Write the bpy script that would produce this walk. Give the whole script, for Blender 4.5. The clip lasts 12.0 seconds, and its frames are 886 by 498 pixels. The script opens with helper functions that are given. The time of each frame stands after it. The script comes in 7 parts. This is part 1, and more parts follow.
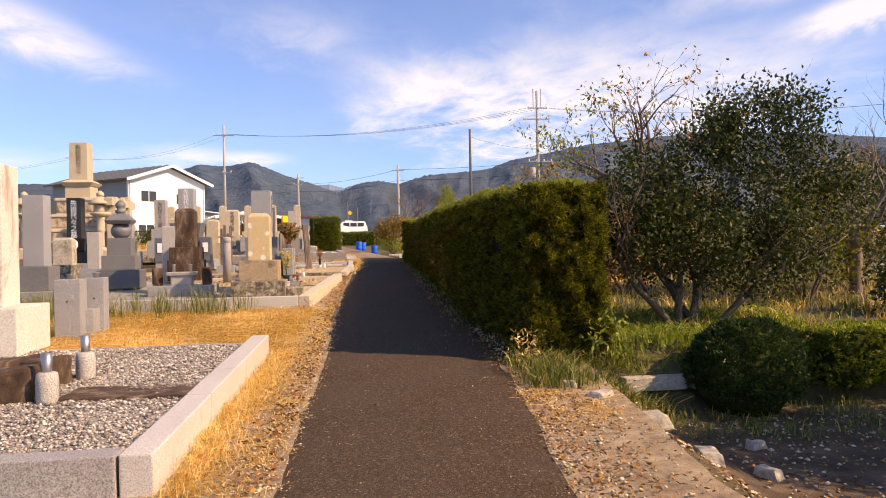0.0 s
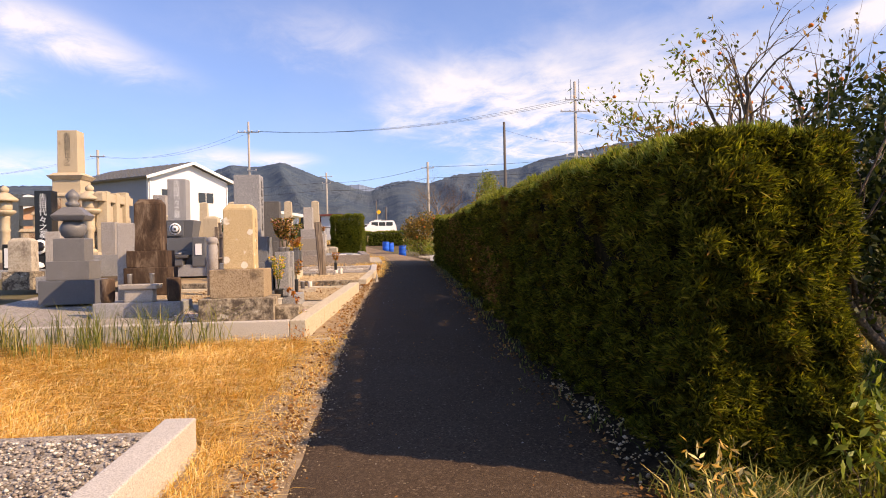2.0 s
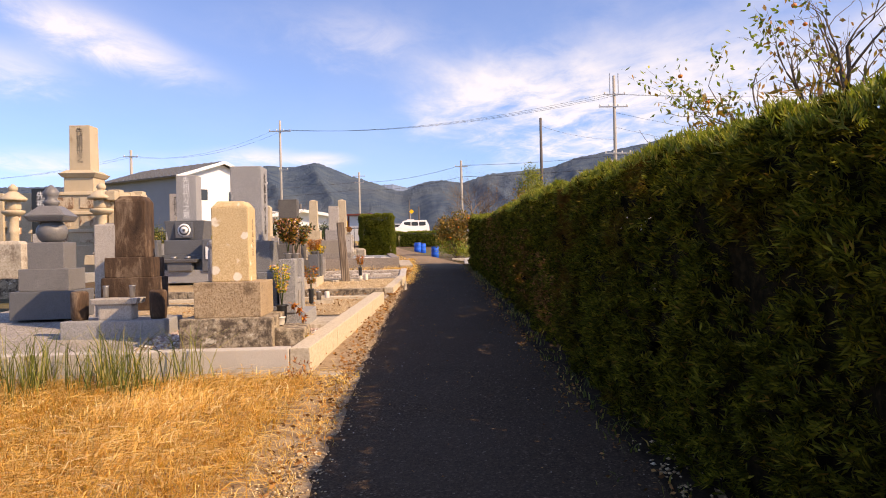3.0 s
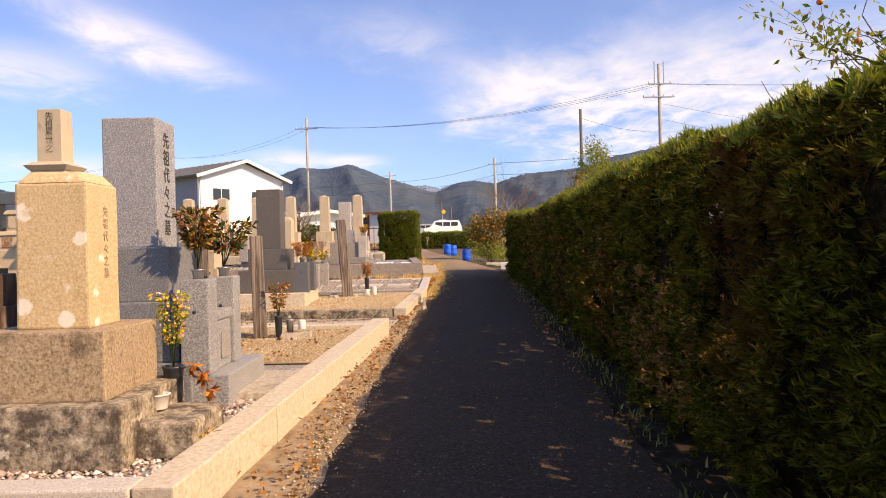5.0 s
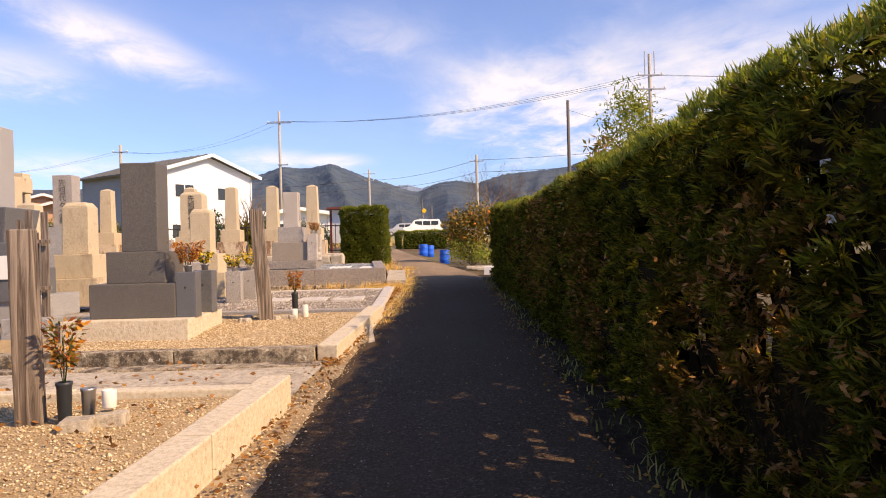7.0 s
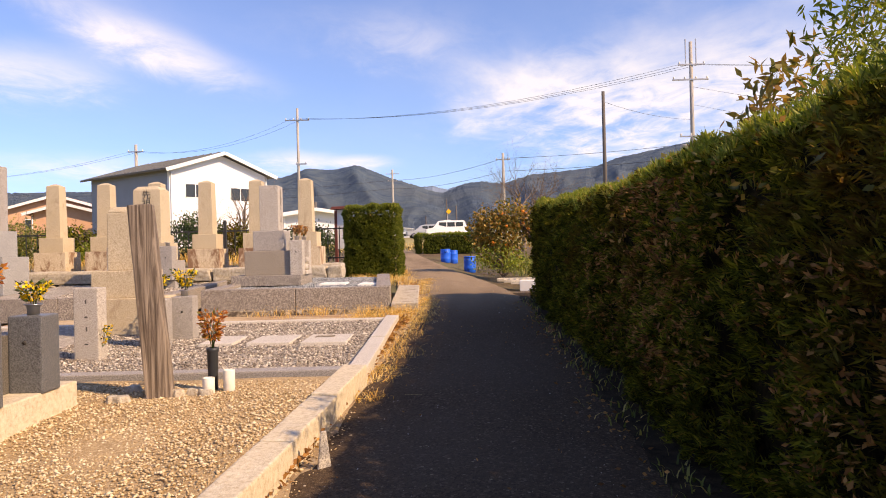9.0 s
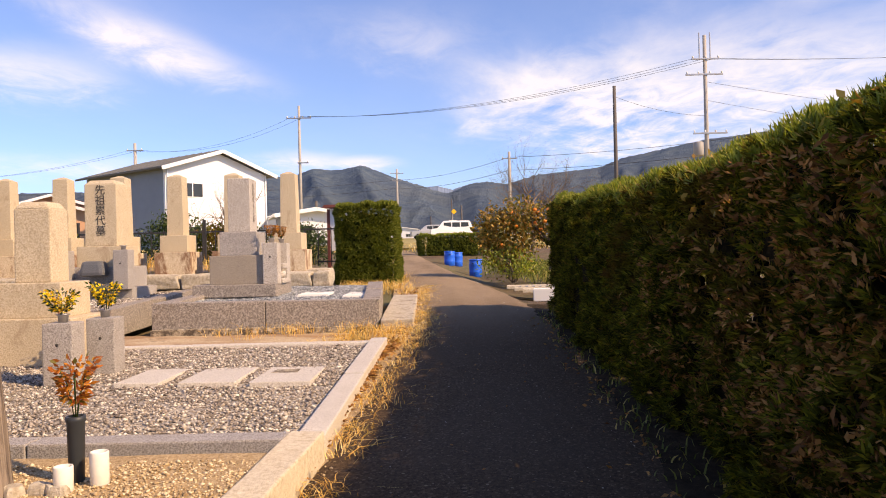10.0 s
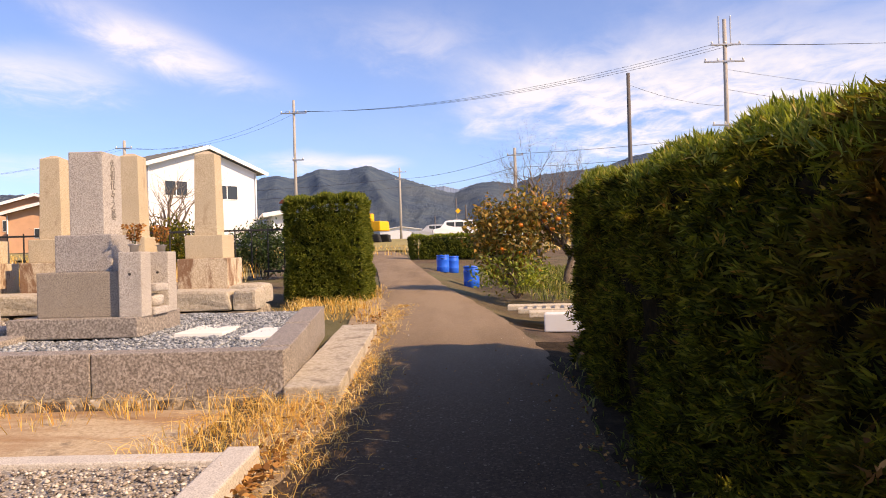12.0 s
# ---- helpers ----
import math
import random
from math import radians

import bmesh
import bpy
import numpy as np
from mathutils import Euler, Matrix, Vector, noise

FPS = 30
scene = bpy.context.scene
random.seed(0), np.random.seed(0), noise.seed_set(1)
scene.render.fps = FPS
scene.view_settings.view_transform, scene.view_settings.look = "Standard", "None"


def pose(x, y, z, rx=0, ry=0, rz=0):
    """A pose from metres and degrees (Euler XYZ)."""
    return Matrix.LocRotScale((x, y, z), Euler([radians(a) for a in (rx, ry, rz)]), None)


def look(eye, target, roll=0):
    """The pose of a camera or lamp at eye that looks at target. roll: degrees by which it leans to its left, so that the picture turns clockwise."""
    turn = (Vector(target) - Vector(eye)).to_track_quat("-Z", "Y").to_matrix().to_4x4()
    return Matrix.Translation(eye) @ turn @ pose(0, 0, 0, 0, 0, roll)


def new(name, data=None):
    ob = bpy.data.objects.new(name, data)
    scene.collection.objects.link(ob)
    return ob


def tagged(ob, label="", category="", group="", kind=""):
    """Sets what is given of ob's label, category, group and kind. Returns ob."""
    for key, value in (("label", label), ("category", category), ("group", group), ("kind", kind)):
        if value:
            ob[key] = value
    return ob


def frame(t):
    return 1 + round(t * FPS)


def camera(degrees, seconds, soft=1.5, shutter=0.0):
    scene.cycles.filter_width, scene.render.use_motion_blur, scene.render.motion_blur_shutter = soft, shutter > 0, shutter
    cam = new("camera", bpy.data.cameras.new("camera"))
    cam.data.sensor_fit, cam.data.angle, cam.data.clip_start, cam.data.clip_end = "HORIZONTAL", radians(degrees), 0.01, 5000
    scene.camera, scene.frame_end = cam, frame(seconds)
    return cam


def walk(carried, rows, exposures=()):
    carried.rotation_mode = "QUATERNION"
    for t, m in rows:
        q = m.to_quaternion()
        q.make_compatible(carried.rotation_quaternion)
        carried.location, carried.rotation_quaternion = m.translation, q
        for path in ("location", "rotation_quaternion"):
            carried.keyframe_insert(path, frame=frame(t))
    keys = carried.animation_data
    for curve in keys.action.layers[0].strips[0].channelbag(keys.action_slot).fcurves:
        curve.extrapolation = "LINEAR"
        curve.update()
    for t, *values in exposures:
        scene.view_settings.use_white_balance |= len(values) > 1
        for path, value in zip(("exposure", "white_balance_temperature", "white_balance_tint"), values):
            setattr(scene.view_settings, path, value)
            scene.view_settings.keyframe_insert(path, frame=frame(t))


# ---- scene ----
cam = camera(62.1, 12.0, 1.0)
METRES, EYE, TILT, LEAN, TURN = 20.0, 1.25, -1.8, 0.0, -7.8
ROWS = [
    (0.0, 0.0, 0.0, 0.0, 0.03, 1.72, 1.1),
    (0.5, -0.0036, 0.0401, 0.0022, 0.2, 1.74, 0.92),
    (1.0, -0.0067, 0.0821, 0.0037, 0.59, 1.7, 1.1),
    (1.5, -0.0099, 0.1248, 0.0055, 1.79, 1.69, 0.99),
    (2.0, -0.0118, 0.1659, 0.0079, 2.34, 1.73, 1.1),
    (2.5, -0.0158, 0.2076, 0.0114, 4.21, 1.75, 1.13),
    (3.0, -0.0186, 0.2509, 0.0143, 4.92, 1.74, 1.02),
    (5.0, -0.0317, 0.4208, 0.0227, 7.52, 1.84, 1.15),
    (5.5, -0.0346, 0.4624, 0.0244, 7.99, 1.83, 0.77),
    (6.0, -0.0362, 0.5017, 0.0261, 8.06, 1.93, 1.06),
    (6.5, -0.0388, 0.5428, 0.0282, 7.79, 1.84, 0.76),
    (7.0, -0.0416, 0.5848, 0.0291, 6.11, 1.8, 1.19),
    (9.0, -0.0589, 0.7499, 0.0413, 8.06, 1.92, 1.15),
    (9.5, -0.0641, 0.7907, 0.0442, 8.34, 1.92, 1.12),
    (10.0, -0.0678, 0.8316, 0.0465, 8.48, 1.95, 1.12),
    (10.5, -0.0706, 0.873, 0.0489, 8.65, 1.95, 1.16),
    (11.0, -0.0724, 0.9113, 0.0509, 8.67, 1.98, 1.01),
    (11.5, -0.0741, 0.9534, 0.0542, 8.88, 1.95, 1.18),
    (12.0, -0.0741, 0.9951, 0.0563, 8.98, 1.95, 1.28),
]
walk(cam, [(t, pose(0, 0, EYE, TILT, LEAN, TURN) @ pose(METRES * x, METRES * y, METRES * z, 90 + pitch, roll, yaw)) for t, x, y, z, yaw, pitch, roll in ROWS], [(0.0, 0.02, 7750, 19), (12.0, 0.02, 7750, 19)])

# ---- light ----
SUN_EL, SUN_AZ = radians(37), radians(118)
world = bpy.data.worlds.new("sky")
scene.world = world
world.use_nodes = True
wn, wl = world.node_tree.nodes, world.node_tree.links
wn.clear()


def wnode(kind, **kw):
    n = wn.new(kind)
    for k, v in kw.items():
        if k == "op":
            n.operation = v
        elif k == "val":
            for i, x in v.items():
                n.inputs[i].default_value = x
    return n


sky = wn.new("ShaderNodeTexSky")
sky.sky_type = "NISHITA"
sky.sun_disc = False
sky.sun_elevation, sky.sun_rotation = SUN_EL, SUN_AZ
sky.air_density, sky.dust_density, sky.ozone_density = 1.0, 0.6, 2.5
tc = wn.new("ShaderNodeTexCoord")
sep = wn.new("ShaderNodeSeparateXYZ")
wl.new(tc.outputs["Generated"], sep.inputs[0])


def wmath(op, a, b):
    n = wn.new("ShaderNodeMath")
    n.operation = op
    for i, v in enumerate((a, b)):
        if isinstance(v, (int, float)):
            n.inputs[i].default_value = v
        else:
            wl.new(v, n.inputs[i])
    return n.outputs[0]


# cloud layer: directions projected on a flat sheet high above
hz = wmath("ADD", wmath("MAXIMUM", sep.outputs[2], 0.0), 0.10)
cu, cv = wmath("DIVIDE", sep.outputs[0], hz), wmath("DIVIDE", sep.outputs[1], hz)
comb = wn.new("ShaderNodeCombineXYZ")
wl.new(cu, comb.inputs[0])
wl.new(cv, comb.inputs[1])


def wnoise(scale, detail, rough, dist, stretch, off):
    mp = wn.new("ShaderNodeMapping")
    mp.inputs["Scale"].default_value = stretch
    mp.inputs["Location"].default_value = off
    mp.inputs["Rotation"].default_value = (0, 0, 0.5)
    wl.new(comb.outputs[0], mp.inputs[0])
    n = wn.new("ShaderNodeTexNoise")
    n.inputs["Scale"].default_value, n.inputs["Detail"].default_value = scale, detail
    n.inputs["Roughness"].default_value, n.inputs["Distortion"].default_value = rough, dist
    wl.new(mp.outputs[0], n.inputs["Vector"])
    return n.outputs[0]


def wramp(v, lo, hi):
    n = wn.new("ShaderNodeMapRange")
    n.interpolation_type = "SMOOTHSTEP"
    n.inputs["From Min"].default_value, n.inputs["From Max"].default_value = lo, hi
    wl.new(v, n.inputs["Value"])
    return n.outputs[0]


streak = wnoise(0.9, 8, 0.60, 0.35, (1.0, 0.55, 1), (3.1, 1.7, 0))
fine = wnoise(4.5, 6, 0.65, 0.5, (1.0, 0.7, 1), (0.4, 5.2, 0))


def wangle(op, *socks):
    n = wn.new("ShaderNodeMath")
    n.operation = op
    for i, q in enumerate(socks):
        wl.new(q, n.inputs[i])
    return n.outputs[0]


azimuth, height = wangle("ARCTAN2", sep.outputs[0], sep.outputs[1]), wangle("ARCSINE", sep.outputs[2])


def wblob(az, el, ra, re, slant=0.0):
    """A soft bank of cloud round a direction: degrees of azimuth (east of ahead) and height."""
    da = wmath("DIVIDE", wmath("SUBTRACT", azimuth, radians(az)), radians(ra))
    rise = wmath("MULTIPLY", wmath("SUBTRACT", azimuth, radians(az)), slant)
    de = wmath("DIVIDE", wmath("SUBTRACT", wmath("SUBTRACT", height, radians(el)), rise), radians(re))
    da = wmath("ADD", da, wmath("MULTIPLY", wmath("SUBTRACT", streak, 0.5), 1.3))
    de = wmath("ADD", de, wmath("MULTIPLY", wmath("SUBTRACT", fine, 0.5), 1.2))
    r = wmath("ADD", wmath("MULTIPLY", da, da), wmath("MULTIPLY", de, de))
    core = wmath("MAXIMUM", wmath("SUBTRACT", 1.0, wmath("MULTIPLY", r, 0.5)), 0.0)
    return wmath("MULTIPLY", core, core)


def wtotal(*banks):
    total = 0.0
    for (az, el, ra, re, slant, weight) in banks:
        total = wmath("ADD", wmath("MULTIPLY", wblob(az, el, ra, re, slant), weight), total)
    return total


texture = wmath("ADD", wmath("MULTIPLY", streak, 0.6), wmath("MULTIPLY", fine, 0.4))
bank = wtotal(
    (-31, 12.6, 9.0, 2.4, 0.0, 0.8), (-20.5, 14.6, 8.5, 1.8, -0.25, 0.75), (-25, 17.5, 9.0, 2.2, -0.2, 0.35),
    (-3, 16.6, 11.0, 3.2, -0.1, 0.42), (9, 10.4, 8.5, 4.2, -0.05, 1.1), (22, 11.0, 16.0, 6.5, 0.0, 1.1),
    (-12, 7.0, 6.0, 1.0, 0.0, 0.85), (-27, 6.4, 9.0, 1.2, 0.0, 0.7), (-5.5, 6.9, 2.6, 0.7, 0.0, 0.6),
    (33, 18.0, 9.0, 1.5, 0.1, 0.8), (40, 15.4, 6.0, 1.4, 0.1, 0.8), (60, 16, 24, 7, 0.0, 0.6), (-75, 18, 28, 7, 0.0, 0.6), (150, 24, 50, 12, 0.0, 0.5))
wisps = wmath("MAXIMUM", wmath("MULTIPLY", wmath("SUBTRACT", texture, 0.30), 3.4), 0.0)
cloud = wmath("ADD", wramp(wmath("MULTIPLY", bank, wisps), 0.0, 1.15), wmath("MULTIPLY", streak, 0.16))
cloud = wmath("MINIMUM", cloud, 0.82)
tint = wn.new("ShaderNodeMix")
tint.data_type = "RGBA"
tint.blend_type = "MULTIPLY"
tint.inputs["Factor"].default_value = 1.0
tint.inputs["B"].default_value = (0.96, 1.30, 1.95, 1)
wl.new(sky.outputs[0], tint.inputs["A"])
mixc = wn.new("ShaderNodeMix")
mixc.data_type = "RGBA"
mixc.inputs["B"].default_value = (9.6, 9.7, 10.2, 1)
wl.new(cloud, mixc.inputs["Factor"])
wl.new(tint.outputs["Result"], mixc.inputs["A"])
bg = wn.new("ShaderNodeBackground")
bg.inputs["Strength"].default_value = 0.112
wl.new(mixc.outputs["Result"], bg.inputs["Color"])
wo = wn.new("ShaderNodeOutputWorld")
wl.new(bg.outputs[0], wo.inputs["Surface"])

sun = new("sun", bpy.data.lights.new("sun", "SUN"))
sun.data.energy, sun.data.angle, sun.data.color = 6.6, radians(0.5), (1.0, 0.80, 0.56)
sun_dir = Vector((math.sin(SUN_AZ) * math.cos(SUN_EL), math.cos(SUN_AZ) * math.cos(SUN_EL), math.sin(SUN_EL)))
sun.matrix_world = look(sun_dir * 50, (0, 0, 0))

# ---- materials ----
MATS = {}


class Nodes:
    """Short hand for building a node material."""

    def __init__(self, name):
        self.mat = bpy.data.materials.new(name)
        self.mat.use_nodes = True
        self.t = self.mat.node_tree
        self.bsdf = self.t.nodes["Principled BSDF"]
        self.out = self.t.nodes["Material Output"]
        self.tc = self.t.nodes.new("ShaderNodeTexCoord")
        self.geo = self.t.nodes.new("ShaderNodeNewGeometry")
        self.info = self.t.nodes.new("ShaderNodeObjectInfo")

    def put(self, socket, v):
        if isinstance(v, bpy.types.NodeSocket):
            self.t.links.new(v, socket)
        elif isinstance(v, (tuple, list)) and len(v) == 3 and socket.type == "RGBA":
            socket.default_value = (*v, 1)
        else:
            socket.default_value = v

    def coords(self, where="Position", scale=(1, 1, 1)):
        src = self.geo.outputs["Position"] if where == "Position" else self.tc.outputs["Object"]
        m = self.t.nodes.new("ShaderNodeMapping")
        self.put(m.inputs["Vector"], src)
        m.inputs["Scale"].default_value = scale
        return m.outputs[0]

    def noise(self, scale, detail=4, rough=0.55, where="Position", stretch=(1, 1, 1), dist=0.0):
        n = self.t.nodes.new("ShaderNodeTexNoise")
        self.put(n.inputs["Vector"], self.coords(where, stretch))
        n.inputs["Scale"].default_value, n.inputs["Detail"].default_value = scale, detail
        n.inputs["Roughness"].default_value, n.inputs["Distortion"].default_value = rough, dist
        return n.outputs[0]

    def cells(self, scale, where="Position", feature="F1", out="Distance", stretch=(1, 1, 1)):
        n = self.t.nodes.new("ShaderNodeTexVoronoi")
        n.feature = feature
        self.put(n.inputs["Vector"], self.coords(where, stretch))
        n.inputs["Scale"].default_value = scale
        return n.outputs[out]

    def span(self, v, lo, hi, a=0.0, b=1.0):
        n = self.t.nodes.new("ShaderNodeMapRange")
        self.put(n.inputs["Value"], v)
        for k, x in zip(("From Min", "From Max", "To Min", "To Max"), (lo, hi, a, b)):
            n.inputs[k].default_value = x
        return n.outputs[0]

    def math(self, op, a, b=0.0):
        n = self.t.nodes.new("ShaderNodeMath")
        n.operation = op
        self.put(n.inputs[0], a)
        self.put(n.inputs[1], b)
        return n.outputs[0]

    def mix(self, f, a, b, blend="MIX"):
        n = self.t.nodes.new("ShaderNodeMix")
        n.data_type, n.blend_type = "RGBA", blend
        self.put(n.inputs["Factor"], f)
        self.put(n.inputs["A"], a)
        self.put(n.inputs["B"], b)
        return n.outputs["Result"]

    def ramp(self, v, stops):
        n = self.t.nodes.new("ShaderNodeValToRGB")
        while len(n.color_ramp.elements) < len(stops):
            n.color_ramp.elements.new(0.5)
        for e, (p, c) in zip(n.color_ramp.elements, stops):
            e.position, e.color = p, (*c, 1)
        self.put(n.inputs[0], v)
        return n.outputs[0]

    def done(self, color, rough=0.8, height=None, strength=0.4, depth=0.01, metal=0.0, spec=0.4):
        self.put(self.bsdf.inputs["Base Color"], color)
        self.put(self.bsdf.inputs["Roughness"], rough)
        self.put(self.bsdf.inputs["Metallic"], metal)
        self.put(self.bsdf.inputs["Specular IOR Level"], spec)
        if height is not None:
            b = self.t.nodes.new("ShaderNodeBump")
            b.inputs["Strength"].default_value, b.inputs["Distance"].default_value = strength, depth
            self.put(b.inputs["Height"], height)
            self.put(self.bsdf.inputs["Normal"], b.outputs[0])
        return self.mat


def granite(name, base, dark, light, stain=None, stain_amount=0.0, rough=0.6, grain=130, bump=0.15, spec=0.4):
    """Speckled stone, with broad weather stains when asked."""
    n = Nodes(name)
    g = n.noise(grain, 3, 0.7)
    col = n.ramp(g, [(0.35, dark), (0.50, base), (0.65, light)])
    big = n.noise(2.6, 5, 0.6)
    col = n.mix(n.span(big, 0.35, 0.7, 0.0, 0.35), col, tuple(0.72 * c for c in base))
    if stain:
        s = n.noise(5.5, 7, 0.68, dist=0.6, stretch=(1, 1, 0.55))
        col = n.mix(n.span(s, 0.66 - stain_amount * 0.35, 0.78 - stain_amount * 0.2, 0, 0.85), col, stain)
    h = n.math("ADD", n.noise(grain * 0.5, 4, 0.7), n.math("MULTIPLY", n.noise(14, 4), 1.5))
    return n.done(col, rough, h, bump, 0.006, spec=spec)


def pebbles(name, stops, scale, bump=0.9, depth=0.012):
    n = Nodes(name)
    col = n.ramp(n.cells(scale, out="Color"), stops)
    edge = n.cells(scale, feature="DISTANCE_TO_EDGE")
    col = n.mix(n.span(n.noise(2.0, 4), 0.35, 0.7, 0, 0.35), col, stops[0][1])
    return n.done(col, 0.85, n.math("MINIMUM", edge, 0.25), bump, depth)


def island(name, stops, rough=0.7, spec=0.3, translucent=0.0, scale=1.2, patch=None):
    """Many small loose pieces in one mesh, each with its own shade."""
    n = Nodes(name)
    col = n.ramp(n.geo.outputs["Random Per Island"], stops)
    if patch:
        col = n.mix(n.span(n.noise(scale, 4), 0.44, 0.66, 0, 0.75), col, patch)
    m = n.done(col, rough, spec=spec)
    if translucent:
        tr = n.t.nodes.new("ShaderNodeBsdfTranslucent")
        n.put(tr.inputs["Color"], n.mix(1.0, col, (1.25, 1.35, 0.6), "MULTIPLY"))
        mx = n.t.nodes.new("ShaderNodeMixShader")
        mx.inputs[0].default_value = translucent
        n.t.links.new(n.bsdf.outputs[0], mx.inputs[1])
        n.t.links.new(tr.outputs[0], mx.inputs[2])
        n.t.links.new(mx.outputs[0], n.out.inputs["Surface"])
    return m


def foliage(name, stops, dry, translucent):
    """Leaves in clumps: light and shade between clumps put into the colour and, in places, withered ones."""
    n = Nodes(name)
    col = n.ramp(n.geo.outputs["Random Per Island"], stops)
    # Clump-sized noise paints dark gaps and bright tufts.
    clump_shade = n.span(n.noise(9.0, 3, 0.6), 0.36, 0.64, 0.45, 1.65)
    clump_rgb = n.t.nodes.new("ShaderNodeCombineColor")
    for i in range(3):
        n.put(clump_rgb.inputs[i], clump_shade)
    col = n.mix(1.0, col, clump_rgb.outputs[0], "MULTIPLY")
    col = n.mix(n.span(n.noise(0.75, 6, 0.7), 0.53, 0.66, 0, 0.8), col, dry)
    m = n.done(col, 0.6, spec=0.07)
    tr = n.t.nodes.new("ShaderNodeBsdfTranslucent")
    n.put(tr.inputs["Color"], n.mix(1.0, col, (1.25, 1.35, 0.6), "MULTIPLY"))
    mx = n.t.nodes.new("ShaderNodeMixShader")
    mx.inputs[0].default_value = translucent
    n.t.links.new(n.bsdf.outputs[0], mx.inputs[1])
    n.t.links.new(tr.outputs[0], mx.inputs[2])
    n.t.links.new(mx.outputs[0], n.out.inputs["Surface"])
    return m


def paint(name, color, rough=0.5, dirt=0.25, metal=0.0, scale=3.0, bump=0.05):
    n = Nodes(name)
    d = n.noise(scale, 6, 0.65)
    col = n.mix(n.span(d, 0.42, 0.75, 0, dirt), color, tuple(0.45 * c + 0.03 for c in color))
    return n.done(col, n.span(n.noise(scale * 5, 3), 0.3, 0.7, rough - 0.08, rough + 0.1), n.noise(60, 3), bump, 0.003, metal)


def make_materials():
    m = MATS
    n = Nodes("asphalt")
    agg = n.cells(95, out="Color")
    col = n.ramp(agg, [(0.0, (0.038, 0.025, 0.015)), (0.72, (0.094, 0.062, 0.038)), (0.92, (0.17, 0.125, 0.084)), (1.0, (0.36, 0.29, 0.21))])
    col = n.mix(n.span(n.noise(0.9, 6, 0.6), 0.38, 0.72, 0, 0.5), col, (0.098, 0.071, 0.050))
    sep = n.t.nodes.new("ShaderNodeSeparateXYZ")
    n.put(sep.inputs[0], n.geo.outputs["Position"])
    # Far lane: dust, plus the sheen of grazing sun painted in as paleness.
    sheen_dust = n.math("MULTIPLY", n.span(sep.outputs[1], 23.0, 28.0), n.span(n.noise(0.8, 6, 0.65, stretch=(1.6, 0.35, 1)), 0.28, 0.58, 0.5, 1.0))
    col = n.mix(sheen_dust, col, n.mix(n.noise(70, 3, 0.7), (0.20, 0.145, 0.095), (0.40, 0.30, 0.20)))
    lit = n.cells(9, out="Distance")
    col = n.mix(n.span(lit, 0.05, 0.075, 0.8, 0.0), col, (0.30, 0.24, 0.15))
    m["asphalt"] = n.done(col, 0.9, n.math("ADD", n.cells(150), n.noise(20, 4)), 0.7, 0.006, spec=0.08)
    n = Nodes("soil")
    col = n.ramp(n.noise(3.0, 8, 0.65), [(0.3, (0.05, 0.031, 0.017)), (0.5, (0.11, 0.070, 0.038)), (0.7, (0.20, 0.132, 0.075))])
    col = n.mix(n.span(n.noise(0.35, 4), 0.4, 0.62, 0, 0.65), col, (0.13, 0.13, 0.045))
    m["soil"] = n.done(col, 0.95, n.noise(45, 6, 0.7), 0.8, 0.02)
    n = Nodes("dark_hedge_soil")
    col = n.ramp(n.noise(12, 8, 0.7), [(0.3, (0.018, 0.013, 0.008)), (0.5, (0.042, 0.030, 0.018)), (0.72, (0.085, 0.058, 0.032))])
    m["hedge_soil"] = n.done(col, 0.97, n.noise(60, 6, 0.7), 0.9, 0.02, spec=0.1)
    n = Nodes("verge_earth")
    col = n.ramp(n.noise(7, 8, 0.7), [(0.3, (0.18, 0.115, 0.065)), (0.5, (0.34, 0.245, 0.145)), (0.72, (0.48, 0.38, 0.25))])
    m["verge"] = n.done(col, 0.95, n.noise(90, 5, 0.7), 0.7, 0.015)
    m["gravel_grey"] = pebbles("gravel_grey", [(0.0, (0.16, 0.14, 0.12)), (0.5, (0.36, 0.32, 0.27)), (1.0, (0.62, 0.56, 0.47))], 55)
    m["gravel_tan"] = pebbles("gravel_tan", [(0.0, (0.26, 0.17, 0.08)), (0.5, (0.46, 0.32, 0.16)), (1.0, (0.62, 0.48, 0.29))], 110, 0.7)
    m["gravel_blue"] = pebbles("gravel_blue", [(0.0, (0.11, 0.12, 0.13)), (0.5, (0.26, 0.28, 0.29)), (1.0, (0.46, 0.46, 0.44))], 60)
    m["peb_mixed"] = island("pebble_mixed", [(0, (0.11, 0.09, 0.075)), (0.4, (0.27, 0.225, 0.185)), (0.75, (0.45, 0.39, 0.32)), (1, (0.72, 0.67, 0.58))], 0.75)
    m["peb_tan"] = island("pebble_tan", [(0, (0.28, 0.19, 0.10)), (0.5, (0.54, 0.41, 0.24)), (1, (0.74, 0.62, 0.43))], 0.8)
    m["peb_pink"] = island("pebble_pink", [(0, (0.20, 0.13, 0.10)), (0.4, (0.42, 0.30, 0.25)), (0.75, (0.60, 0.54, 0.48)), (1, (0.80, 0.76, 0.70))], 0.7)
    m["peb_blue"] = island("pebble_blue", [(0, (0.10, 0.11, 0.12)), (0.5, (0.24, 0.26, 0.28)), (1, (0.44, 0.45, 0.44))], 0.75)
    m["grey"] = granite("granite_grey", (0.30, 0.298, 0.295), (0.13, 0.13, 0.13), (0.55, 0.53, 0.50))
    m["grey_lt"] = granite("granite_light", (0.34, 0.31, 0.28), (0.13, 0.11, 0.10), (0.52, 0.49, 0.45))
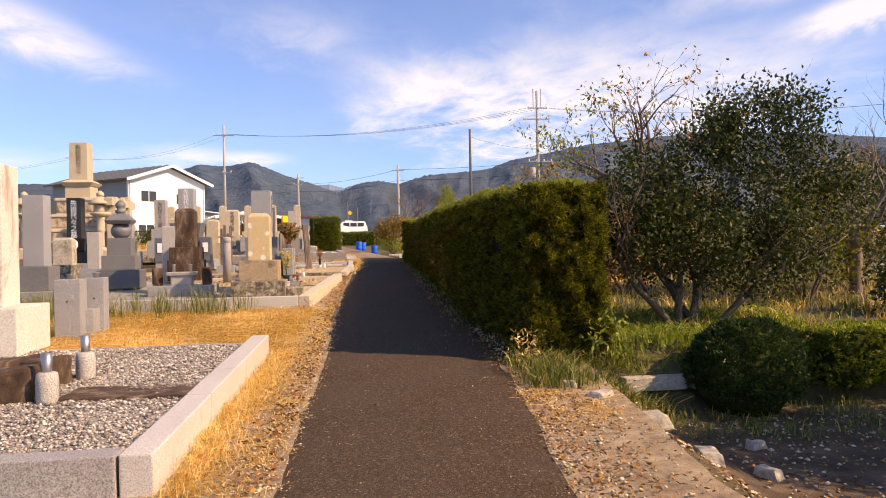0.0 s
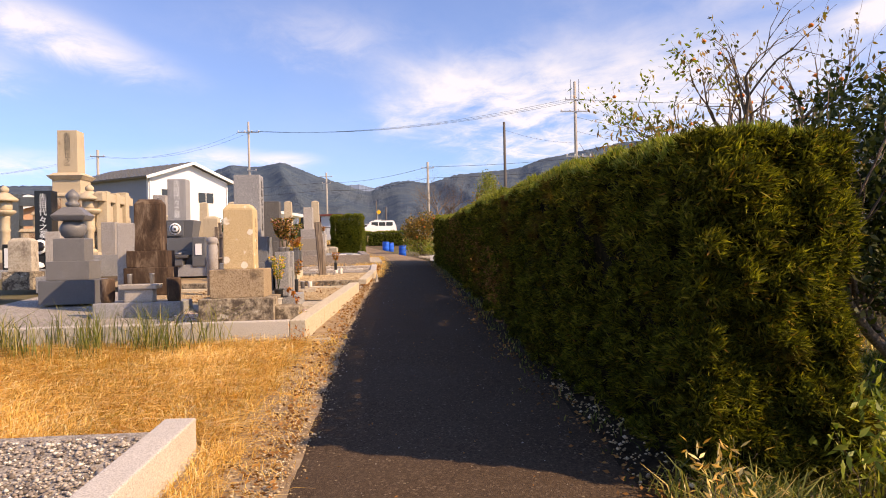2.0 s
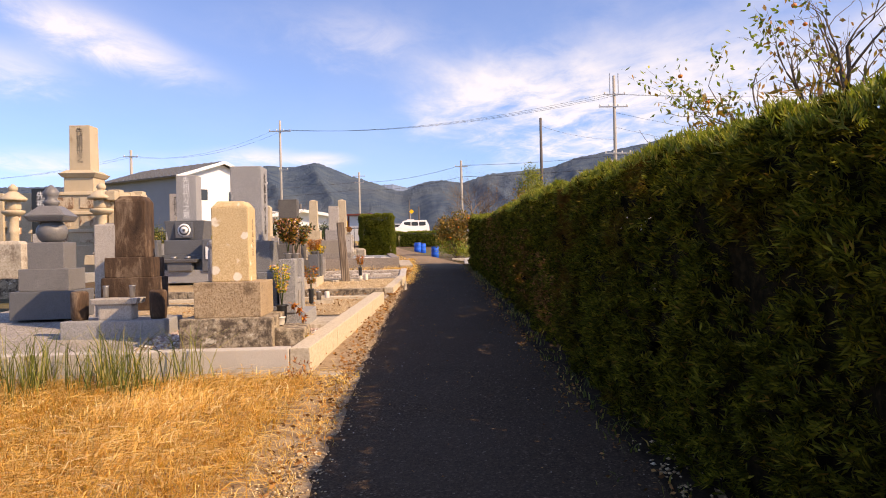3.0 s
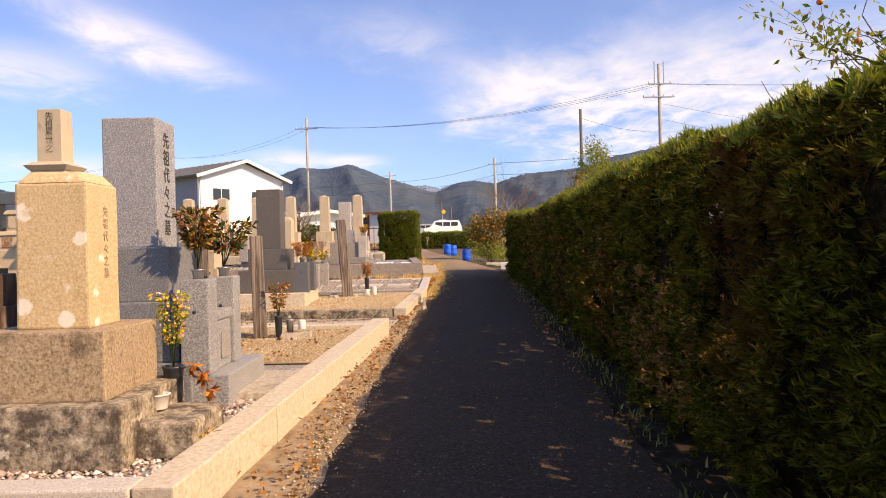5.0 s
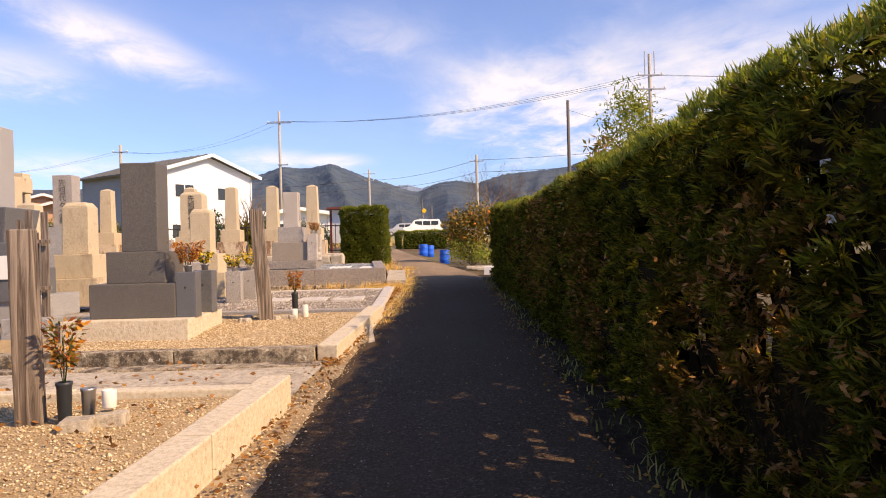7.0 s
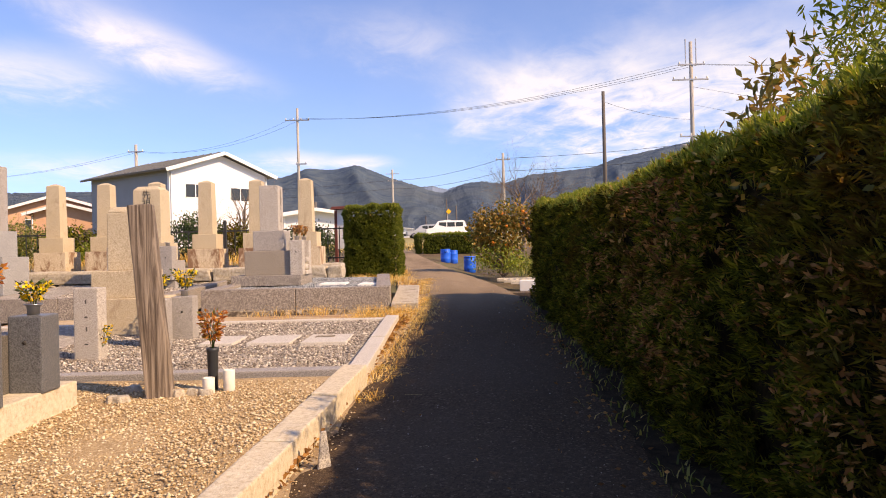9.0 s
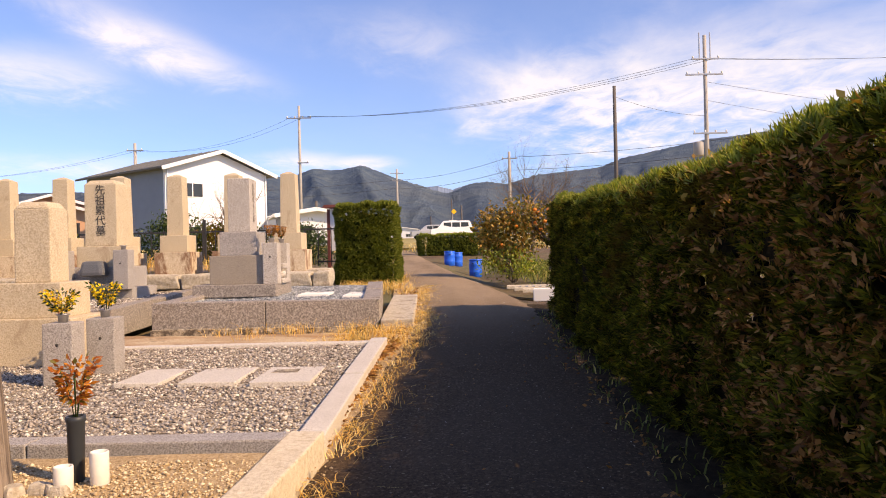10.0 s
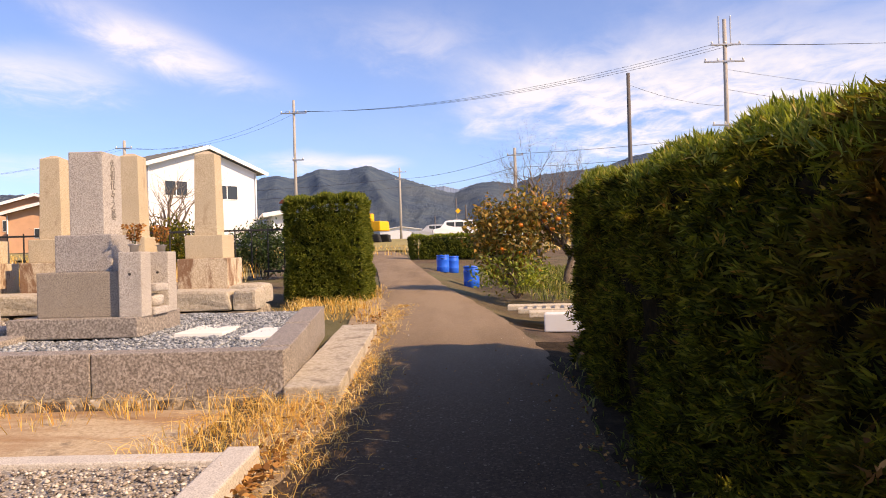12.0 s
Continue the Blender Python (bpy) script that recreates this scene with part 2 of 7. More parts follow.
    m["grey_br"] = granite("granite_brownish", (0.30, 0.255, 0.20), (0.14, 0.115, 0.09), (0.42, 0.37, 0.30), (0.15, 0.11, 0.07), 0.2)
    m["grey_md"] = granite("granite_middle", (0.20, 0.205, 0.21), (0.09, 0.09, 0.095), (0.34, 0.335, 0.33), rough=0.5)
    m["grey_wall"] = granite("granite_wall", (0.27, 0.232, 0.195), (0.10, 0.085, 0.07), (0.50, 0.445, 0.385), (0.17, 0.125, 0.085), 0.22, 0.65, 75)
    m["dark_br"] = granite("granite_dark_brown", (0.115, 0.104, 0.090), (0.06, 0.054, 0.048), (0.185, 0.17, 0.15), rough=0.5)
    m["grey_dk"] = granite("granite_dark", (0.17, 0.165, 0.16), (0.08, 0.08, 0.08), (0.27, 0.26, 0.25), rough=0.45)
    m["slate"] = granite("granite_slate", (0.12, 0.125, 0.13), (0.06, 0.06, 0.065), (0.19, 0.19, 0.20), rough=0.4)
    m["black"] = granite("polished_black_granite", (0.016, 0.016, 0.018), (0.010, 0.010, 0.011), (0.03, 0.03, 0.03), rough=0.12, bump=0.01)
    m["white"] = granite("granite_white", (0.44, 0.395, 0.34), (0.17, 0.145, 0.125), (0.67, 0.62, 0.55), (0.24, 0.20, 0.16), 0.15)
    m["kerb"] = granite("kerb_granite", (0.58, 0.53, 0.455), (0.33, 0.29, 0.24), (0.73, 0.68, 0.60), (0.22, 0.17, 0.12), 0.12)
    m["tan"] = granite("tan_sandstone", (0.52, 0.425, 0.285), (0.35, 0.27, 0.17), (0.65, 0.55, 0.40), (0.30, 0.21, 0.13), 0.24, 0.85, 90)
    n = Nodes("brown_weathered_stone")
    col = n.ramp(n.noise(65, 4, 0.75), [(0.35, (0.20, 0.135, 0.075)), (0.5, (0.38, 0.28, 0.17)), (0.65, (0.50, 0.39, 0.26))])
    col = n.mix(n.span(n.noise(5.0, 8, 0.72), 0.52, 0.66, 0, 0.75), col, (0.10, 0.068, 0.042))
    m["tan_dk"] = n.done(col, 0.95, n.noise(45, 6, 0.75), 0.5, 0.010)
    n = Nodes("stained_white_stone")
    col = n.ramp(n.noise(70, 3, 0.7), [(0.35, (0.50, 0.45, 0.37)), (0.5, (0.64, 0.58, 0.49)), (0.65, (0.72, 0.67, 0.58))])
    col = n.mix(n.span(n.noise(3.5, 8, 0.72, stretch=(1, 1, 0.45), dist=0.5), 0.56, 0.68, 0, 0.75), col, (0.34, 0.21, 0.115))
    m["pale"] = n.done(col, 0.9, n.noise(40, 6, 0.7), 0.4, 0.008)
    n = Nodes("rust_streaked_stone")
    col = n.ramp(n.noise(80, 4, 0.7), [(0.35, (0.38, 0.29, 0.19)), (0.5, (0.54, 0.44, 0.31)), (0.65, (0.66, 0.57, 0.43))])
    col = n.mix(n.span(n.noise(4.2, 8, 0.72, stretch=(1, 1, 0.5), dist=0.4), 0.48, 0.58, 0, 0.85), col, (0.17, 0.075, 0.035))
    m["rusty"] = n.done(col, 0.95, n.noise(40, 6, 0.7), 0.5, 0.010)
    # Shallow carving: a tone darker than the stone stands for its shade.
    m["carve"] = paint("worn_carving", (0.20, 0.175, 0.15), 0.9, 0.2)
    n = Nodes("tan_lichen_stone")
    col = n.ramp(n.noise(90, 3, 0.7), [(0.35, (0.46, 0.32, 0.15)), (0.5, (0.58, 0.43, 0.23)), (0.65, (0.66, 0.52, 0.31))])
    ragged = n.math("ADD", n.cells(6.5), n.math("MULTIPLY", n.noise(38, 4), 0.22))
    patch = n.math("MULTIPLY", n.span(ragged, 0.36, 0.41, 1, 0), n.span(n.noise(4.0, 3), 0.46, 0.52, 0, 0.85))
    col = n.mix(patch, col, (0.80, 0.75, 0.62))
    col = n.mix(n.span(n.noise(5, 7, 0.7), 0.55, 0.72, 0, 0.4), col, (0.34, 0.22, 0.10))
    m["lichen"] = n.done(col, 0.9, n.noise(50, 4), 0.3, 0.006)
    n = Nodes("mossy_base_stone")
    col = n.ramp(n.noise(60, 4, 0.7), [(0.35, (0.26, 0.20, 0.13)), (0.5, (0.40, 0.33, 0.23)), (0.65, (0.52, 0.45, 0.34))])
    s = n.noise(9, 9, 0.78, dist=0.15)
    col = n.mix(n.span(s, 0.43, 0.57, 0, 0.92), col, (0.060, 0.044, 0.033))
    col = n.mix(n.span(n.noise(11, 5, 0.6), 0.62, 0.66, 0, 0.8), col, (0.66, 0.60, 0.48))
    m["mossy"] = n.done(col, 0.95, n.math("ADD", n.noise(40, 6, 0.7), s), 0.45, 0.010)
    n = Nodes("rusty_brown_stone")
    s = n.noise(6, 8, 0.7, dist=0.6, stretch=(1, 1, 0.35))
    col = n.ramp(s, [(0.34, (0.028, 0.017, 0.011)), (0.52, (0.085, 0.050, 0.029)), (0.68, (0.25, 0.18, 0.12))])
    m["brown"] = n.done(col, 0.95, n.noise(45, 6, 0.7), 0.5, 0.010)
    n = Nodes("old_concrete")
    col = n.ramp(n.noise(30, 5, 0.7), [(0.3, (0.30, 0.25, 0.18)), (0.5, (0.46, 0.40, 0.31)), (0.7, (0.58, 0.52, 0.42))])
    col = n.mix(n.span(n.noise(3.2, 8, 0.7, dist=0.5), 0.53, 0.66, 0, 0.75), col, (0.16, 0.12, 0.085))
    m["concrete"] = n.done(col, 0.95, n.noise(35, 6, 0.75), 0.7, 0.015)
    n = Nodes("stained_kerb_concrete")
    col = n.ramp(n.noise(38, 5, 0.7), [(0.3, (0.42, 0.34, 0.23)), (0.5, (0.58, 0.50, 0.37)), (0.7, (0.66, 0.59, 0.46))])
    col = n.mix(n.span(n.noise(2.6, 6, 0.6, stretch=(1, 1, 0.3)), 0.62, 0.75, 0, 0.5), col, (0.20, 0.14, 0.09))
    m["kerb_c"] = n.done(col, 0.92, n.noise(45, 5, 0.7), 0.5, 0.010)
    n = Nodes("rust_stained_path")
    col = n.ramp(n.noise(38, 5, 0.7), [(0.3, (0.34, 0.25, 0.15)), (0.5, (0.48, 0.37, 0.24)), (0.7, (0.58, 0.47, 0.33))])
    col = n.mix(n.span(n.noise(1.6, 7, 0.65, stretch=(0.6, 1.8, 1), dist=0.4), 0.46, 0.62, 0, 0.8), col, (0.30, 0.165, 0.075))
    col = n.mix(n.span(n.noise(4.0, 6, 0.7), 0.58, 0.66, 0, 0.6), col, (0.12, 0.09, 0.06))
    m["path_c"] = n.done(col, 0.95, n.noise(35, 6, 0.75), 0.6, 0.012)
    n = Nodes("weathered_wood")
    ringed = n.noise(4, 7, 0.6, "Object", (9, 9, 0.40), 0.9)
    col = n.ramp(ringed, [(0.30, (0.035, 0.025, 0.019)), (0.45, (0.13, 0.098, 0.074)), (0.62, (0.30, 0.240, 0.185))])
    m["wood"] = n.done(col, 0.9, ringed, 0.6, 0.012)
    m["bark"] = granite("bark", (0.15, 0.11, 0.08), (0.06, 0.045, 0.03), (0.26, 0.20, 0.15), rough=0.95, grain=60, bump=0.8)
    m["twig"] = granite("pale_twig", (0.20, 0.15, 0.11), (0.10, 0.075, 0.055), (0.30, 0.24, 0.18), rough=0.95, grain=60, bump=0.5)
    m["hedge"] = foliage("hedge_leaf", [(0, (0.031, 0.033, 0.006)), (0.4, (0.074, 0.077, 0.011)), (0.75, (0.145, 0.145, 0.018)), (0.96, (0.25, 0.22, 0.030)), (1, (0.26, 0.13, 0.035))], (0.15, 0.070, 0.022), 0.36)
    m["bush"] = island("clipped_bush_leaf", [(0, (0.050, 0.066, 0.010)), (0.4, (0.115, 0.140, 0.020)), (0.8, (0.19, 0.21, 0.030)), (1, (0.28, 0.28, 0.045))], 0.6, 0.2, 0.28)
    # Brighter copy of the bush leaf, for sun on the bush's top.
    m["bush_top"] = island("bush_leaf_sunlit", [(0, (0.08, 0.11, 0.018)), (0.5, (0.17, 0.20, 0.03)), (1, (0.32, 0.31, 0.05))], 0.55, 0.2, 0.32)
    # Bush core: a green darkened to the shade between its leaves.
    m["bush_in"] = granite("bush_core_shade", (0.035, 0.045, 0.010), (0.015, 0.020, 0.005), (0.070, 0.080, 0.020), rough=0.95, grain=30, bump=0.9, spec=0.02)
    # Hedge core: near black, so gaps in the leaves look deeply shaded.
    m["hedge_in"] = granite("hedge_core_shade", (0.012, 0.010, 0.005), (0.005, 0.005, 0.003), (0.030, 0.022, 0.010), rough=0.95, grain=30, bump=0.9, spec=0.02)
    # Hedge leaf raised to a sunlit yellow-green for the bright top rim.
    m["hedge_top"] = island("hedge_leaf_sunlit", [(0, (0.10, 0.13, 0.02)), (0.4, (0.21, 0.24, 0.035)), (0.85, (0.34, 0.35, 0.055)), (1, (0.42, 0.30, 0.08))], 0.5, 0.3, 0.40)
    m["camellia"] = island("camellia_leaf", [(0, (0.020, 0.030, 0.007)), (0.5, (0.042, 0.055, 0.012)), (1, (0.090, 0.100, 0.022))], 0.55, 0.2, 0.18)
    m["boxwood"] = island("boxwood_leaf", [(0, (0.018, 0.036, 0.010)), (0.6, (0.04, 0.07, 0.018)), (1, (0.09, 0.12, 0.03))], 0.5, 0.3, 0.2)
    m["leaf_lime"] = island("lime_leaf", [(0, (0.10, 0.15, 0.02)), (0.6, (0.25, 0.29, 0.04)), (1, (0.46, 0.44, 0.07))], 0.5, 0.3, 0.35)
    m["leaf_autumn"] = island("autumn_leaf", [(0, (0.08, 0.08, 0.02)), (0.35, (0.17, 0.15, 0.035)), (0.7, (0.32, 0.16, 0.04)), (1, (0.45, 0.30, 0.06))], 0.55, 0.3, 0.3)
    m["leaf_brown"] = island("fallen_leaf", [(0, (0.13, 0.06, 0.025)), (0.5, (0.30, 0.14, 0.045)), (1, (0.50, 0.27, 0.09))], 0.8, 0.2, 0.15)
    m["straw"] = island("dry_grass_blade", [(0, (0.50, 0.25, 0.05)), (0.4, (0.78, 0.47, 0.12)), (0.8, (0.90, 0.64, 0.24)), (1, (0.92, 0.77, 0.46))], 0.7, 0.3, 0.3)
    m["grass"] = island("green_grass_blade", [(0, (0.06, 0.080, 0.018)), (0.5, (0.15, 0.17, 0.035)), (0.8, (0.28, 0.27, 0.07)), (1, (0.58, 0.42, 0.15))], 0.6, 0.3, 0.3)
    m["fruit"] = paint("persimmon_skin", (0.80, 0.22, 0.02), 0.3, 0.1)
    m["yellow"] = island("yellow_petal", [(0, (0.72, 0.42, 0.01)), (1, (0.90, 0.66, 0.03))], 0.6, 0.3, 0.2)
    m["pink"] = island("faded_petal", [(0, (0.50, 0.14, 0.10)), (0.5, (0.72, 0.38, 0.28)), (1, (0.85, 0.72, 0.60))], 0.6, 0.3, 0.2)
    m["rust"] = island("withered_leaf", [(0, (0.16, 0.035, 0.015)), (0.5, (0.42, 0.13, 0.02)), (1, (0.70, 0.30, 0.03))], 0.7, 0.3, 0.25)
    m["plaster"] = paint("white_cladding", (0.70, 0.71, 0.73), 0.7, 0.10, scale=0.3)
    m["cladding"] = paint("grey_cladding", (0.22, 0.25, 0.29), 0.6, 0.2, scale=0.4)
    m["roof"] = paint("dark_metal_roof", (0.10, 0.105, 0.11), 0.45, 0.2)
    m["fascia"] = paint("white_fascia", (0.78, 0.78, 0.76), 0.5, 0.1)
    m["peach"] = paint("peach_wall", (0.62, 0.36, 0.22), 0.8, 0.2)
    m["tile"] = paint("brown_roof_tile", (0.16, 0.07, 0.045), 0.6, 0.3)
    m["glass"] = paint("dark_window_glass", (0.035, 0.04, 0.045), 0.08, 0.0, bump=0.0)
    m["polec"] = paint("pole_concrete", (0.40, 0.37, 0.33), 0.85, 0.3)
    m["poled"] = paint("dark_pole", (0.12, 0.105, 0.095), 0.85, 0.3)
    m["metal"] = paint("dull_steel", (0.42, 0.41, 0.40), 0.4, 0.25, 0.85)
    m["iron"] = paint("dark_iron", (0.03, 0.03, 0.03), 0.5, 0.2)
    m["wire"] = paint("cable_rubber", (0.025, 0.025, 0.028), 0.6, 0.0)
    m["blue"] = paint("blue_plastic", (0.010, 0.13, 0.72), 0.35, 0.2)
    m["carwhite"] = paint("white_car_paint", (0.80, 0.80, 0.80), 0.2, 0.03, bump=0.0)
    m["carsilver"] = paint("silver_car_paint", (0.40, 0.42, 0.45), 0.25, 0.05, bump=0.0)
    m["rubber"] = paint("tyre_rubber", (0.02, 0.02, 0.02), 0.85, 0.1)
    m["digger"] = paint("digger_yellow", (0.80, 0.42, 0.01), 0.5, 0.2)
    m["signwhite"] = paint("sign_white", (0.80, 0.78, 0.72), 0.5, 0.1)
    m["signyellow"] = paint("sign_yellow", (0.85, 0.50, 0.02), 0.5, 0.1)
    m["redbrown"] = paint("sign_frame_red", (0.16, 0.045, 0.03), 0.6, 0.2)
    m["ceramic"] = paint("white_ceramic", (0.78, 0.74, 0.66), 0.25, 0.12)
    m["plasticdk"] = paint("dark_plastic", (0.03, 0.035, 0.04), 0.45, 0.15)
    # Dark letters and holes: the shade of a recess given as colour.
    m["recess_shade"] = paint("carved_shadow", (0.055, 0.05, 0.045), 0.9, 0.0)
    m["letter"] = paint("white_letter_paint", (0.80, 0.80, 0.78), 0.6, 0.05)
    # Blue haze of distance is mixed into the slopes' own colours.
    n = Nodes("wooded_mountain_hazed")
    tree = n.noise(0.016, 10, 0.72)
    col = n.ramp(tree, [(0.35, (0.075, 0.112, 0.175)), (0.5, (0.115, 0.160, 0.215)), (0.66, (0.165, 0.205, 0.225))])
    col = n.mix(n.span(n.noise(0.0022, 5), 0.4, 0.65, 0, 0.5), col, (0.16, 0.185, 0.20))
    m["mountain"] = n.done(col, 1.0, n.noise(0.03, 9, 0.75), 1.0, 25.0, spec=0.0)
    # The farther ridge is painted paler and bluer, as haze alone.
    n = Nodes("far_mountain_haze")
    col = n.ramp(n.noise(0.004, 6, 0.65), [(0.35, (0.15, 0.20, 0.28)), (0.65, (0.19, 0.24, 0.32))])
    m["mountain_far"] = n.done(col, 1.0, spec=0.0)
    n = Nodes("autumn_field")
    col = n.ramp(n.noise(0.25, 7, 0.65), [(0.3, (0.16, 0.13, 0.05)), (0.5, (0.30, 0.25, 0.09)), (0.7, (0.42, 0.34, 0.14))])
    m["field"] = n.done(col, 1.0, n.noise(8, 5), 0.6, 0.03)


make_materials()

# ---- building helpers ----
rng = np.random.default_rng(7)


def gz(y):
    """Height of the lane: it climbs gently all the way and eases off beyond the field."""
    return -0.02 + 0.0358 * y if y < 46 else 1.627 + 0.027 * (y - 46) if y < 110 else 3.355 + 0.012 * (y - 110)


def smooth(a, b, v):
    k = min(1.0, max(0.0, (v - a) / (b - a)))
    return k * k * (3 - 2 * k)


def ground_z(x, y):
    """The open ground: level with the lane, with a ditch and a slightly raised garden on the right."""
    dip = 0.36 * smooth(1.75, 2.6, x) * (1 - smooth(6.15, 6.5, y)) - 0.16 * smooth(2.2, 2.8, x) * smooth(6.2, 6.6, y) * (1 - smooth(26, 28, y))
    dip += 0.2 * smooth(1.2, 2.2, x + (y - 30) * 0.1) * smooth(26.5, 29, y) * (1 - smooth(38, 44, y))
    dip += 0.12 * (1 - smooth(-0.9, -0.4, x)) * smooth(10.6, 11.1, y) * (1 - smooth(29, 31, y))
    roll = 0.03 * noise.noise(Vector((x * 0.5, y * 0.5, 0)))
    return gz(y) - dip + roll - 0.03


def thing(name, x, y, z, rz=0.0, label="", category="", group="", kind=""):
    ob = new(name)
    ob.empty_display_size = 0.2
    ob.matrix_basis = pose(x, y, z, 0, 0, rz)
    return tagged(ob, label, category, group, kind)


def part(name, bm, material, parent=None, label="", at=None):
    """Links a bmesh as one mesh object under a thing or a part."""
    me = bpy.data.meshes.new(name)
    bm.to_mesh(me)
    bm.free()
    me.materials.append(MATS[material])
    ob = new(name, me)
    ob.parent = parent
    if at is not None:
        ob.matrix_basis = at
    return tagged(ob, label)


def block(sx, sy, h, x=0.0, y=0.0, z=0.0, top=1.0, bev=0.008, rough=0.0, cuts=0, topy=None):
    """A bevelled block on z, tapered towards its top; rough moves its corners."""
    bm = bmesh.new()
    bmesh.ops.create_cube(bm, size=1.0)
    ty = top if topy is None else topy
    for v in bm.verts:
        up = v.co.z > 0
        v.co = Vector((v.co.x * sx * (top if up else 1), v.co.y * sy * (ty if up else 1), (v.co.z + 0.5) * h))
    if cuts:
        bmesh.ops.subdivide_edges(bm, edges=bm.edges[:], cuts=cuts, use_grid_fill=True)
    if bev:
        sharp = [e for e in bm.edges if len(e.link_faces) == 2 and e.calc_face_angle(0) > 0.5]
        bmesh.ops.bevel(bm, geom=sharp, offset=bev, segments=2, affect="EDGES", profile=0.6, clamp_overlap=True)
    if rough:
        for v in bm.verts:
            d = noise.noise_vector((v.co + Vector((x * 3, y * 3, z * 3))) * 6) * rough
            v.co += Vector((d.x, d.y, d.z if v.co.z > 0.02 else 0))
    bmesh.ops.translate(bm, verts=bm.verts, vec=(x, y, z))
    return bm


def join(*bms):
    out = bmesh.new()
    for bm in bms:
        me = bpy.data.meshes.new("tmp")
        bm.to_mesh(me)
        bm.free()
        out.from_mesh(me)
        bpy.data.meshes.remove(me)
    return out


def lathe(profile, n=20, x=0.0, y=0.0, z=0.0):
    """A turned body from (radius, height) pairs."""
    bm = bmesh.new()
    rings = []
    for r, h in profile:
        rings.append([bm.verts.new((x + r * math.cos(2 * math.pi * i / n), y + r * math.sin(2 * math.pi * i / n), z + h)) for i in range(n)])
    for a, b in zip(rings, rings[1:]):
        for i in range(n):
            f = bm.faces.new((a[i], a[(i + 1) % n], b[(i + 1) % n], b[i]))
            f.smooth = True
    bm.faces.new(rings[0][::-1])
    bm.faces.new(rings[-1])
    return bm


def tube(points, radii, n=7):
    """A bent tapering limb along points."""
    bm = bmesh.new()
    rings = []
    pts = [Vector(p) for p in points]
    for i, p in enumerate(pts):
        d = (pts[min(i + 1, len(pts) - 1)] - pts[max(i - 1, 0)]).normalized()
        u = d.orthogonal().normalized()
        w = d.cross(u)
        rings.append([bm.verts.new(p + (u * math.cos(2 * math.pi * k / n) + w * math.sin(2 * math.pi * k / n)) * radii[i]) for k in range(n)])
    for a, b in zip(rings, rings[1:]):
        off = min(range(n), key=lambda s: (a[0].co - b[s].co).length)
        for k in range(n):
            f = bm.faces.new((a[k], a[(k + 1) % n], b[(k + 1 + off) % n], b[(k + off) % n]))
            f.smooth = True
    bm.faces.new(rings[0][::-1])
    bm.faces.new(rings[-1])
    bmesh.ops.recalc_face_normals(bm, faces=bm.faces)
    return bm


def raw(name, verts, faces, material, parent=None, label="", at=None, flat=True):
    """One mesh object from arrays of corners and quads or triangles."""
    verts, faces = np.asarray(verts, dtype=np.float32), np.asarray(faces, dtype=np.int32)
    me = bpy.data.meshes.new(name)
    me.vertices.add(len(verts))
    me.vertices.foreach_set("co", verts.ravel())
    k = faces.shape[1]
    me.loops.add(faces.size)
    me.loops.foreach_set("vertex_index", faces.ravel())
    me.polygons.add(len(faces))
    me.polygons.foreach_set("loop_start", np.arange(0, faces.size, k, dtype=np.int32))
    me.update(calc_edges=True)
    me.validate()
    me.materials.append(MATS[material])
    ob = new(name, me)
    ob.parent = parent
    if at is not None:
        ob.matrix_basis = at
    return tagged(ob, label)


def unit(v):
    return v / np.maximum(np.linalg.norm(v, axis=1, keepdims=True), 1e-9)


def leaves(name, pos, dirs, length, width, material, parent=None, label="", fold=0.25):
    """Pointed leaves at pos, growing along dirs, slightly bent."""
    n = len(pos)
    dirs = unit(dirs)
    side = unit(np.cross(dirs, rng.normal(size=(n, 3))))
    up = np.cross(side, dirs)
    ln = (length * rng.uniform(0.7, 1.3, n))[:, None]
    wd = (width * rng.uniform(0.75, 1.25, n))[:, None]
    mid = pos + dirs * ln * 0.45
    tip = pos + dirs * ln - up * ln * fold * rng.uniform(0, 1, n)[:, None]
    v = np.stack([pos, mid + side * wd * 0.5, tip, mid - side * wd * 0.5], axis=1).reshape(-1, 3)
    f = np.arange(4 * n).reshape(-1, 4)
    ob = raw(name, v, f, material, parent, label)
    return tagged(ob, kind="stuff") if parent else ob


def blades(name, pos, lean, height, width, material, parent=None, label="", rise=0.85):
    """Grass blades in two bends; lean is the sideways reach of the tip, rise its height, both as shares of the length."""
    n = len(pos)
    ln = (height * rng.uniform(0.5, 1.25, n))[:, None]
    side = np.cross(unit(lean + 1e-6), np.array([0, 0, 1.0])) + rng.normal(size=(n, 3)) * 0.3
    side = unit(side) * (width * rng.uniform(0.6, 1.3, n))[:, None]
    up = np.array([0, 0, 1.0])
    mid = pos + up * ln * (0.25 + 0.41 * rise) + lean * ln * 0.35
    tip = pos + up * ln * rise + lean * ln
    v = np.stack([pos - side, pos + side, mid + side * 0.7, mid - side * 0.7, tip + side * 0.1, tip - side * 0.1], axis=1).reshape(-1, 3)
    b = (6 * np.arange(n))[:, None]
    f = np.concatenate([b + [0, 1, 2, 3], b + [3, 2, 4, 5]])
    return raw(name, v, f, material, parent, label)


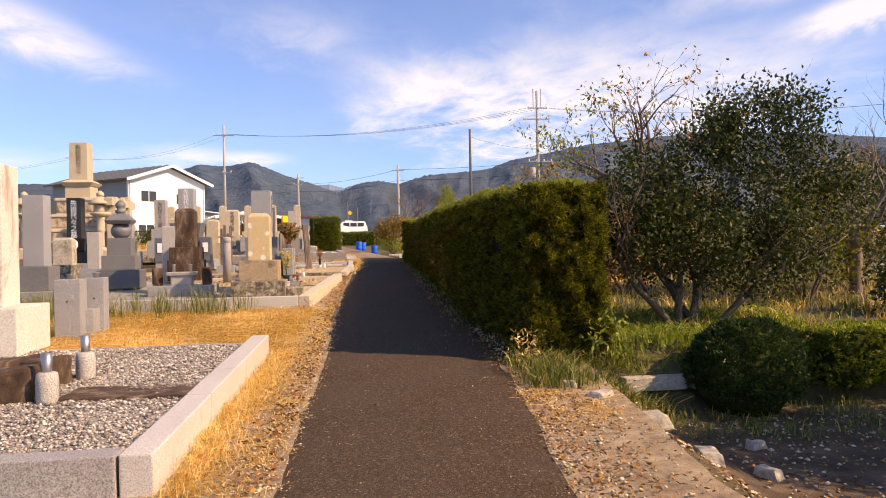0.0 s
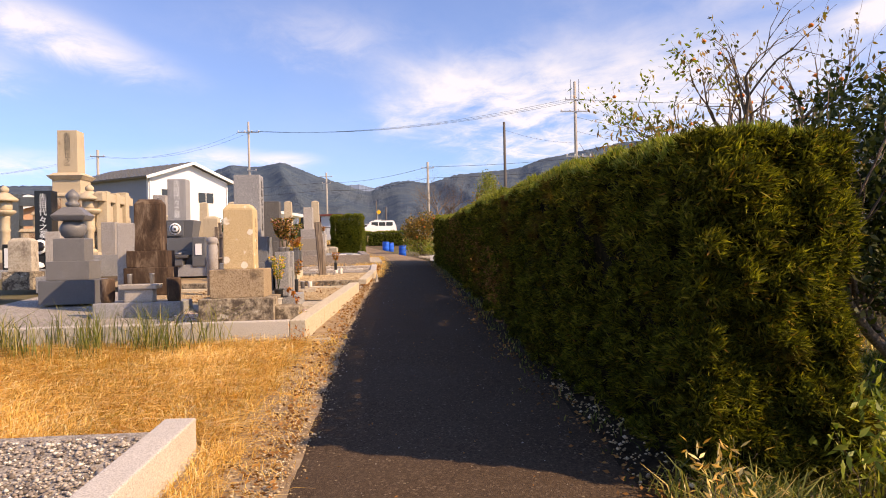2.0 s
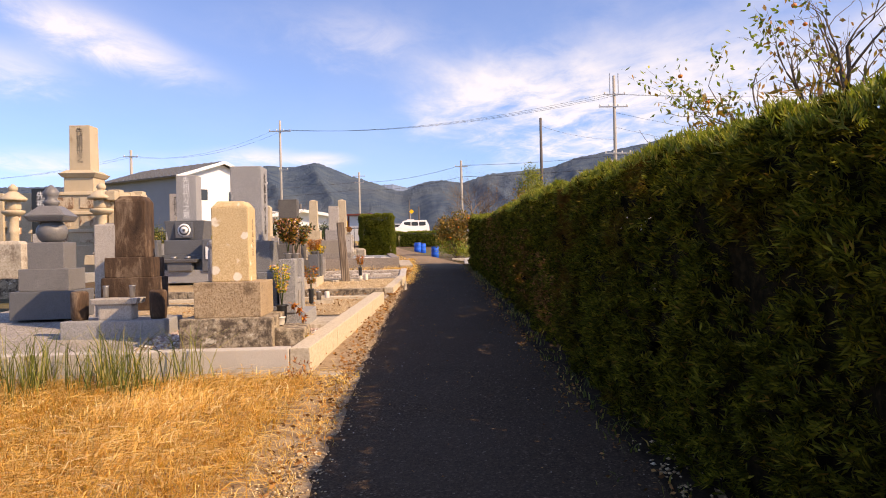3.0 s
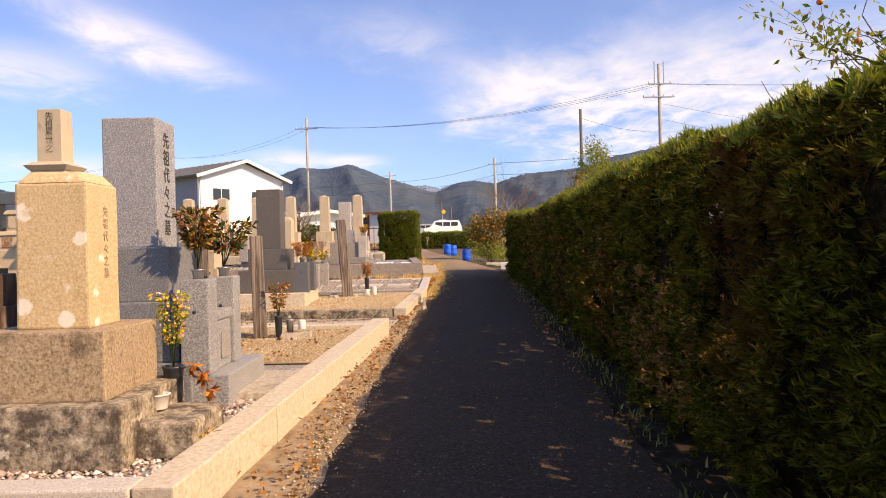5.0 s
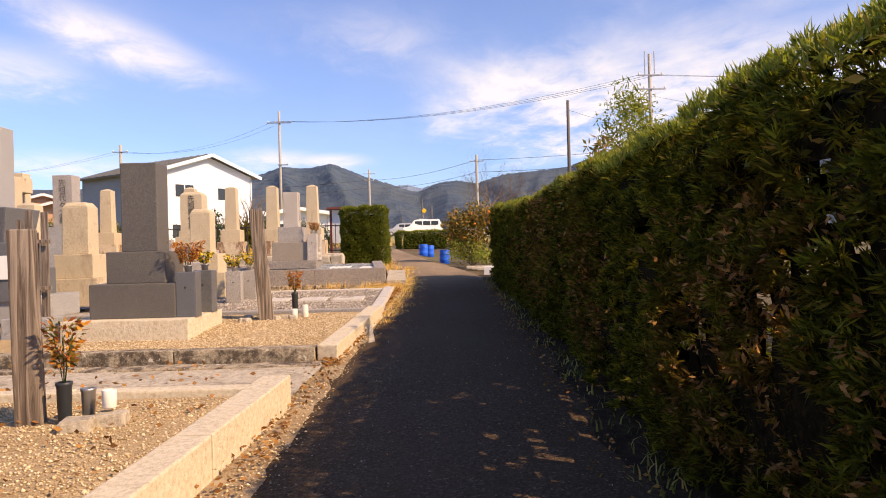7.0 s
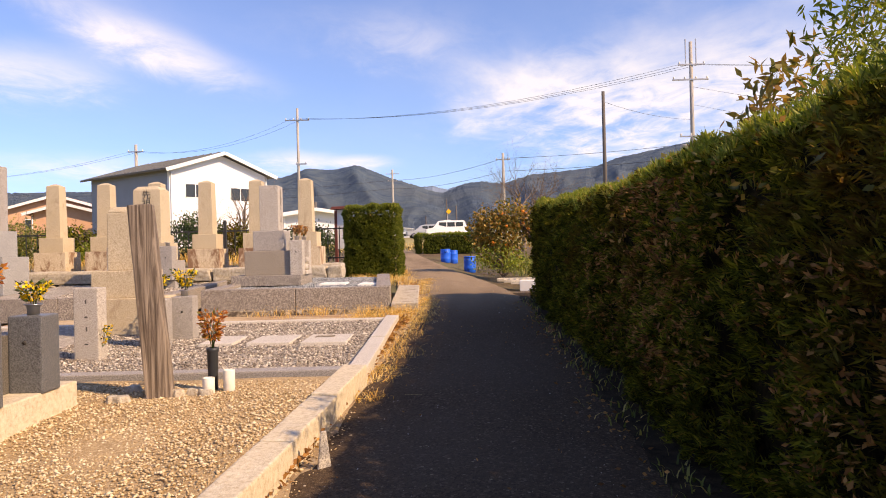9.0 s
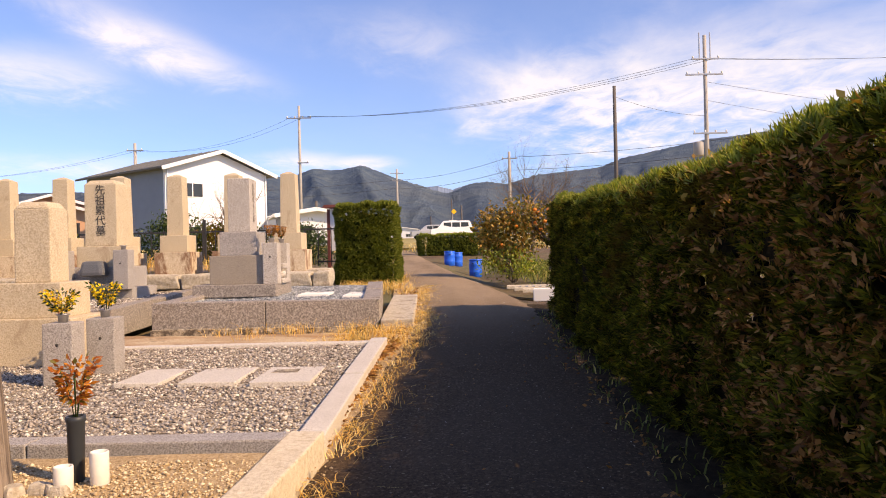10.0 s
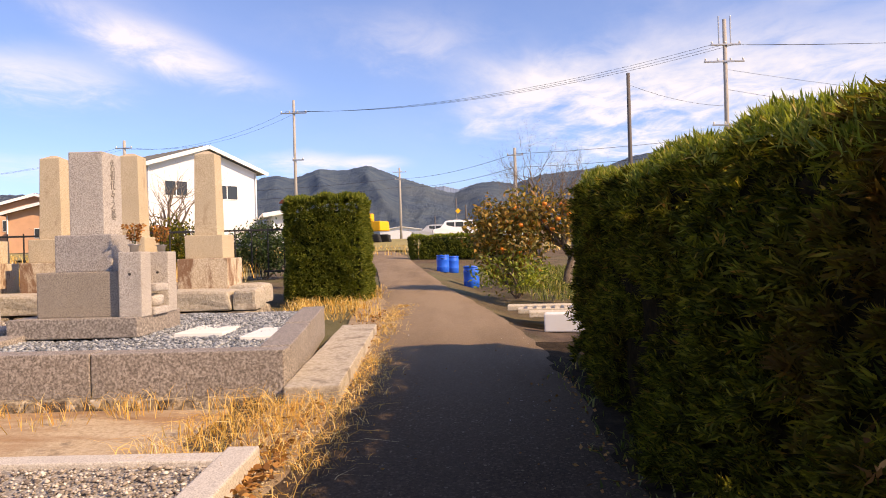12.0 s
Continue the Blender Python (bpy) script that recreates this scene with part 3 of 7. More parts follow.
def stones(name, pos, size, material, parent=None, label="", flat=0.6):
    """Loose pebbles: small uneven octahedra."""
    n = len(pos)
    s = size * rng.lognormal(0, 0.3, n)
    base = np.array([[1, 0, 0], [0, 1, 0], [-1, 0, 0], [0, -1, 0], [0, 0, flat], [0, 0, -flat]])
    ang = rng.uniform(0, 6.28, n)
    c, q = np.cos(ang), np.sin(ang)
    v = base[None] * rng.uniform(0.7, 1.3, (n, 6, 1)) * s[:, None, None]
    x, y = v[:, :, 0] * c[:, None] - v[:, :, 1] * q[:, None], v[:, :, 0] * q[:, None] + v[:, :, 1] * c[:, None]
    v = np.stack([x, y, v[:, :, 2]], axis=2) + pos[:, None]
    tri = np.array([[0, 1, 4], [1, 2, 4], [2, 3, 4], [3, 0, 4], [1, 0, 5], [2, 1, 5], [3, 2, 5], [0, 3, 5]])
    f = (6 * np.arange(n))[:, None, None] + tri[None]
    return raw(name, v.reshape(-1, 3), f.reshape(-1, 3), material, parent, label)


def in_quad(n, a, b, c, d):
    """n random points in the plan quad a b c d, evenly enough."""
    u, w = rng.uniform(size=(n, 1)), rng.uniform(size=(n, 1))
    a, b, c, d = (np.array(p, dtype=float) for p in (a, b, c, d))
    return (a * (1 - u) + b * u) * (1 - w) + (d * (1 - u) + c * u) * w


def lettering(text, size, parent, at, material="recess_shade", spacing=0.95):
    """Upright column of characters, a thin mesh lying in the local xz plane at the pose given."""
    cu = bpy.data.curves.new("inscription", "FONT")
    cu.body = "\n".join(text)
    cu.size, cu.extrude, cu.space_line = size, 0.0015, spacing
    cu.align_x, cu.align_y = "CENTER", "TOP"
    cu.resolution_u = 2
    ob = bpy.data.objects.new("inscription", cu)
    scene.collection.objects.link(ob)
    me = bpy.data.meshes.new_from_object(ob.evaluated_get(bpy.context.evaluated_depsgraph_get()))
    bpy.data.objects.remove(ob)
    me.name = "inscription"
    me.materials.clear()
    me.materials.append(MATS[material])
    ins = new("inscription", me)
    ins.parent = parent
    ins.matrix_basis = at
    return ins


# ---- structure ----
def axis(parts):
    out = []
    for a, b, s in parts:
        k = max(1, round((b - a) / s))
        out += [a + (b - a) * i / k for i in range(k)]
    return out + [parts[-1][1]]


def grid_sheet(name, xs, ys, zf, material, label, category=""):
    nx, ny = len(xs), len(ys)
    v = [(x, y, zf(x, y)) for y in ys for x in xs]
    i = np.arange((ny - 1) * (nx - 1))
    r, c = i // (nx - 1), i % (nx - 1)
    a = r * nx + c
    ob = raw(name, v, np.stack([a, a + 1, a + nx + 1, a + nx], axis=1), material)
    ob.data.polygons.foreach_set("use_smooth", np.ones(len(ob.data.polygons), dtype=bool))
    return tagged(ob, label, category, kind="structure")


gxs = axis([(-2600, -300, 400), (-300, -40, 40), (-40, -8, 3), (-8, 8, 0.3), (8, 40, 3), (40, 300, 40), (300, 2600, 400)])
gys = axis([(-300, -20, 40), (-20, -2, 2), (-2, 40, 0.35), (40, 80, 3), (80, 400, 30), (400, 3200, 400)])
ground = grid_sheet("ground", gxs, gys, ground_z, "soil", "dry brown earth with thin patches of weeds", "ground")
field = grid_sheet("field", axis([(-240, 240, 20)]), axis([(52, 110, 6), (110, 700, 60)]), lambda x, y: gz(y) + 0.06, "field", "autumn rice field of yellow stubble beyond the lane", "field")


def lane_left(y):
    pts = ((-12, -0.75), (4.3, -0.36), (7.2, -0.22), (10, -0.16), (14, -0.02), (18, 0.16), (24, 0.45), (27, 0.42), (29, 0.30), (33, -0.15), (38, -0.75), (46, -2.0), (60, -4.6))
    return float(np.interp(y, [p[0] for p in pts], [p[1] for p in pts])) + 0.03 * noise.noise(Vector((0, y * 1.1, 3))) + 0.02 * noise.noise(Vector((4, y * 7, 3)))


def lane_right(y):
    pts = ((-12, 0.6), (3.4, 1.06), (4.4, 1.18), (5.6, 1.32), (7.5, 1.48), (12, 1.55), (18, 1.78), (24, 1.98), (26.5, 1.93), (29, 1.62), (32, 1.12), (36, 0.60), (40, 0.1), (46, -0.6), (60, -2.6))
    return float(np.interp(y, [p[0] for p in pts], [p[1] for p in pts])) + 0.06 * noise.noise(Vector((9, y * 1.4, 0))) + 0.025 * noise.noise(Vector((2, y * 6, 7)))


def lane():
    ys = axis([(-12, 34, 0.16), (34, 60, 0.5)])
    k = 13
    v, f = [], []
    for y in ys:
        a, b = lane_left(y), lane_right(y)
        for i in range(k):
            u = i / (k - 1)
            x = a + (b - a) * u
            crown = 0.022 * (1 - (2 * u - 1) ** 2)
            edge = -0.010 if i in (0, k - 1) else 0.0
            v.append((x, y, gz(y) + crown + edge + 0.006 * noise.noise(Vector((x * 2, y * 2, 0)))))
    for r in range(len(ys) - 1):
        for c in range(k - 1):
            a = r * k + c
            f.append((a, a + 1, a + k + 1, a + k))
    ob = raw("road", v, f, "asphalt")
    ob.data.polygons.foreach_set("use_smooth", np.ones(len(f), dtype=bool))
    tagged(ob, "narrow worn asphalt lane with a crumbling edge", "road", kind="structure")


lane()


def verge(name, inner, outer, y0, y1, material, lift, label):
    """A strip of bare earth beside the lane."""
    ys = axis([(y0, y1, 0.2)])
    v, f, k = [], [], 6
    for y in ys:
        a, b = inner(y), outer(y)
        for i in range(k):
            x = a + (b - a) * i / (k - 1)
            v.append((x, y, gz(y) + lift + 0.012 * noise.noise(Vector((x * 5, y * 5, 1)))))
    for r in range(len(ys) - 1):
        for c in range(k - 1):
            a = r * k + c
            f.append((a, a + k, a + k + 1, a + 1) if inner(y0) > outer(y0) else (a, a + 1, a + k + 1, a + k))
    tagged(raw(name, v, f, material), label, "ground", kind="structure")


verge("verge", lambda y: lane_left(y) + 0.06, lambda y: lane_left(y) - (1.1 - 0.75 * smooth(10.2, 11.0, y)), -6, 31, "verge", -0.004, "bare sandy verge with dry leaves beside the lane")
verge("verge", lambda y: lane_right(y) - 0.06, lambda y: lane_right(y) + 0.75, -6, 9, "verge", -0.012, "crumbling earth shoulder at the lane's edge")


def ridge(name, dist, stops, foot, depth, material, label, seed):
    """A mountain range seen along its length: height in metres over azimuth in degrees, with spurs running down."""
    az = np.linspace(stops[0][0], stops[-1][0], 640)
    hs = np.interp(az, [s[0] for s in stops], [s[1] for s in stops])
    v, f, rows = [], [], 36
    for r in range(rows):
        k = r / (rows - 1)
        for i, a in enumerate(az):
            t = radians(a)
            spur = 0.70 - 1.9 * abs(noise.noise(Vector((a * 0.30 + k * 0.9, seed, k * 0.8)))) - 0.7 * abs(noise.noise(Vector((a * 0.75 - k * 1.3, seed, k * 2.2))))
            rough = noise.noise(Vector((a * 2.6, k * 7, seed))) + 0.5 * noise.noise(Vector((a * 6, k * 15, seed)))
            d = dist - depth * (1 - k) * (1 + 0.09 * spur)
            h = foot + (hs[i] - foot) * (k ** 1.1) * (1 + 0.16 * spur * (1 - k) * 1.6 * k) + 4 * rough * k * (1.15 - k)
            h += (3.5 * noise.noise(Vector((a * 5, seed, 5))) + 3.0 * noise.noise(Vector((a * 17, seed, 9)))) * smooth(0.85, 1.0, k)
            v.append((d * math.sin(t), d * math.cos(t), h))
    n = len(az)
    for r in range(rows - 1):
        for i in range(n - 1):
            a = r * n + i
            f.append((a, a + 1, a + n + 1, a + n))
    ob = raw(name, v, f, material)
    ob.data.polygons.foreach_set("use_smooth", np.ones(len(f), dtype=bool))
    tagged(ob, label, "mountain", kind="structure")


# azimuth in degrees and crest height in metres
ridge("backdrop", 2600, [(-60, 210), (-33, 205), (-20, 225), (-15.6, 257), (-13.7, 277), (-12.4, 265), (-10.4, 298), (-8.8, 291), (-7.7, 299), (-6.7, 309), (-5.5, 287), (-4.2, 262), (-2.3, 236), (-1.2, 216), (-0.1, 204), (0.9, 222), (1.6, 236), (2.9, 242), (4.5, 230), (6.5, 258), (9.2, 268), (11.4, 276), (13.2, 305), (15.8, 325), (19.2, 350), (26.9, 371), (34, 345), (42.7, 283), (60, 220)], 20, 1400, "mountain", "wooded mountain range on the horizon with blue haze in its colour", 1.0)
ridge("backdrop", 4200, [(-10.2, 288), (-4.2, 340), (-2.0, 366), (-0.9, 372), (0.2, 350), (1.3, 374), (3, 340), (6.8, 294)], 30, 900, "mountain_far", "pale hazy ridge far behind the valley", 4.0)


# ---- hedge ----
def hedge_left(y):
    return float(np.interp(y, (6.3, 9, 13, 18, 25.6), (1.62, 1.60, 1.74, 1.93, 2.12)))


HEDGE_W, HEDGE_Y0, HEDGE_Y1 = 0.78, 6.45, 25.5


def hedge_k(y):
    """Height of the hedge along its length, as a share of its near end."""
    return np.interp(y, (6.4, 11, 13.5, 17.6, 21, 25.6), (1.0, 0.965, 0.95, 0.88, 0.815, 0.83))


def tufts(pos, nrm, count, spread):
    """Shoots: count leaves fanning out of each pos round its outward way."""
    n = len(pos)
    d = np.repeat(nrm, count, axis=0) + rng.normal(size=(n * count, 3)) * spread
    p = np.repeat(pos, count, axis=0) + rng.normal(size=(n * count, 3)) * 0.008
    return p, d


def lumps(pos, amount, scale):
    """Swellings of a clipped face: rounded clumps with creases between them."""
    out = []
    for p in pos:
        v = Vector(p)
        w = v * scale + noise.noise_vector(v * scale * 0.7) * 0.5
        out.append(0.55 - 1.05 * noise.voronoi(w * 1.3)[0][0] + 0.45 * noise.noise(v * scale * 0.55))
    return np.array(out) * amount


def thin_spot(y, z):
    """Where the hedge is bare enough for sunlight to come through."""
    if not 8.5 < y < 23:
        return False
    if noise.noise(Vector((y * 0.7, z * 1.1, 2.3))) < 0.02:
        return False
    return noise.noise(Vector((y * 6.5, z * 9.0, 8.3))) > 0.20


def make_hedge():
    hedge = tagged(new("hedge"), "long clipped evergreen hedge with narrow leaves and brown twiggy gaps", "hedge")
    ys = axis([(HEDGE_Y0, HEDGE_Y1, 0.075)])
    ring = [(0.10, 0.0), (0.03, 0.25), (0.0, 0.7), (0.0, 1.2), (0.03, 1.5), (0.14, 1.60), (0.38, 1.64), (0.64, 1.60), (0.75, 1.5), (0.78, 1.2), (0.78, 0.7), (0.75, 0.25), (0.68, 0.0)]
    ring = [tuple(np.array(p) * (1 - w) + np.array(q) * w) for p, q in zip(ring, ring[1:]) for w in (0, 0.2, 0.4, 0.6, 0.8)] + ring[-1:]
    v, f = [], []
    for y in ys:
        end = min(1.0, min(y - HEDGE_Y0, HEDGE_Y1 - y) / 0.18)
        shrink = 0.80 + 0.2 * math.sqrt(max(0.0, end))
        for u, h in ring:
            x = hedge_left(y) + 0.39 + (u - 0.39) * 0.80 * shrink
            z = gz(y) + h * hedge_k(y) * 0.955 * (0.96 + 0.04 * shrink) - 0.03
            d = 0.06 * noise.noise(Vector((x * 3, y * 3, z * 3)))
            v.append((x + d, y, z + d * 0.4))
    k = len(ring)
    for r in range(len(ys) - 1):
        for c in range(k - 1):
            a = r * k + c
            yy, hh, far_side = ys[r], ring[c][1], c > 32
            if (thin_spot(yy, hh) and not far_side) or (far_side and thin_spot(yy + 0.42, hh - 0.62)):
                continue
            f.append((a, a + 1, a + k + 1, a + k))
    # A solid core whose dark colour gives the shade behind the leaves.
    raw("inner_branch_mass", v, f, "hedge_in", hedge, "near-black core standing in for shade inside the hedge")
    # leaf shoots on the lane side
    n = 27000
    y = HEDGE_Y0 + (HEDGE_Y1 - HEDGE_Y0) * rng.uniform(size=n) ** 1.08
    z = 0.0 + 1.60 * rng.uniform(size=n) ** 0.85
    x = np.array([hedge_left(q) for q in y])
    base = np.array([gz(q) for q in y])
    p = np.stack([x, y, base + z * hedge_k(y)], axis=1)
    lump = lumps(p, 0.21, 3.4)
    round_top = np.maximum(0, z - 1.40) ** 2 * 3.0
    thin = np.array([thin_spot(a, b) for a, b in zip(y, z)])
    keep = rng.uniform(size=n) < np.where(thin, 0.30, 1.0) * 1.0 * np.where(lump < -0.02, 0.80, 1.0)
    p[:, 0] += 0.045 - lump + round_top + rng.uniform(-0.02, 0.05, n)
    nr = np.tile([-0.85, -0.05, 0.35], (n, 1)) + rng.normal(size=(n, 3)) * 0.35
    lp, ld = tufts(p[keep], nr[keep], 14, 0.45)
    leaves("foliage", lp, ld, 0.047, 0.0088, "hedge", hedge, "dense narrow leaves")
    # the end that faces the walker, and the far end
    for yy, sgn, count in ((HEDGE_Y0, -1, 3800), (HEDGE_Y1, 1, 900)):
        u, z = rng.uniform(0.0, HEDGE_W, count), 1.58 * rng.uniform(size=count)
        p = np.stack([hedge_left(yy) + u, np.full(count, yy), gz(yy) + z * hedge_k(yy)], axis=1)
        lump = lumps(p, 0.20, 3.4)
        rnd = np.maximum(0, np.abs(u - HEDGE_W / 2) - 0.27) ** 2 * 6 + np.maximum(0, z - 1.35) ** 2 * 2.5
        p[:, 1] += -sgn * (rnd - lump) - sgn * 0.0 + sgn * 0.04 * rng.uniform(size=count)
        nr = np.tile([0.0, sgn * 0.9, 0.35], (count, 1)) + rng.normal(size=(count, 3)) * 0.4
        lp, ld = tufts(p, nr, 12, 0.55)
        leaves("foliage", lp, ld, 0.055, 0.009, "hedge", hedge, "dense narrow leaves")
    # top leaves, with the sun on them put into their colour
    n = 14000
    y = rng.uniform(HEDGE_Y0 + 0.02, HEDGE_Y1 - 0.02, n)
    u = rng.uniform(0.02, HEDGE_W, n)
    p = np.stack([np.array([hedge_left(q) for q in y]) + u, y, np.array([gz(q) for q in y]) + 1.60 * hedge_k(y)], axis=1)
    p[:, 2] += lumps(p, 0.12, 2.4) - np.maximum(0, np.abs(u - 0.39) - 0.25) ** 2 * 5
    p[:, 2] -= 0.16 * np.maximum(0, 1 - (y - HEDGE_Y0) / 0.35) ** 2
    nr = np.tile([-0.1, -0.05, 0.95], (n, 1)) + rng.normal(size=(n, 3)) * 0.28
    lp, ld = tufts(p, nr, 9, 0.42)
    leaves("top_growth", lp, ld, 0.050, 0.0075, "hedge_top", hedge, "top leaves coloured yellow-green as if sunlit")
    # sun side
    n = 5000
    y, z = rng.uniform(HEDGE_Y0, HEDGE_Y1, n), rng.uniform(0.1, 1.6, n)
    p = np.stack([np.array([hedge_left(q) for q in y]) + HEDGE_W - 0.03, y, np.array([gz(q) for q in y]) + z * hedge_k(y)], axis=1)
    p = p[np.array([not thin_spot(a + 0.42, b - 0.62) for a, b in zip(y, z)])]
    n = len(p)
    nr = np.tile([0.85, 0.0, 0.35], (n, 1)) + rng.normal(size=(n, 3)) * 0.35
    lp, ld = tufts(p, nr, 9, 0.55)
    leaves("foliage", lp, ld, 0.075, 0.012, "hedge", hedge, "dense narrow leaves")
    # ivy and dead leaves caught on top
    n = 900
    y = np.concatenate([rng.normal(17.6, 0.8, 500), rng.normal(20.4, 0.5, 250), rng.normal(13.2, 0.8, 150)])
    u = rng.uniform(0.0, 0.45, n)
    p = np.stack([np.array([hedge_left(q) for q in y]) + u - 0.02, y, np.array([gz(q) for q in y]) + 1.60 * hedge_k(y) + rng.normal(-0.01, 0.025, n) - (u < 0.1) * rng.uniform(0, 0.35, n)], axis=1)
    leaves("caught_leaf_mass", p, rng.normal(size=(n, 3)) + [-0.4, 0, 0.1], 0.042, 0.024, "leaf_autumn", hedge, "dry ivy leaves")
    # dry patches of bare twigs
    y, z = [], []
    for mid, low, high, count in ((12.6, 0.15, 0.9, 800), (14.3, 0.2, 1.2, 450), (16.8, 0.15, 1.1, 450), (18.9, 0.3, 1.5, 1500), (20.3, 0.2, 1.2, 400)):
        y.append(rng.normal(mid, 0.42, count))
        z.append(rng.uniform(low, high, count))
    y, z = np.concatenate(y), np.concatenate(z)
    n = len(y)
    p = np.stack([np.array([hedge_left(q) for q in y]) + 0.0, y, np.array([gz(q) for q in y]) + z * hedge_k(y)], axis=1)
    p[:, 0] += 0.03 - lumps(p, 0.21, 3.4)
    nr = np.tile([-0.6, 0, 0.35], (n, 1)) + rng.normal(size=(n, 3)) * 0.6
    lp, ld = tufts(p, nr, 4, 0.5)
    leaves("dry_growth", lp, ld, 0.032, 0.0130, "leaf_brown", hedge, "withered brown leaves and twigs")


make_hedge()
verge("verge", lambda y: lane_right(y) - 0.05, lambda y: hedge_left(y) + 0.45, 6.4, 26.5, "hedge_soil", -0.008, "dark earth under the hedge")


# ---- grave plots ----
def kerb_run(a, b, width, height, material, name, label, pieces, base=-0.06, side=1):
    """A row of kerb stones from plan point a to b (the outer edge); they follow the lane's slope."""
    run = thing(name, a[0], a[1], 0, 0, label, "kerb", "", "")
    d = Vector((b[0] - a[0], b[1] - a[1], 0))
    ln = d.length / pieces
    ang = math.atan2(d.y, d.x)
    for i in range(pieces):
        m = Vector((a[0], a[1], 0)) + d * ((i + 0.5) / pieces)
        slope = (gz(m.y + d.y * 0.01) - gz(m.y - d.y * 0.01)) / (0.02 * d.length)
        bm = block(ln - 0.006, width, height - base + rng.uniform(-0.004, 0.004), 0, 0, base, 1.0, 0.010, 0.006 if material in ("kerb_c", "concrete", "mossy") else 0.002, 3)
        at = Matrix.Translation((m.x - a[0], m.y - a[1], gz(m.y))) @ Matrix.Rotation(ang, 4, "Z") @ Matrix.Rotation(-math.atan(slope), 4, "Y") @ Matrix.Translation((0, side * width / 2, 0))
        part("kerb_stone", bm, material, run, at=at)
    return run


def bed(corners, h, material, label, name="gravel_bed"):
    """The filled surface of a plot."""
    n = 10
    v, f = [], []
    a, b, c, d = (np.array(p, dtype=float) for p in corners)
    for i in range(n + 1):
        for j in range(n + 1):
            u, w = i / n, j / n
            p = (a * (1 - u) + b * u) * (1 - w) + (d * (1 - u) + c * u) * w
            v.append((p[0], p[1], gz(p[1]) + h + 0.012 * noise.noise(Vector((p[0] * 2, p[1] * 2, 0)))))
    for i in range(n):
        for j in range(n):
            q = i * (n + 1) + j
            f.append((q, q + n + 1, q + n + 2, q + 1))
    return tagged(raw(name, v, f, material), label, "ground", kind="structure")


def scatter(corners, h, count, size, material, label, name="gravel"):
    p = in_quad(count, *corners)
    p = np.column_stack([p, [gz(y) + h + 0.012 * noise.noise(Vector((x * 2, y * 2, 0))) for x, y in p]])
    tagged(stones(name, p, size, material), label, "gravel", kind="stuff")


PLOT1 = ((-6.0, 3.75), (-1.05, 3.75), (-0.86, 7.3), (-6.0, 7.3))
bed(PLOT1, 0.13, "gravel_grey", "grey gravel bed of the first grave plot")
scatter(((-3.2, 3.8), (-1.08, 3.8), (-0.9, 7.2), (-3.2, 7.2)), 0.137, 15000, 0.0105, "peb_mixed", "mixed grey and white gravel")
kerb_run((-0.90, 3.62), (-0.72, 7.30), 0.16, 0.20, "kerb", "kerb", "pale granite kerb round a gravel grave plot", 3)
kerb_run((-6.0, 3.62), (-1.07, 3.62), 0.16, 0.20, "grey_lt", "kerb", "grey granite kerb at the front of a grave plot", 4)

PLOT2 = ((-5.2, 11.35), (-0.62, 11.35), (-0.20, 16.0), (-5.2, 16.0))
bed(PLOT2, 0.10, "gravel_grey", "pinkish gravel bed between old gravestones")
bed(((-3.2, 14.1), (-0.40, 14.1), (-0.20, 15.9), (-3.2, 15.9)), 0.112, "gravel_tan", "sandy plot with scattered leaves")
scatter(((-2.2, 11.4), (-0.66, 11.4), (-0.5, 13.1), (-2.2, 13.1)), 0.112, 5200, 0.014, "peb_pink", "pink and white pebbles")
scatter(((-3.0, 14.15), (-0.46, 14.15), (-0.24, 15.85), (-3.0, 15.85)), 0.115, 10000, 0.0062, "peb_tan", "fine tan gravel")
kerb_run((-0.50, 11.20), (-0.02, 16.10), 0.17, 0.19, "kerb_c", "kerb", "long stained concrete kerb beside the lane", 4)
kerb_run((-5.2, 11.20), (-0.67, 11.20), 0.16, 0.19, "kerb", "kerb", "pale granite kerb facing the dry grass", 4)
kerb_run((-3.4, 15.95), (-0.19, 15.95), 0.14, 0.15, "kerb_c", "kerb", "low concrete divider between two plots", 3)

PLOT4 = ((-5.0, 17.55), (-0.05, 17.55), (0.20, 19.9), (-5.0, 19.9))
bed(PLOT4, 0.10, "gravel_tan", "sandy gravel plot with a wooden post")
scatter(((-2.3, 17.6), (-0.10, 17.6), (0.12, 19.8), (-2.3, 19.8)), 0.104, 16000, 0.0068, "peb_tan", "fine tan gravel")
kerb_run((0.10, 17.45), (0.31, 20.1), 0.16, 0.14, "kerb_c", "kerb", "stained concrete kerb beside the lane", 3)
kerb_run((-4.4, 17.42), (-0.07, 17.42), 0.17, 0.13, "mossy", "kerb", "dark lichen-stained concrete edge of a plot", 4)
kerb_run((-4.4, 17.15), (0.0, 17.15), 0.20, 0.045, "mossy", "kerb", "low broken edging along a path", 5)
bed(((-4.5, 16.15), (-0.05, 16.15), (0.02, 17.2), (-4.5, 17.2)), 0.03, "concrete", "worn concrete path between plots", "path")

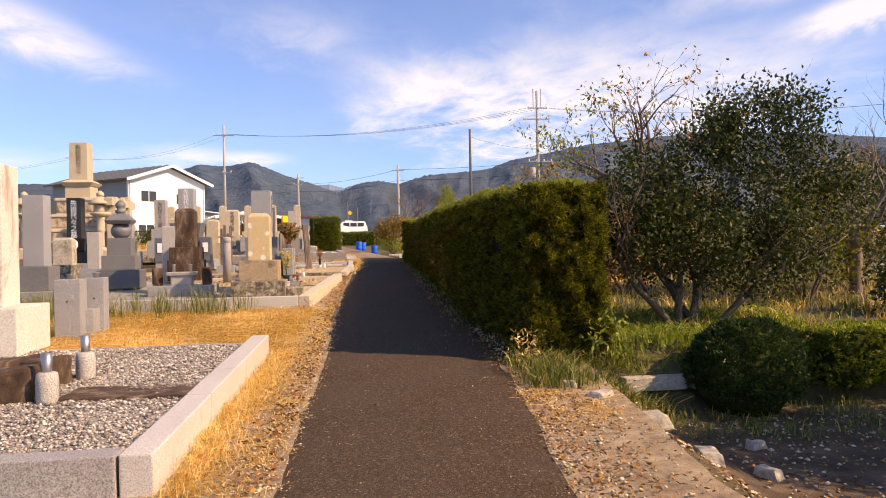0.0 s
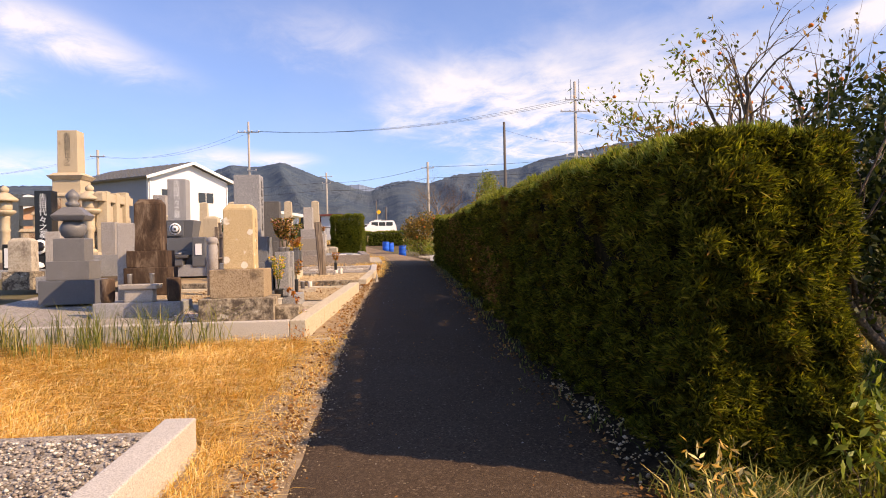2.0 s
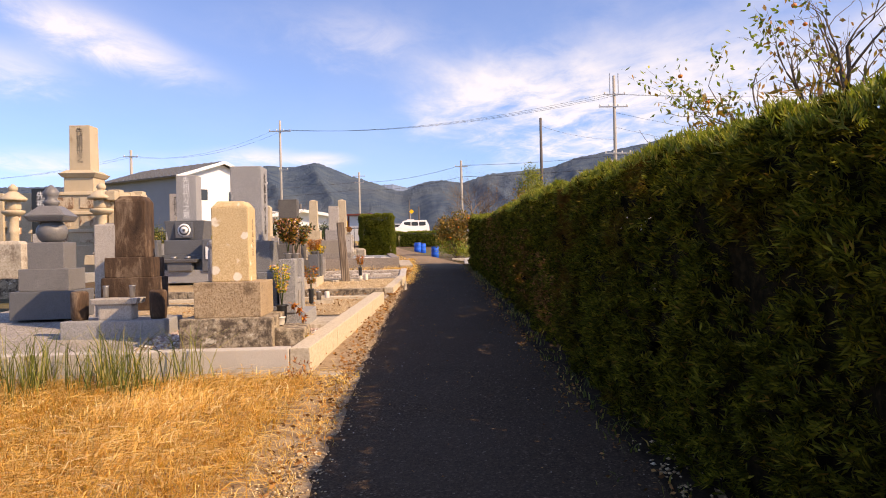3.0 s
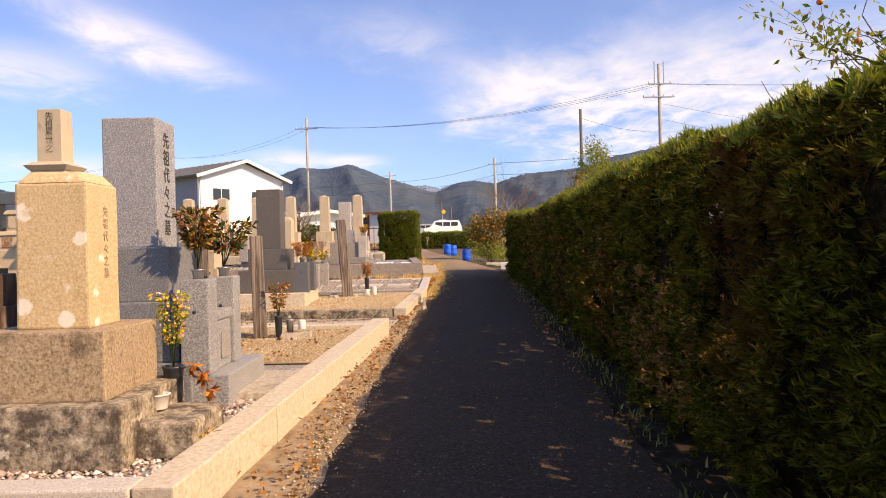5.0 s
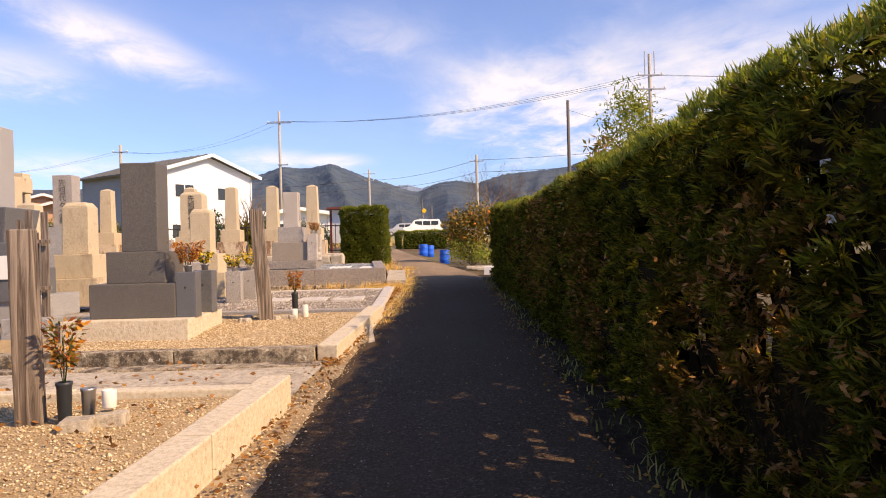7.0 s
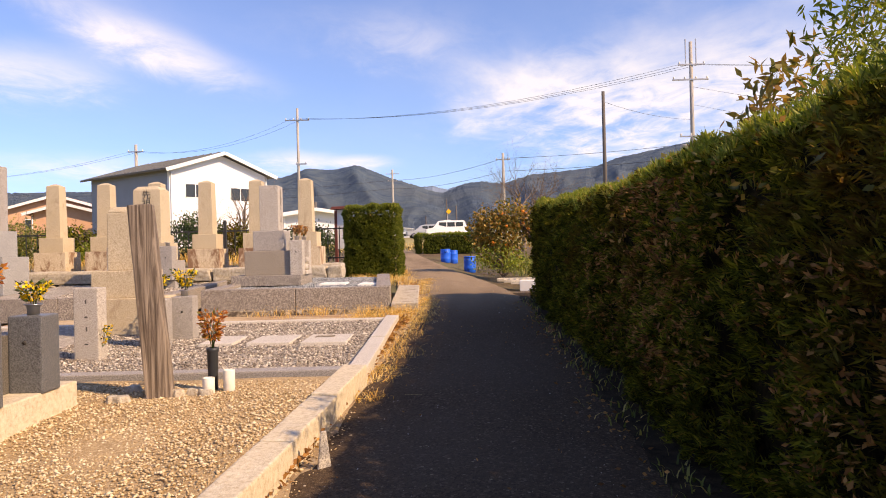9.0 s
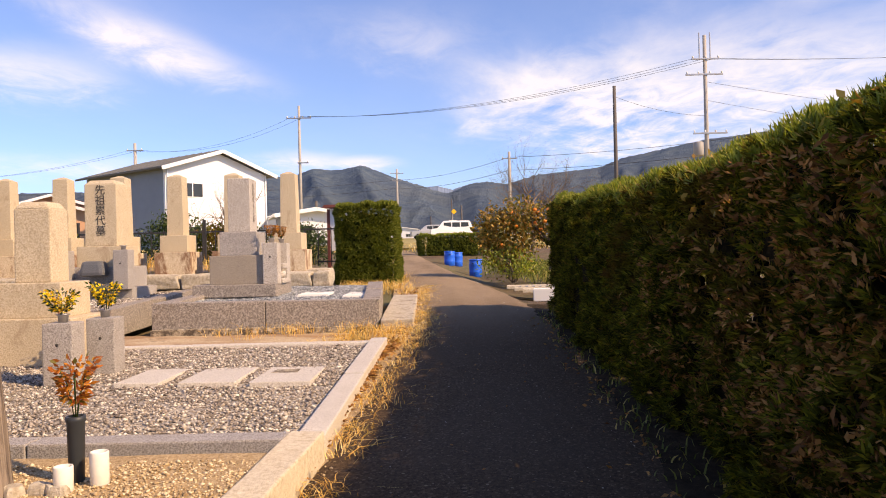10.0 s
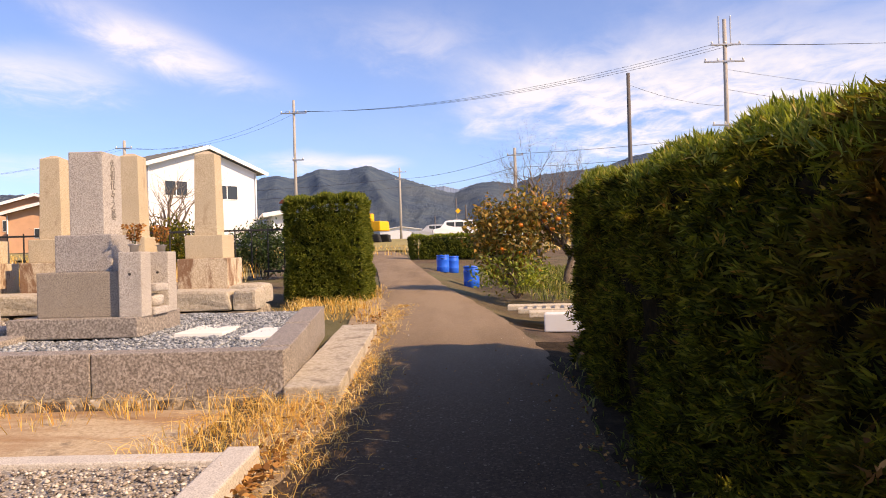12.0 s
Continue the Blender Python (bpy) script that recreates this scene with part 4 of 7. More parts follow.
PLOT5 = ((-5.0, 20.2), (0.12, 20.2), (0.20, 23.1), (-5.0, 23.1))
bed(PLOT5, 0.053, "gravel_grey", "grey gravel bed with paving slabs")
scatter(((-2.6, 20.2), (0.10, 20.2), (0.18, 23.05), (-2.6, 23.05)), 0.060, 17000, 0.0092, "peb_mixed", "mixed grey gravel")
kerb_run((0.29, 20.1), (0.33, 23.22), 0.14, 0.095, "kerb", "kerb", "granite kerb beside dry grass", 2)
kerb_run((-4.6, 20.03), (0.13, 20.03), 0.15, 0.12, "grey_lt", "kerb", "granite kerb between two plots", 4)
kerb_run((-4.6, 23.08), (0.18, 23.08), 0.13, 0.075, "kerb", "kerb", "narrow kerb at the back of a gravel plot", 3)
bed(((-4.6, 23.2), (0.30, 23.2), (0.36, 24.5), (-4.6, 24.5)), -0.03, "path_c", "stained concrete path with dry weeds", "path")

# raised plot with the light grey grave
kerb_run((-2.30, 24.50), (0.14, 24.50), 0.20, 0.31, "grey_wall", "kerb", "polished granite wall of a raised grave plot", 2, 0.02)
kerb_run((0.14, 24.70), (-0.05, 26.95), 0.20, 0.31, "grey_wall", "kerb", "polished granite side wall of a raised grave plot", 2, 0.02)
kerb_run((-2.10, 26.95), (-2.30, 24.70), 0.20, 0.31, "grey_wall", "kerb", "polished granite side wall of a raised grave plot", 2, 0.02)
kerb_run((-2.30, 24.44), (0.22, 24.40), 0.30, 0.035, "mossy", "kerb", "rough mossy footing under a plot wall", 3)
bed(((-2.1, 24.7), (-0.05, 24.7), (-0.2, 27.1), (-2.1, 27.1)), 0.255, "gravel_blue", "bluish gravel on a raised plot")
scatter(((-2.1, 24.72), (-0.06, 24.72), (-0.2, 27.0), (-2.1, 27.0)), 0.26, 7000, 0.013, "peb_blue", "blue-grey gravel")
kerb_run((0.50, 24.38), (0.42, 27.2), 0.34, 0.10, "concrete", "kerb", "stained concrete ledge beside a plot wall", 2)

# next raised plot, behind to the side
kerb_run((-5.6, 24.55), (-2.75, 24.55), 0.18, 0.25, "grey_wall", "kerb", "granite wall of a raised plot", 2)
kerb_run((-2.75, 24.55), (-2.75, 27.2), 0.18, 0.25, "grey_wall", "kerb", "granite side wall of a raised plot", 2)
bed(((-5.6, 24.7), (-2.92, 24.7), (-2.92, 27.3), (-5.6, 27.3)), 0.20, "gravel_grey", "gravel on a raised plot")
scatter(((-4.6, 24.75), (-2.95, 24.75), (-2.95, 27.2), (-4.6, 27.2)), 0.207, 3500, 0.013, "peb_mixed", "mixed grey gravel")


def rough_wall():
    """Old retaining wall of rough stones below the row of pillars."""
    wall = tagged(new("retaining_wall"), "low retaining wall of rough mossy stones", "wall")
    for row, (h, z) in enumerate(((0.24, -0.05), (0.22, 0.20))):
        x = -8.0 + 0.2 * row
        while x < -1.05:
            w = min(rng.uniform(0.7, 1.5), -0.92 - x)
            y = 27.75 + (0.04 if row else 0.0)
            part("stone", block(w - 0.03, 0.45, h, 0, 0, 0, 0.97, 0.03, 0.03, 2), "concrete" if row else "mossy", wall, at=Matrix.Translation((x + w / 2, y + 0.2, gz(y) + z)))
            x += w
    for row, (h, z) in enumerate(((0.24, -0.05), (0.22, 0.20))):
        for k in range(1):
            y = 28.50 + 0.62 * k + 0.10 * row
            part("stone", block(0.40, 0.60, h, 0, 0, 0, 0.97, 0.03, 0.03, 2), "concrete" if row else "mossy", wall, at=Matrix.Translation((-1.22, y, gz(y) + z)))
    bed(((-8, 28.0), (-1.30, 28.2), (-2.6, 31.6), (-8, 32)), 0.38, "verge", "earth terrace behind the retaining wall", "terrace")


rough_wall()


# ---- graves ----
def rounded(sx, sy, h, crown, x=0, y=0, z=0):
    """A stele with a softly domed top."""
    bm = block(sx, sy, h - crown, x, y, z, 0.98, 0.012, 0.004, 2)
    cap = block(sx * 0.98, sy * 0.98, crown, x, y, z + h - crown - 0.003, 0.72, 0.02, 0.004, 1)
    return join(bm, cap)


def pyramid_top(sx, h, tip, taper, x=0, y=0, z=0):
    """A tapering square pillar with a low pointed head."""
    a = block(sx, sx, h - tip, x, y, z, taper, 0.008, 0.003, 2)
    b = block(sx * taper, sx * taper, tip, x, y, z + h - tip - 0.002, 0.25, 0.004)
    return join(a, b)


def grave(x, y, h0, tiers, label, rz=0.0, group="gravestones", name="gravestone"):
    """A family grave: tiers (part name, width x, depth y, height, material, shape) stacked from the plot's surface."""
    g = thing(name, x, y, gz(y) + h0, rz, label, "gravestone", group)
    z = -0.03
    out = []
    for i, (nm, sx, sy, h, mat, shape) in enumerate(tiers):
        if i == 0:
            h += 0.03
        rough = 0.006 if mat in ("mossy", "brown", "concrete") else 0.0015
        if shape == "round":
            bm = rounded(sx, sy, h, min(0.06, h * 0.12), 0, 0, z)
        elif shape == "point":
            bm = pyramid_top(sx, h, sx * 0.16, 0.87, 0, 0, z)
        elif shape == "flare":
            bm = block(sx, sy, h, 0, 0, z, 1.18, 0.012)
        elif shape == "taper":
            bm = block(sx, sy, h, 0, 0, z, 0.88, 0.012, rough, 1)
        else:
            bm = block(sx, sy, h, 0, 0, z, 1.0, 0.010, rough, 2 if rough > 0.005 else 0)
        out.append(part(nm, bm, mat, g))
        z += h - 0.001
    return g, out


def face_y(x, y, z):
    """Pose for lettering on a face that looks back along the lane."""
    return Matrix.Translation((x, y - 0.0025, z)) @ Matrix.Rotation(radians(90), 4, "X")


def face_x(x, y, z):
    """Pose for lettering on a face that looks at the lane."""
    return Matrix.Translation((x + 0.0025, y, z)) @ Matrix.Rotation(radians(90), 4, "Z") @ Matrix.Rotation(radians(90), 4, "X")


def vase_stone(g, x, y, z, w, h, mat, flute=True):
    """A square stone flower holder with a steel cup."""
    v = part("flower_holder", block(w, w, h, x, y, z, 1.0, 0.010), mat, g)
    # A flat dark disc paints the shade inside a drilled hole.
    part("drain_hole", lathe([(0.001, 0.0), (0.011, 0.0), (0.011, 0.004), (0.001, 0.004)], 10), "recess_shade", v, "small dark drilled hole", Matrix.Translation((x, y - w / 2 + 0.001, z + h * 0.66)) @ Matrix.Rotation(radians(90), 4, "X"))
    part("cup", lathe([(0.030, 0.0), (0.034, 0.05), (0.048, 0.06), (0.046, 0.055), (0.02, 0.04)], 14, x, y, z + h - 0.002), "metal", v, "steel cup")
    return v


# old lichen-spotted grave next to the lane
g, t = grave(-1.30, 12.06, 0.12, [("lower_base", 0.82, 0.80, 0.26, "mossy", ""), ("upper_base", 0.60, 0.62, 0.32, "tan_dk", ""), ("headstone", 0.345, 0.33, 0.75, "lichen", "round")], "old tan gravestone with white lichen spots on dark mossy bases")
lettering("先祖代々之墓", 0.055, t[2], face_x(0.169, 0.02, 1.16), "tan_dk", 1.1)
part("offering_block", block(0.30, 0.5, 0.16, 0.52, 0.0, -0.02, 0.97, 0.02, 0.01, 2), "mossy", g)

# tall grey granite grave
g, t = grave(-1.37, 13.12, 0.12, [("lower_base", 0.86, 0.80, 0.24, "grey_md", ""), ("middle_base", 0.66, 0.62, 0.36, "grey_md", ""), ("upper_base", 0.52, 0.50, 0.33, "grey_md", ""), ("headstone", 0.33, 0.33, 0.80, "grey", "")], "tall grey granite gravestone with carved column of characters facing the lane")
lettering("先祖代々之墓", 0.105, t[3], face_x(0.165, 0, 1.65), "recess_shade", 1.05)
part("front_step", block(0.36, 0.86, 0.20, 0.46, 0.06, -0.03, 1.0, 0.010), "grey", g)
for yy in (-0.30, 0.22):
    vase_stone(g, 0.45, yy, 0.17, 0.17, 0.56, "grey")
part("incense_box", block(0.16, 0.30, 0.30, 0.44, -0.04, 0.17, 1.0, 0.012), "grey", g)
part("incense_lintel", block(0.18, 0.34, 0.06, 0.44, -0.04, 0.47, 1.0, 0.012), "grey", g)
part("name_plate", block(0.006, 0.16, 0.16, 0.526, -0.04, 0.23, 1.0, 0.002), "grey_lt", g, "pale carved panel")

# dark granite grave on a white plinth
g, t = grave(-1.82, 18.72, 0.10, [("plinth", 1.10, 1.10, 0.16, "kerb_c", ""), ("lower_base", 0.76, 0.72, 0.31, "dark_br", ""), ("upper_base", 0.53, 0.52, 0.29, "dark_br", ""), ("headstone", 0.33, 0.31, 0.82, "dark_br", "")], "dark grey granite gravestone on a pale concrete plinth")
for yy in (-0.26, 0.26):
    vase_stone(g, 0.47, yy, 0.155, 0.18, 0.41, "slate")

# light grey grave on the raised plot
g, t = grave(-1.68, 25.85, 0.29, [("plinth", 1.00, 0.86, 0.12, "grey_wall", ""), ("lower_base", 0.66, 0.62, 0.35, "grey_br", ""), ("upper_base", 0.45, 0.46, 0.29, "grey_lt", ""), ("headstone", 0.275, 0.32, 0.66, "white", "")], "light grey granite gravestone on a raised gravel plot")
lettering("先祖代々之墓", 0.085, t[3], face_x(0.1375, 0, 1.36), "carve")
for yy in (-0.27, 0.25):
    vase_stone(g, 0.42, yy, 0.115, 0.18, 0.50, "white")
for zz, ww in ((0.115, 0.30), (0.30, 0.24)):
    part("offering_shelf", block(0.20, ww, 0.06, 0.43, -0.01, zz, 1.0, 0.014), "white", g)
part("incense_bowl", lathe([(0.05, 0.0), (0.085, 0.03), (0.09, 0.09), (0.07, 0.10)], 16, 0.44, -0.01, 0.17), "white", g)

# tan gravestone with large characters, behind
g, t = grave(-3.80, 26.75, 0.20, [("plinth", 1.0, 0.8, 0.14, "grey_lt", ""), ("lower_base", 0.80, 0.62, 0.28, "grey_lt", ""), ("upper_base", 0.62, 0.5, 0.28, "tan", ""), ("headstone", 0.44, 0.40, 0.90, "tan", "round")], "tan gravestone with a carved column of characters")
lettering("先祖累代墓", 0.145, t[3], face_y(0, -0.199, 1.52))
for xx in (-0.40, 0.40):
    vase_stone(g, xx, -0.42, 0.12, 0.20, 0.52, "grey_lt")
part("incense_shelf", block(0.46, 0.30, 0.08, 0, -0.42, 0.11, 1.0, 0.012), "slate", g)
part("incense_roll", block(0.34, 0.22, 0.20, 0, -0.40, 0.30, 0.8, 0.05), "slate", g)

# slate grave with white characters
g, t = grave(-3.98, 19.95, 0.15, [("plinth", 1.35, 1.3, 0.22, "grey", ""), ("lower_base", 1.0, 0.9, 0.30, "slate", ""), ("middle_base", 0.78, 0.74, 0.28, "slate", ""), ("upper_base", 0.66, 0.60, 0.38, "slate", "flare"), ("headstone", 0.39, 0.38, 0.90, "grey", "")], "slate grey gravestone with white characters and a round crest")
lettering("先祖代々之墓", 0.145, t[4], face_y(0, -0.190, 2.04), "letter")
panel = part("crest_panel", block(0.34, 0.03, 0.30, 0, -0.355, 0.84, 1, 0.006), "slate", t[3], "dark panel with a white ring crest")
for rr, mat, yy in ((0.125, "letter", -0.371), (0.098, "slate", -0.374), (0.070, "letter", -0.377), (0.030, "slate", -0.380)):
    part("crest_ring", lathe([(0.001, 0.0), (rr, 0.0), (rr, 0.004), (0.001, 0.004)], 24), mat, panel, "", Matrix.Translation((0, yy, 0.99)) @ Matrix.Rotation(radians(90), 4, "X"))
for xx in (-0.55, 0.55):
    lamp = part("side_stone", block(0.28, 0.26, 0.62, xx, -0.55, 0.18, 0.96, 0.02), "slate", g)
    part("name_plate", block(0.13, 0.008, 0.24, xx, -0.69, 0.42, 1.0, 0.002), "letter", lamp, "white plate")
part("incense_shelf", block(0.62, 0.34, 0.07, 0, -0.58, 0.36, 1.1, 0.015), "slate", g)
part("incense_box", block(0.46, 0.28, 0.17, 0, -0.58, 0.20, 1.0, 0.015), "slate", g)
for xx in (-0.13, 0.13):
    part("cup", lathe([(0.05, 0.0), (0.062, 0.03), (0.055, 0.05), (0.03, 0.045)], 14, xx, -0.62, 0.43), "metal", g)

# smaller graves between
SMALL = [
    (-6.12, 26.3, 0.20, [("base", 0.80, 0.7, 0.55, "grey", ""), ("upper_base", 0.56, 0.5, 0.40, "grey", ""), ("headstone", 0.37, 0.36, 1.0, "grey_lt", "")], "slim light grey gravestone with dark characters", "先祖代々之墓", 0.15),
    (-3.55, 21.2, 0.15, [("base", 0.62, 0.55, 0.32, "tan", ""), ("upper_base", 0.48, 0.44, 0.30, "tan", ""), ("headstone", 0.33, 0.30, 0.66, "tan", "round")], "round-headed tan gravestone on two square bases", "", 0),
    (-2.45, 22.7, 0.07, [("base", 0.78, 0.62, 0.34, "tan", ""), ("upper_base", 0.55, 0.48, 0.28, "tan", ""), ("headstone", 0.30, 0.28, 0.66, "tan", "round")], "small tan gravestone on two bases", "", 0),
    (-2.70, 13.40, 0.34, [("base", 0.56, 0.5, 0.33, "brown", ""), ("upper_base", 0.50, 0.44, 0.22, "brown", ""), ("headstone", 0.34, 0.30, 0.68, "brown", "round")], "rough rust-brown weathered gravestone on stained bases", "", 0),
    (-4.39, 11.4, 0.10, [("lower_base", 0.70, 0.62, 0.25, "grey", ""), ("upper_base", 0.46, 0.44, 0.36, "grey_dk", ""), ("headstone", 0.29, 0.28, 1.03, "grey", "")], "tall grey gravestone with small carved lines", "", 0),
    (-3.25, 7.30, 0.15, [("lower_base", 0.80, 0.75, 0.40, "pale", ""), ("headstone", 0.42, 0.36, 1.30, "pale", "")], "large pale stone monument on a stained white base", "", 0),
    (-5.6, 20.4, 0.15, [("base", 0.6, 0.5, 0.45, "grey", ""), ("headstone", 0.30, 0.28, 0.72, "grey_lt", "")], "grey gravestone standing among older graves", "", 0),
    (-4.9, 22.6, 0.1, [("base", 0.6, 0.5, 0.40, "tan", ""), ("headstone", 0.28, 0.28, 1.0, "tan", "point")], "tan pillar-shaped gravestone with a pointed head", "", 0),
    (-6.2, 17.6, 0.12, [("base", 0.55, 0.5, 0.30, "mossy", ""), ("headstone", 0.42, 0.30, 0.62, "concrete", "round")], "squat weathered gravestone with a domed head", "", 0),
    (-5.3, 16.8, 0.12, [("base", 0.5, 0.45, 0.25, "grey", ""), ("headstone", 0.25, 0.24, 0.78, "white", "")], "slim whitish gravestone on a grey base", "", 0),
]
for x, y, h0, tiers, label, text, size in SMALL:
    g, t = grave(x, y, h0, tiers, label)
    if text:
        top = sum(q[3] for q in tiers) - 0.03
        lettering(text, size, t[-1], face_y(0, -tiers[-1][2] / 2, top - 0.06))

# memorial pillars in a row on the terrace
for x in (-6.20, -5.27, -4.34, -3.42, -2.50, -1.60):
    grave(x - 0.075, 28.55, 0.38, [("lower_base", 0.58, 0.56, 0.36, "rusty", ""), ("upper_base", 0.44, 0.43, 0.27, "tan", ""), ("pillar", 0.27, 0.27, 0.99, "tan", "point")], "square tan stone memorial pillar with a pointed head", 0, "row of memorial pillars", "memorial_pillar")


def gorinto():
    """Five-ring stone tower."""
    g = thing("stone_tower", -4.09, 14.45, gz(14.45) + 0.15, 4, "grey five-tier stone tower with round body and curved cap", "stone tower")
    part("lower_base", block(0.74, 0.70, 0.34, 0, 0, -0.03, 1, 0.01), "slate", g)
    part("middle_base", block(0.58, 0.56, 0.27, 0, 0, 0.31, 1, 0.01), "grey_dk", g)
    part("upper_base", block(0.42, 0.42, 0.33, 0, 0, 0.575, 1, 0.01), "grey_dk", g)
    part("round_body", lathe([(0.10, 0.0), (0.155, 0.05), (0.18, 0.12), (0.175, 0.18), (0.13, 0.25), (0.09, 0.28)], 24, 0, 0, 0.90), "grey_dk", g)
    part("cap", join(block(0.40, 0.40, 0.07, 0, 0, 1.16, 1.22, 0.02), block(0.49, 0.49, 0.13, 0, 0, 1.228, 0.45, 0.02)), "grey_dk", g)
    part("finial", lathe([(0.07, 0.0), (0.095, 0.04), (0.095, 0.07), (0.06, 0.09), (0.085, 0.13), (0.095, 0.18), (0.06, 0.23), (0.012, 0.27)], 20, 0, 0, 1.35), "grey_dk", g)


gorinto()


def lantern(x, y, h0):
    g = thing("stone_lantern", x, y, gz(y) + h0, 0, "tall tan stone lantern with a wide curved cap", "lantern", "pair of stone lanterns")
    part("base", join(block(0.70, 0.70, 0.25, 0, 0, -0.03, 0.92, 0.02), lathe([(0.30, 0.0), (0.26, 0.08), (0.16, 0.12)], 6, 0, 0, 0.21)), "tan", g)
    part("shaft", lathe([(0.15, 0.0), (0.13, 0.1), (0.125, 0.5), (0.15, 0.55), (0.125, 0.6), (0.13, 0.9), (0.15, 0.95)], 18, 0, 0, 0.32), "tan", g)
    part("platform", lathe([(0.15, 0.0), (0.31, 0.10), (0.31, 0.16), (0.22, 0.18)], 6, 0, 0, 1.26), "tan", g)
    part("fire_box", lathe([(0.19, 0.0), (0.21, 0.05), (0.21, 0.22), (0.17, 0.26)], 6, 0, 0, 1.43), "tan", g)
    part("cap", lathe([(0.36, 0.0), (0.38, 0.05), (0.27, 0.13), (0.15, 0.22), (0.09, 0.25)], 6, 0, 0, 1.68), "tan", g)
    part("finial", lathe([(0.08, 0.0), (0.12, 0.06), (0.11, 0.12), (0.03, 0.20)], 14, 0, 0, 1.92), "tan", g)


lantern(-7.60, 24.7, 0.30)
lantern(-9.95, 24.9, 0.30)


def great_monument():
    """Walled family monument with a tall inscribed pillar."""
    g = thing("monument", -8.65, 26.2, gz(26.2) + 0.30, 0, "tall tan family monument with a stepped base and wall panels", "monument")
    for nm, sx, sy, z, h in (("lower_base", 3.0, 1.9, -0.3, 0.75), ("second_base", 2.3, 1.5, 0.44, 0.45), ("third_base", 1.7, 1.3, 0.88, 0.50), ("fourth_base", 1.25, 1.1, 1.37, 0.55), ("neck", 0.80, 0.80, 1.91, 0.42)):
        body = part(nm, block(sx, sy, h, 0, 0, z, 1.0, 0.02, 0.003, 2), "tan", g)
        if nm in ("second_base", "third_base", "fourth_base"):
            part("cornice", block(sx + 0.10, sy + 0.10, 0.09, 0, 0, z + h - 0.10, 0.96, 0.02), "tan", body)
            for xx in (-0.27, 0.27):
                part("sunk_panel", block(sx * 0.40, 0.03, h * 0.55, xx * sx, -sy / 2 - 0.005, z + h * 0.16, 1.0, 0.008), "rusty", body)
    part("ledge", join(block(0.86, 0.86, 0.12, 0, 0, 2.32, 1.22, 0.02), block(1.0, 1.0, 0.10, 0, 0, 2.43, 0.72, 0.02)), "tan", g)
    p = part("pillar", block(0.58, 0.58, 1.26, 0, 0, 2.52, 0.96, 0.012), "tan", g)
    lettering("先祖累世之墓", 0.20, p, face_y(0, -0.284, 3.70))
    wall = thing("fence_wall", -8.65, 27.0, gz(27) + 0.2, 0, "tan stone fence wall with square posts behind a monument", "wall")
    for i in range(6):
        part("post", block(0.30, 0.30, 2.1, -2.9 + 0.8 * i, 0.3, 0, 1, 0.02), "tan", wall)
    part("rail", block(4.4, 0.22, 0.28, -0.9, 0.3, 1.72, 1, 0.015), "tan", wall)
    part("panel", block(4.4, 0.14, 0.9, -0.9, 0.3, 0.0, 1, 0.01), "tan", wall)
    part("rail", block(4.4, 0.18, 0.2, -0.9, 0.3, 1.1, 1, 0.015), "tan", wall)
    for yy in (-0.5, -1.3, -2.1):
        part("post", block(0.30, 0.30, 1.95, 1.35, yy, 0, 1, 0.02), "tan", wall)
    part("side_panel", block(0.16, 2.4, 0.9, 1.35, -1.2, 0, 1, 0.01), "tan", wall)
    part("side_rail", block(0.24, 2.6, 0.24, 1.35, -1.2, 1.66, 1, 0.015), "tan", wall)
    for i, yy in enumerate((-0.9, -1.7)):
        part("side_bar", block(0.18, 0.2, 0.55, 1.35, yy, 1.0, 1, 0.015), "tan", wall)


great_monument()

g, t = grave(-6.62, 19.6, 0.20, [("plinth", 1.5, 1.2, 0.16, "grey", ""), ("lower_base", 0.80, 0.75, 0.28, "black", ""), ("upper_base", 0.50, 0.48, 0.34, "black", "flare"), ("headstone", 0.34, 0.32, 1.02, "black", "")], "polished black gravestone with white characters and white name plates")
lettering("先祖代々之墓", 0.165, t[3], face_y(0, -0.16, 1.73), "letter")
part("crest", lathe([(0.001, 0), (0.15, 0), (0.15, 0.008), (0.001, 0.008)], 24), "letter", t[2], "white round crest", Matrix.Translation((0, -0.335, 0.62)) @ Matrix.Rotation(radians(82), 4, "X"))
part("crest_core", lathe([(0.001, 0), (0.10, 0), (0.10, 0.006), (0.001, 0.006)], 24), "black", t[2], "", Matrix.Translation((0, -0.345, 0.62)) @ Matrix.Rotation(radians(82), 4, "X"))
part("lotus", lathe([(0.05, 0), (0.16, 0.05), (0.13, 0.12), (0.05, 0.15)], 12, 0, -0.52, 0.16), "letter", g, "white lotus stone")
for xx in (-0.52, 0.52):
    lamp = part("side_stone", block(0.26, 0.24, 0.55, xx, -0.42, 0.13, 1, 0.015), "black", g)
    part("name_plate", block(0.17, 0.01, 0.40, xx, -0.546, 0.20, 1, 0.002), "letter", lamp, "white plate")


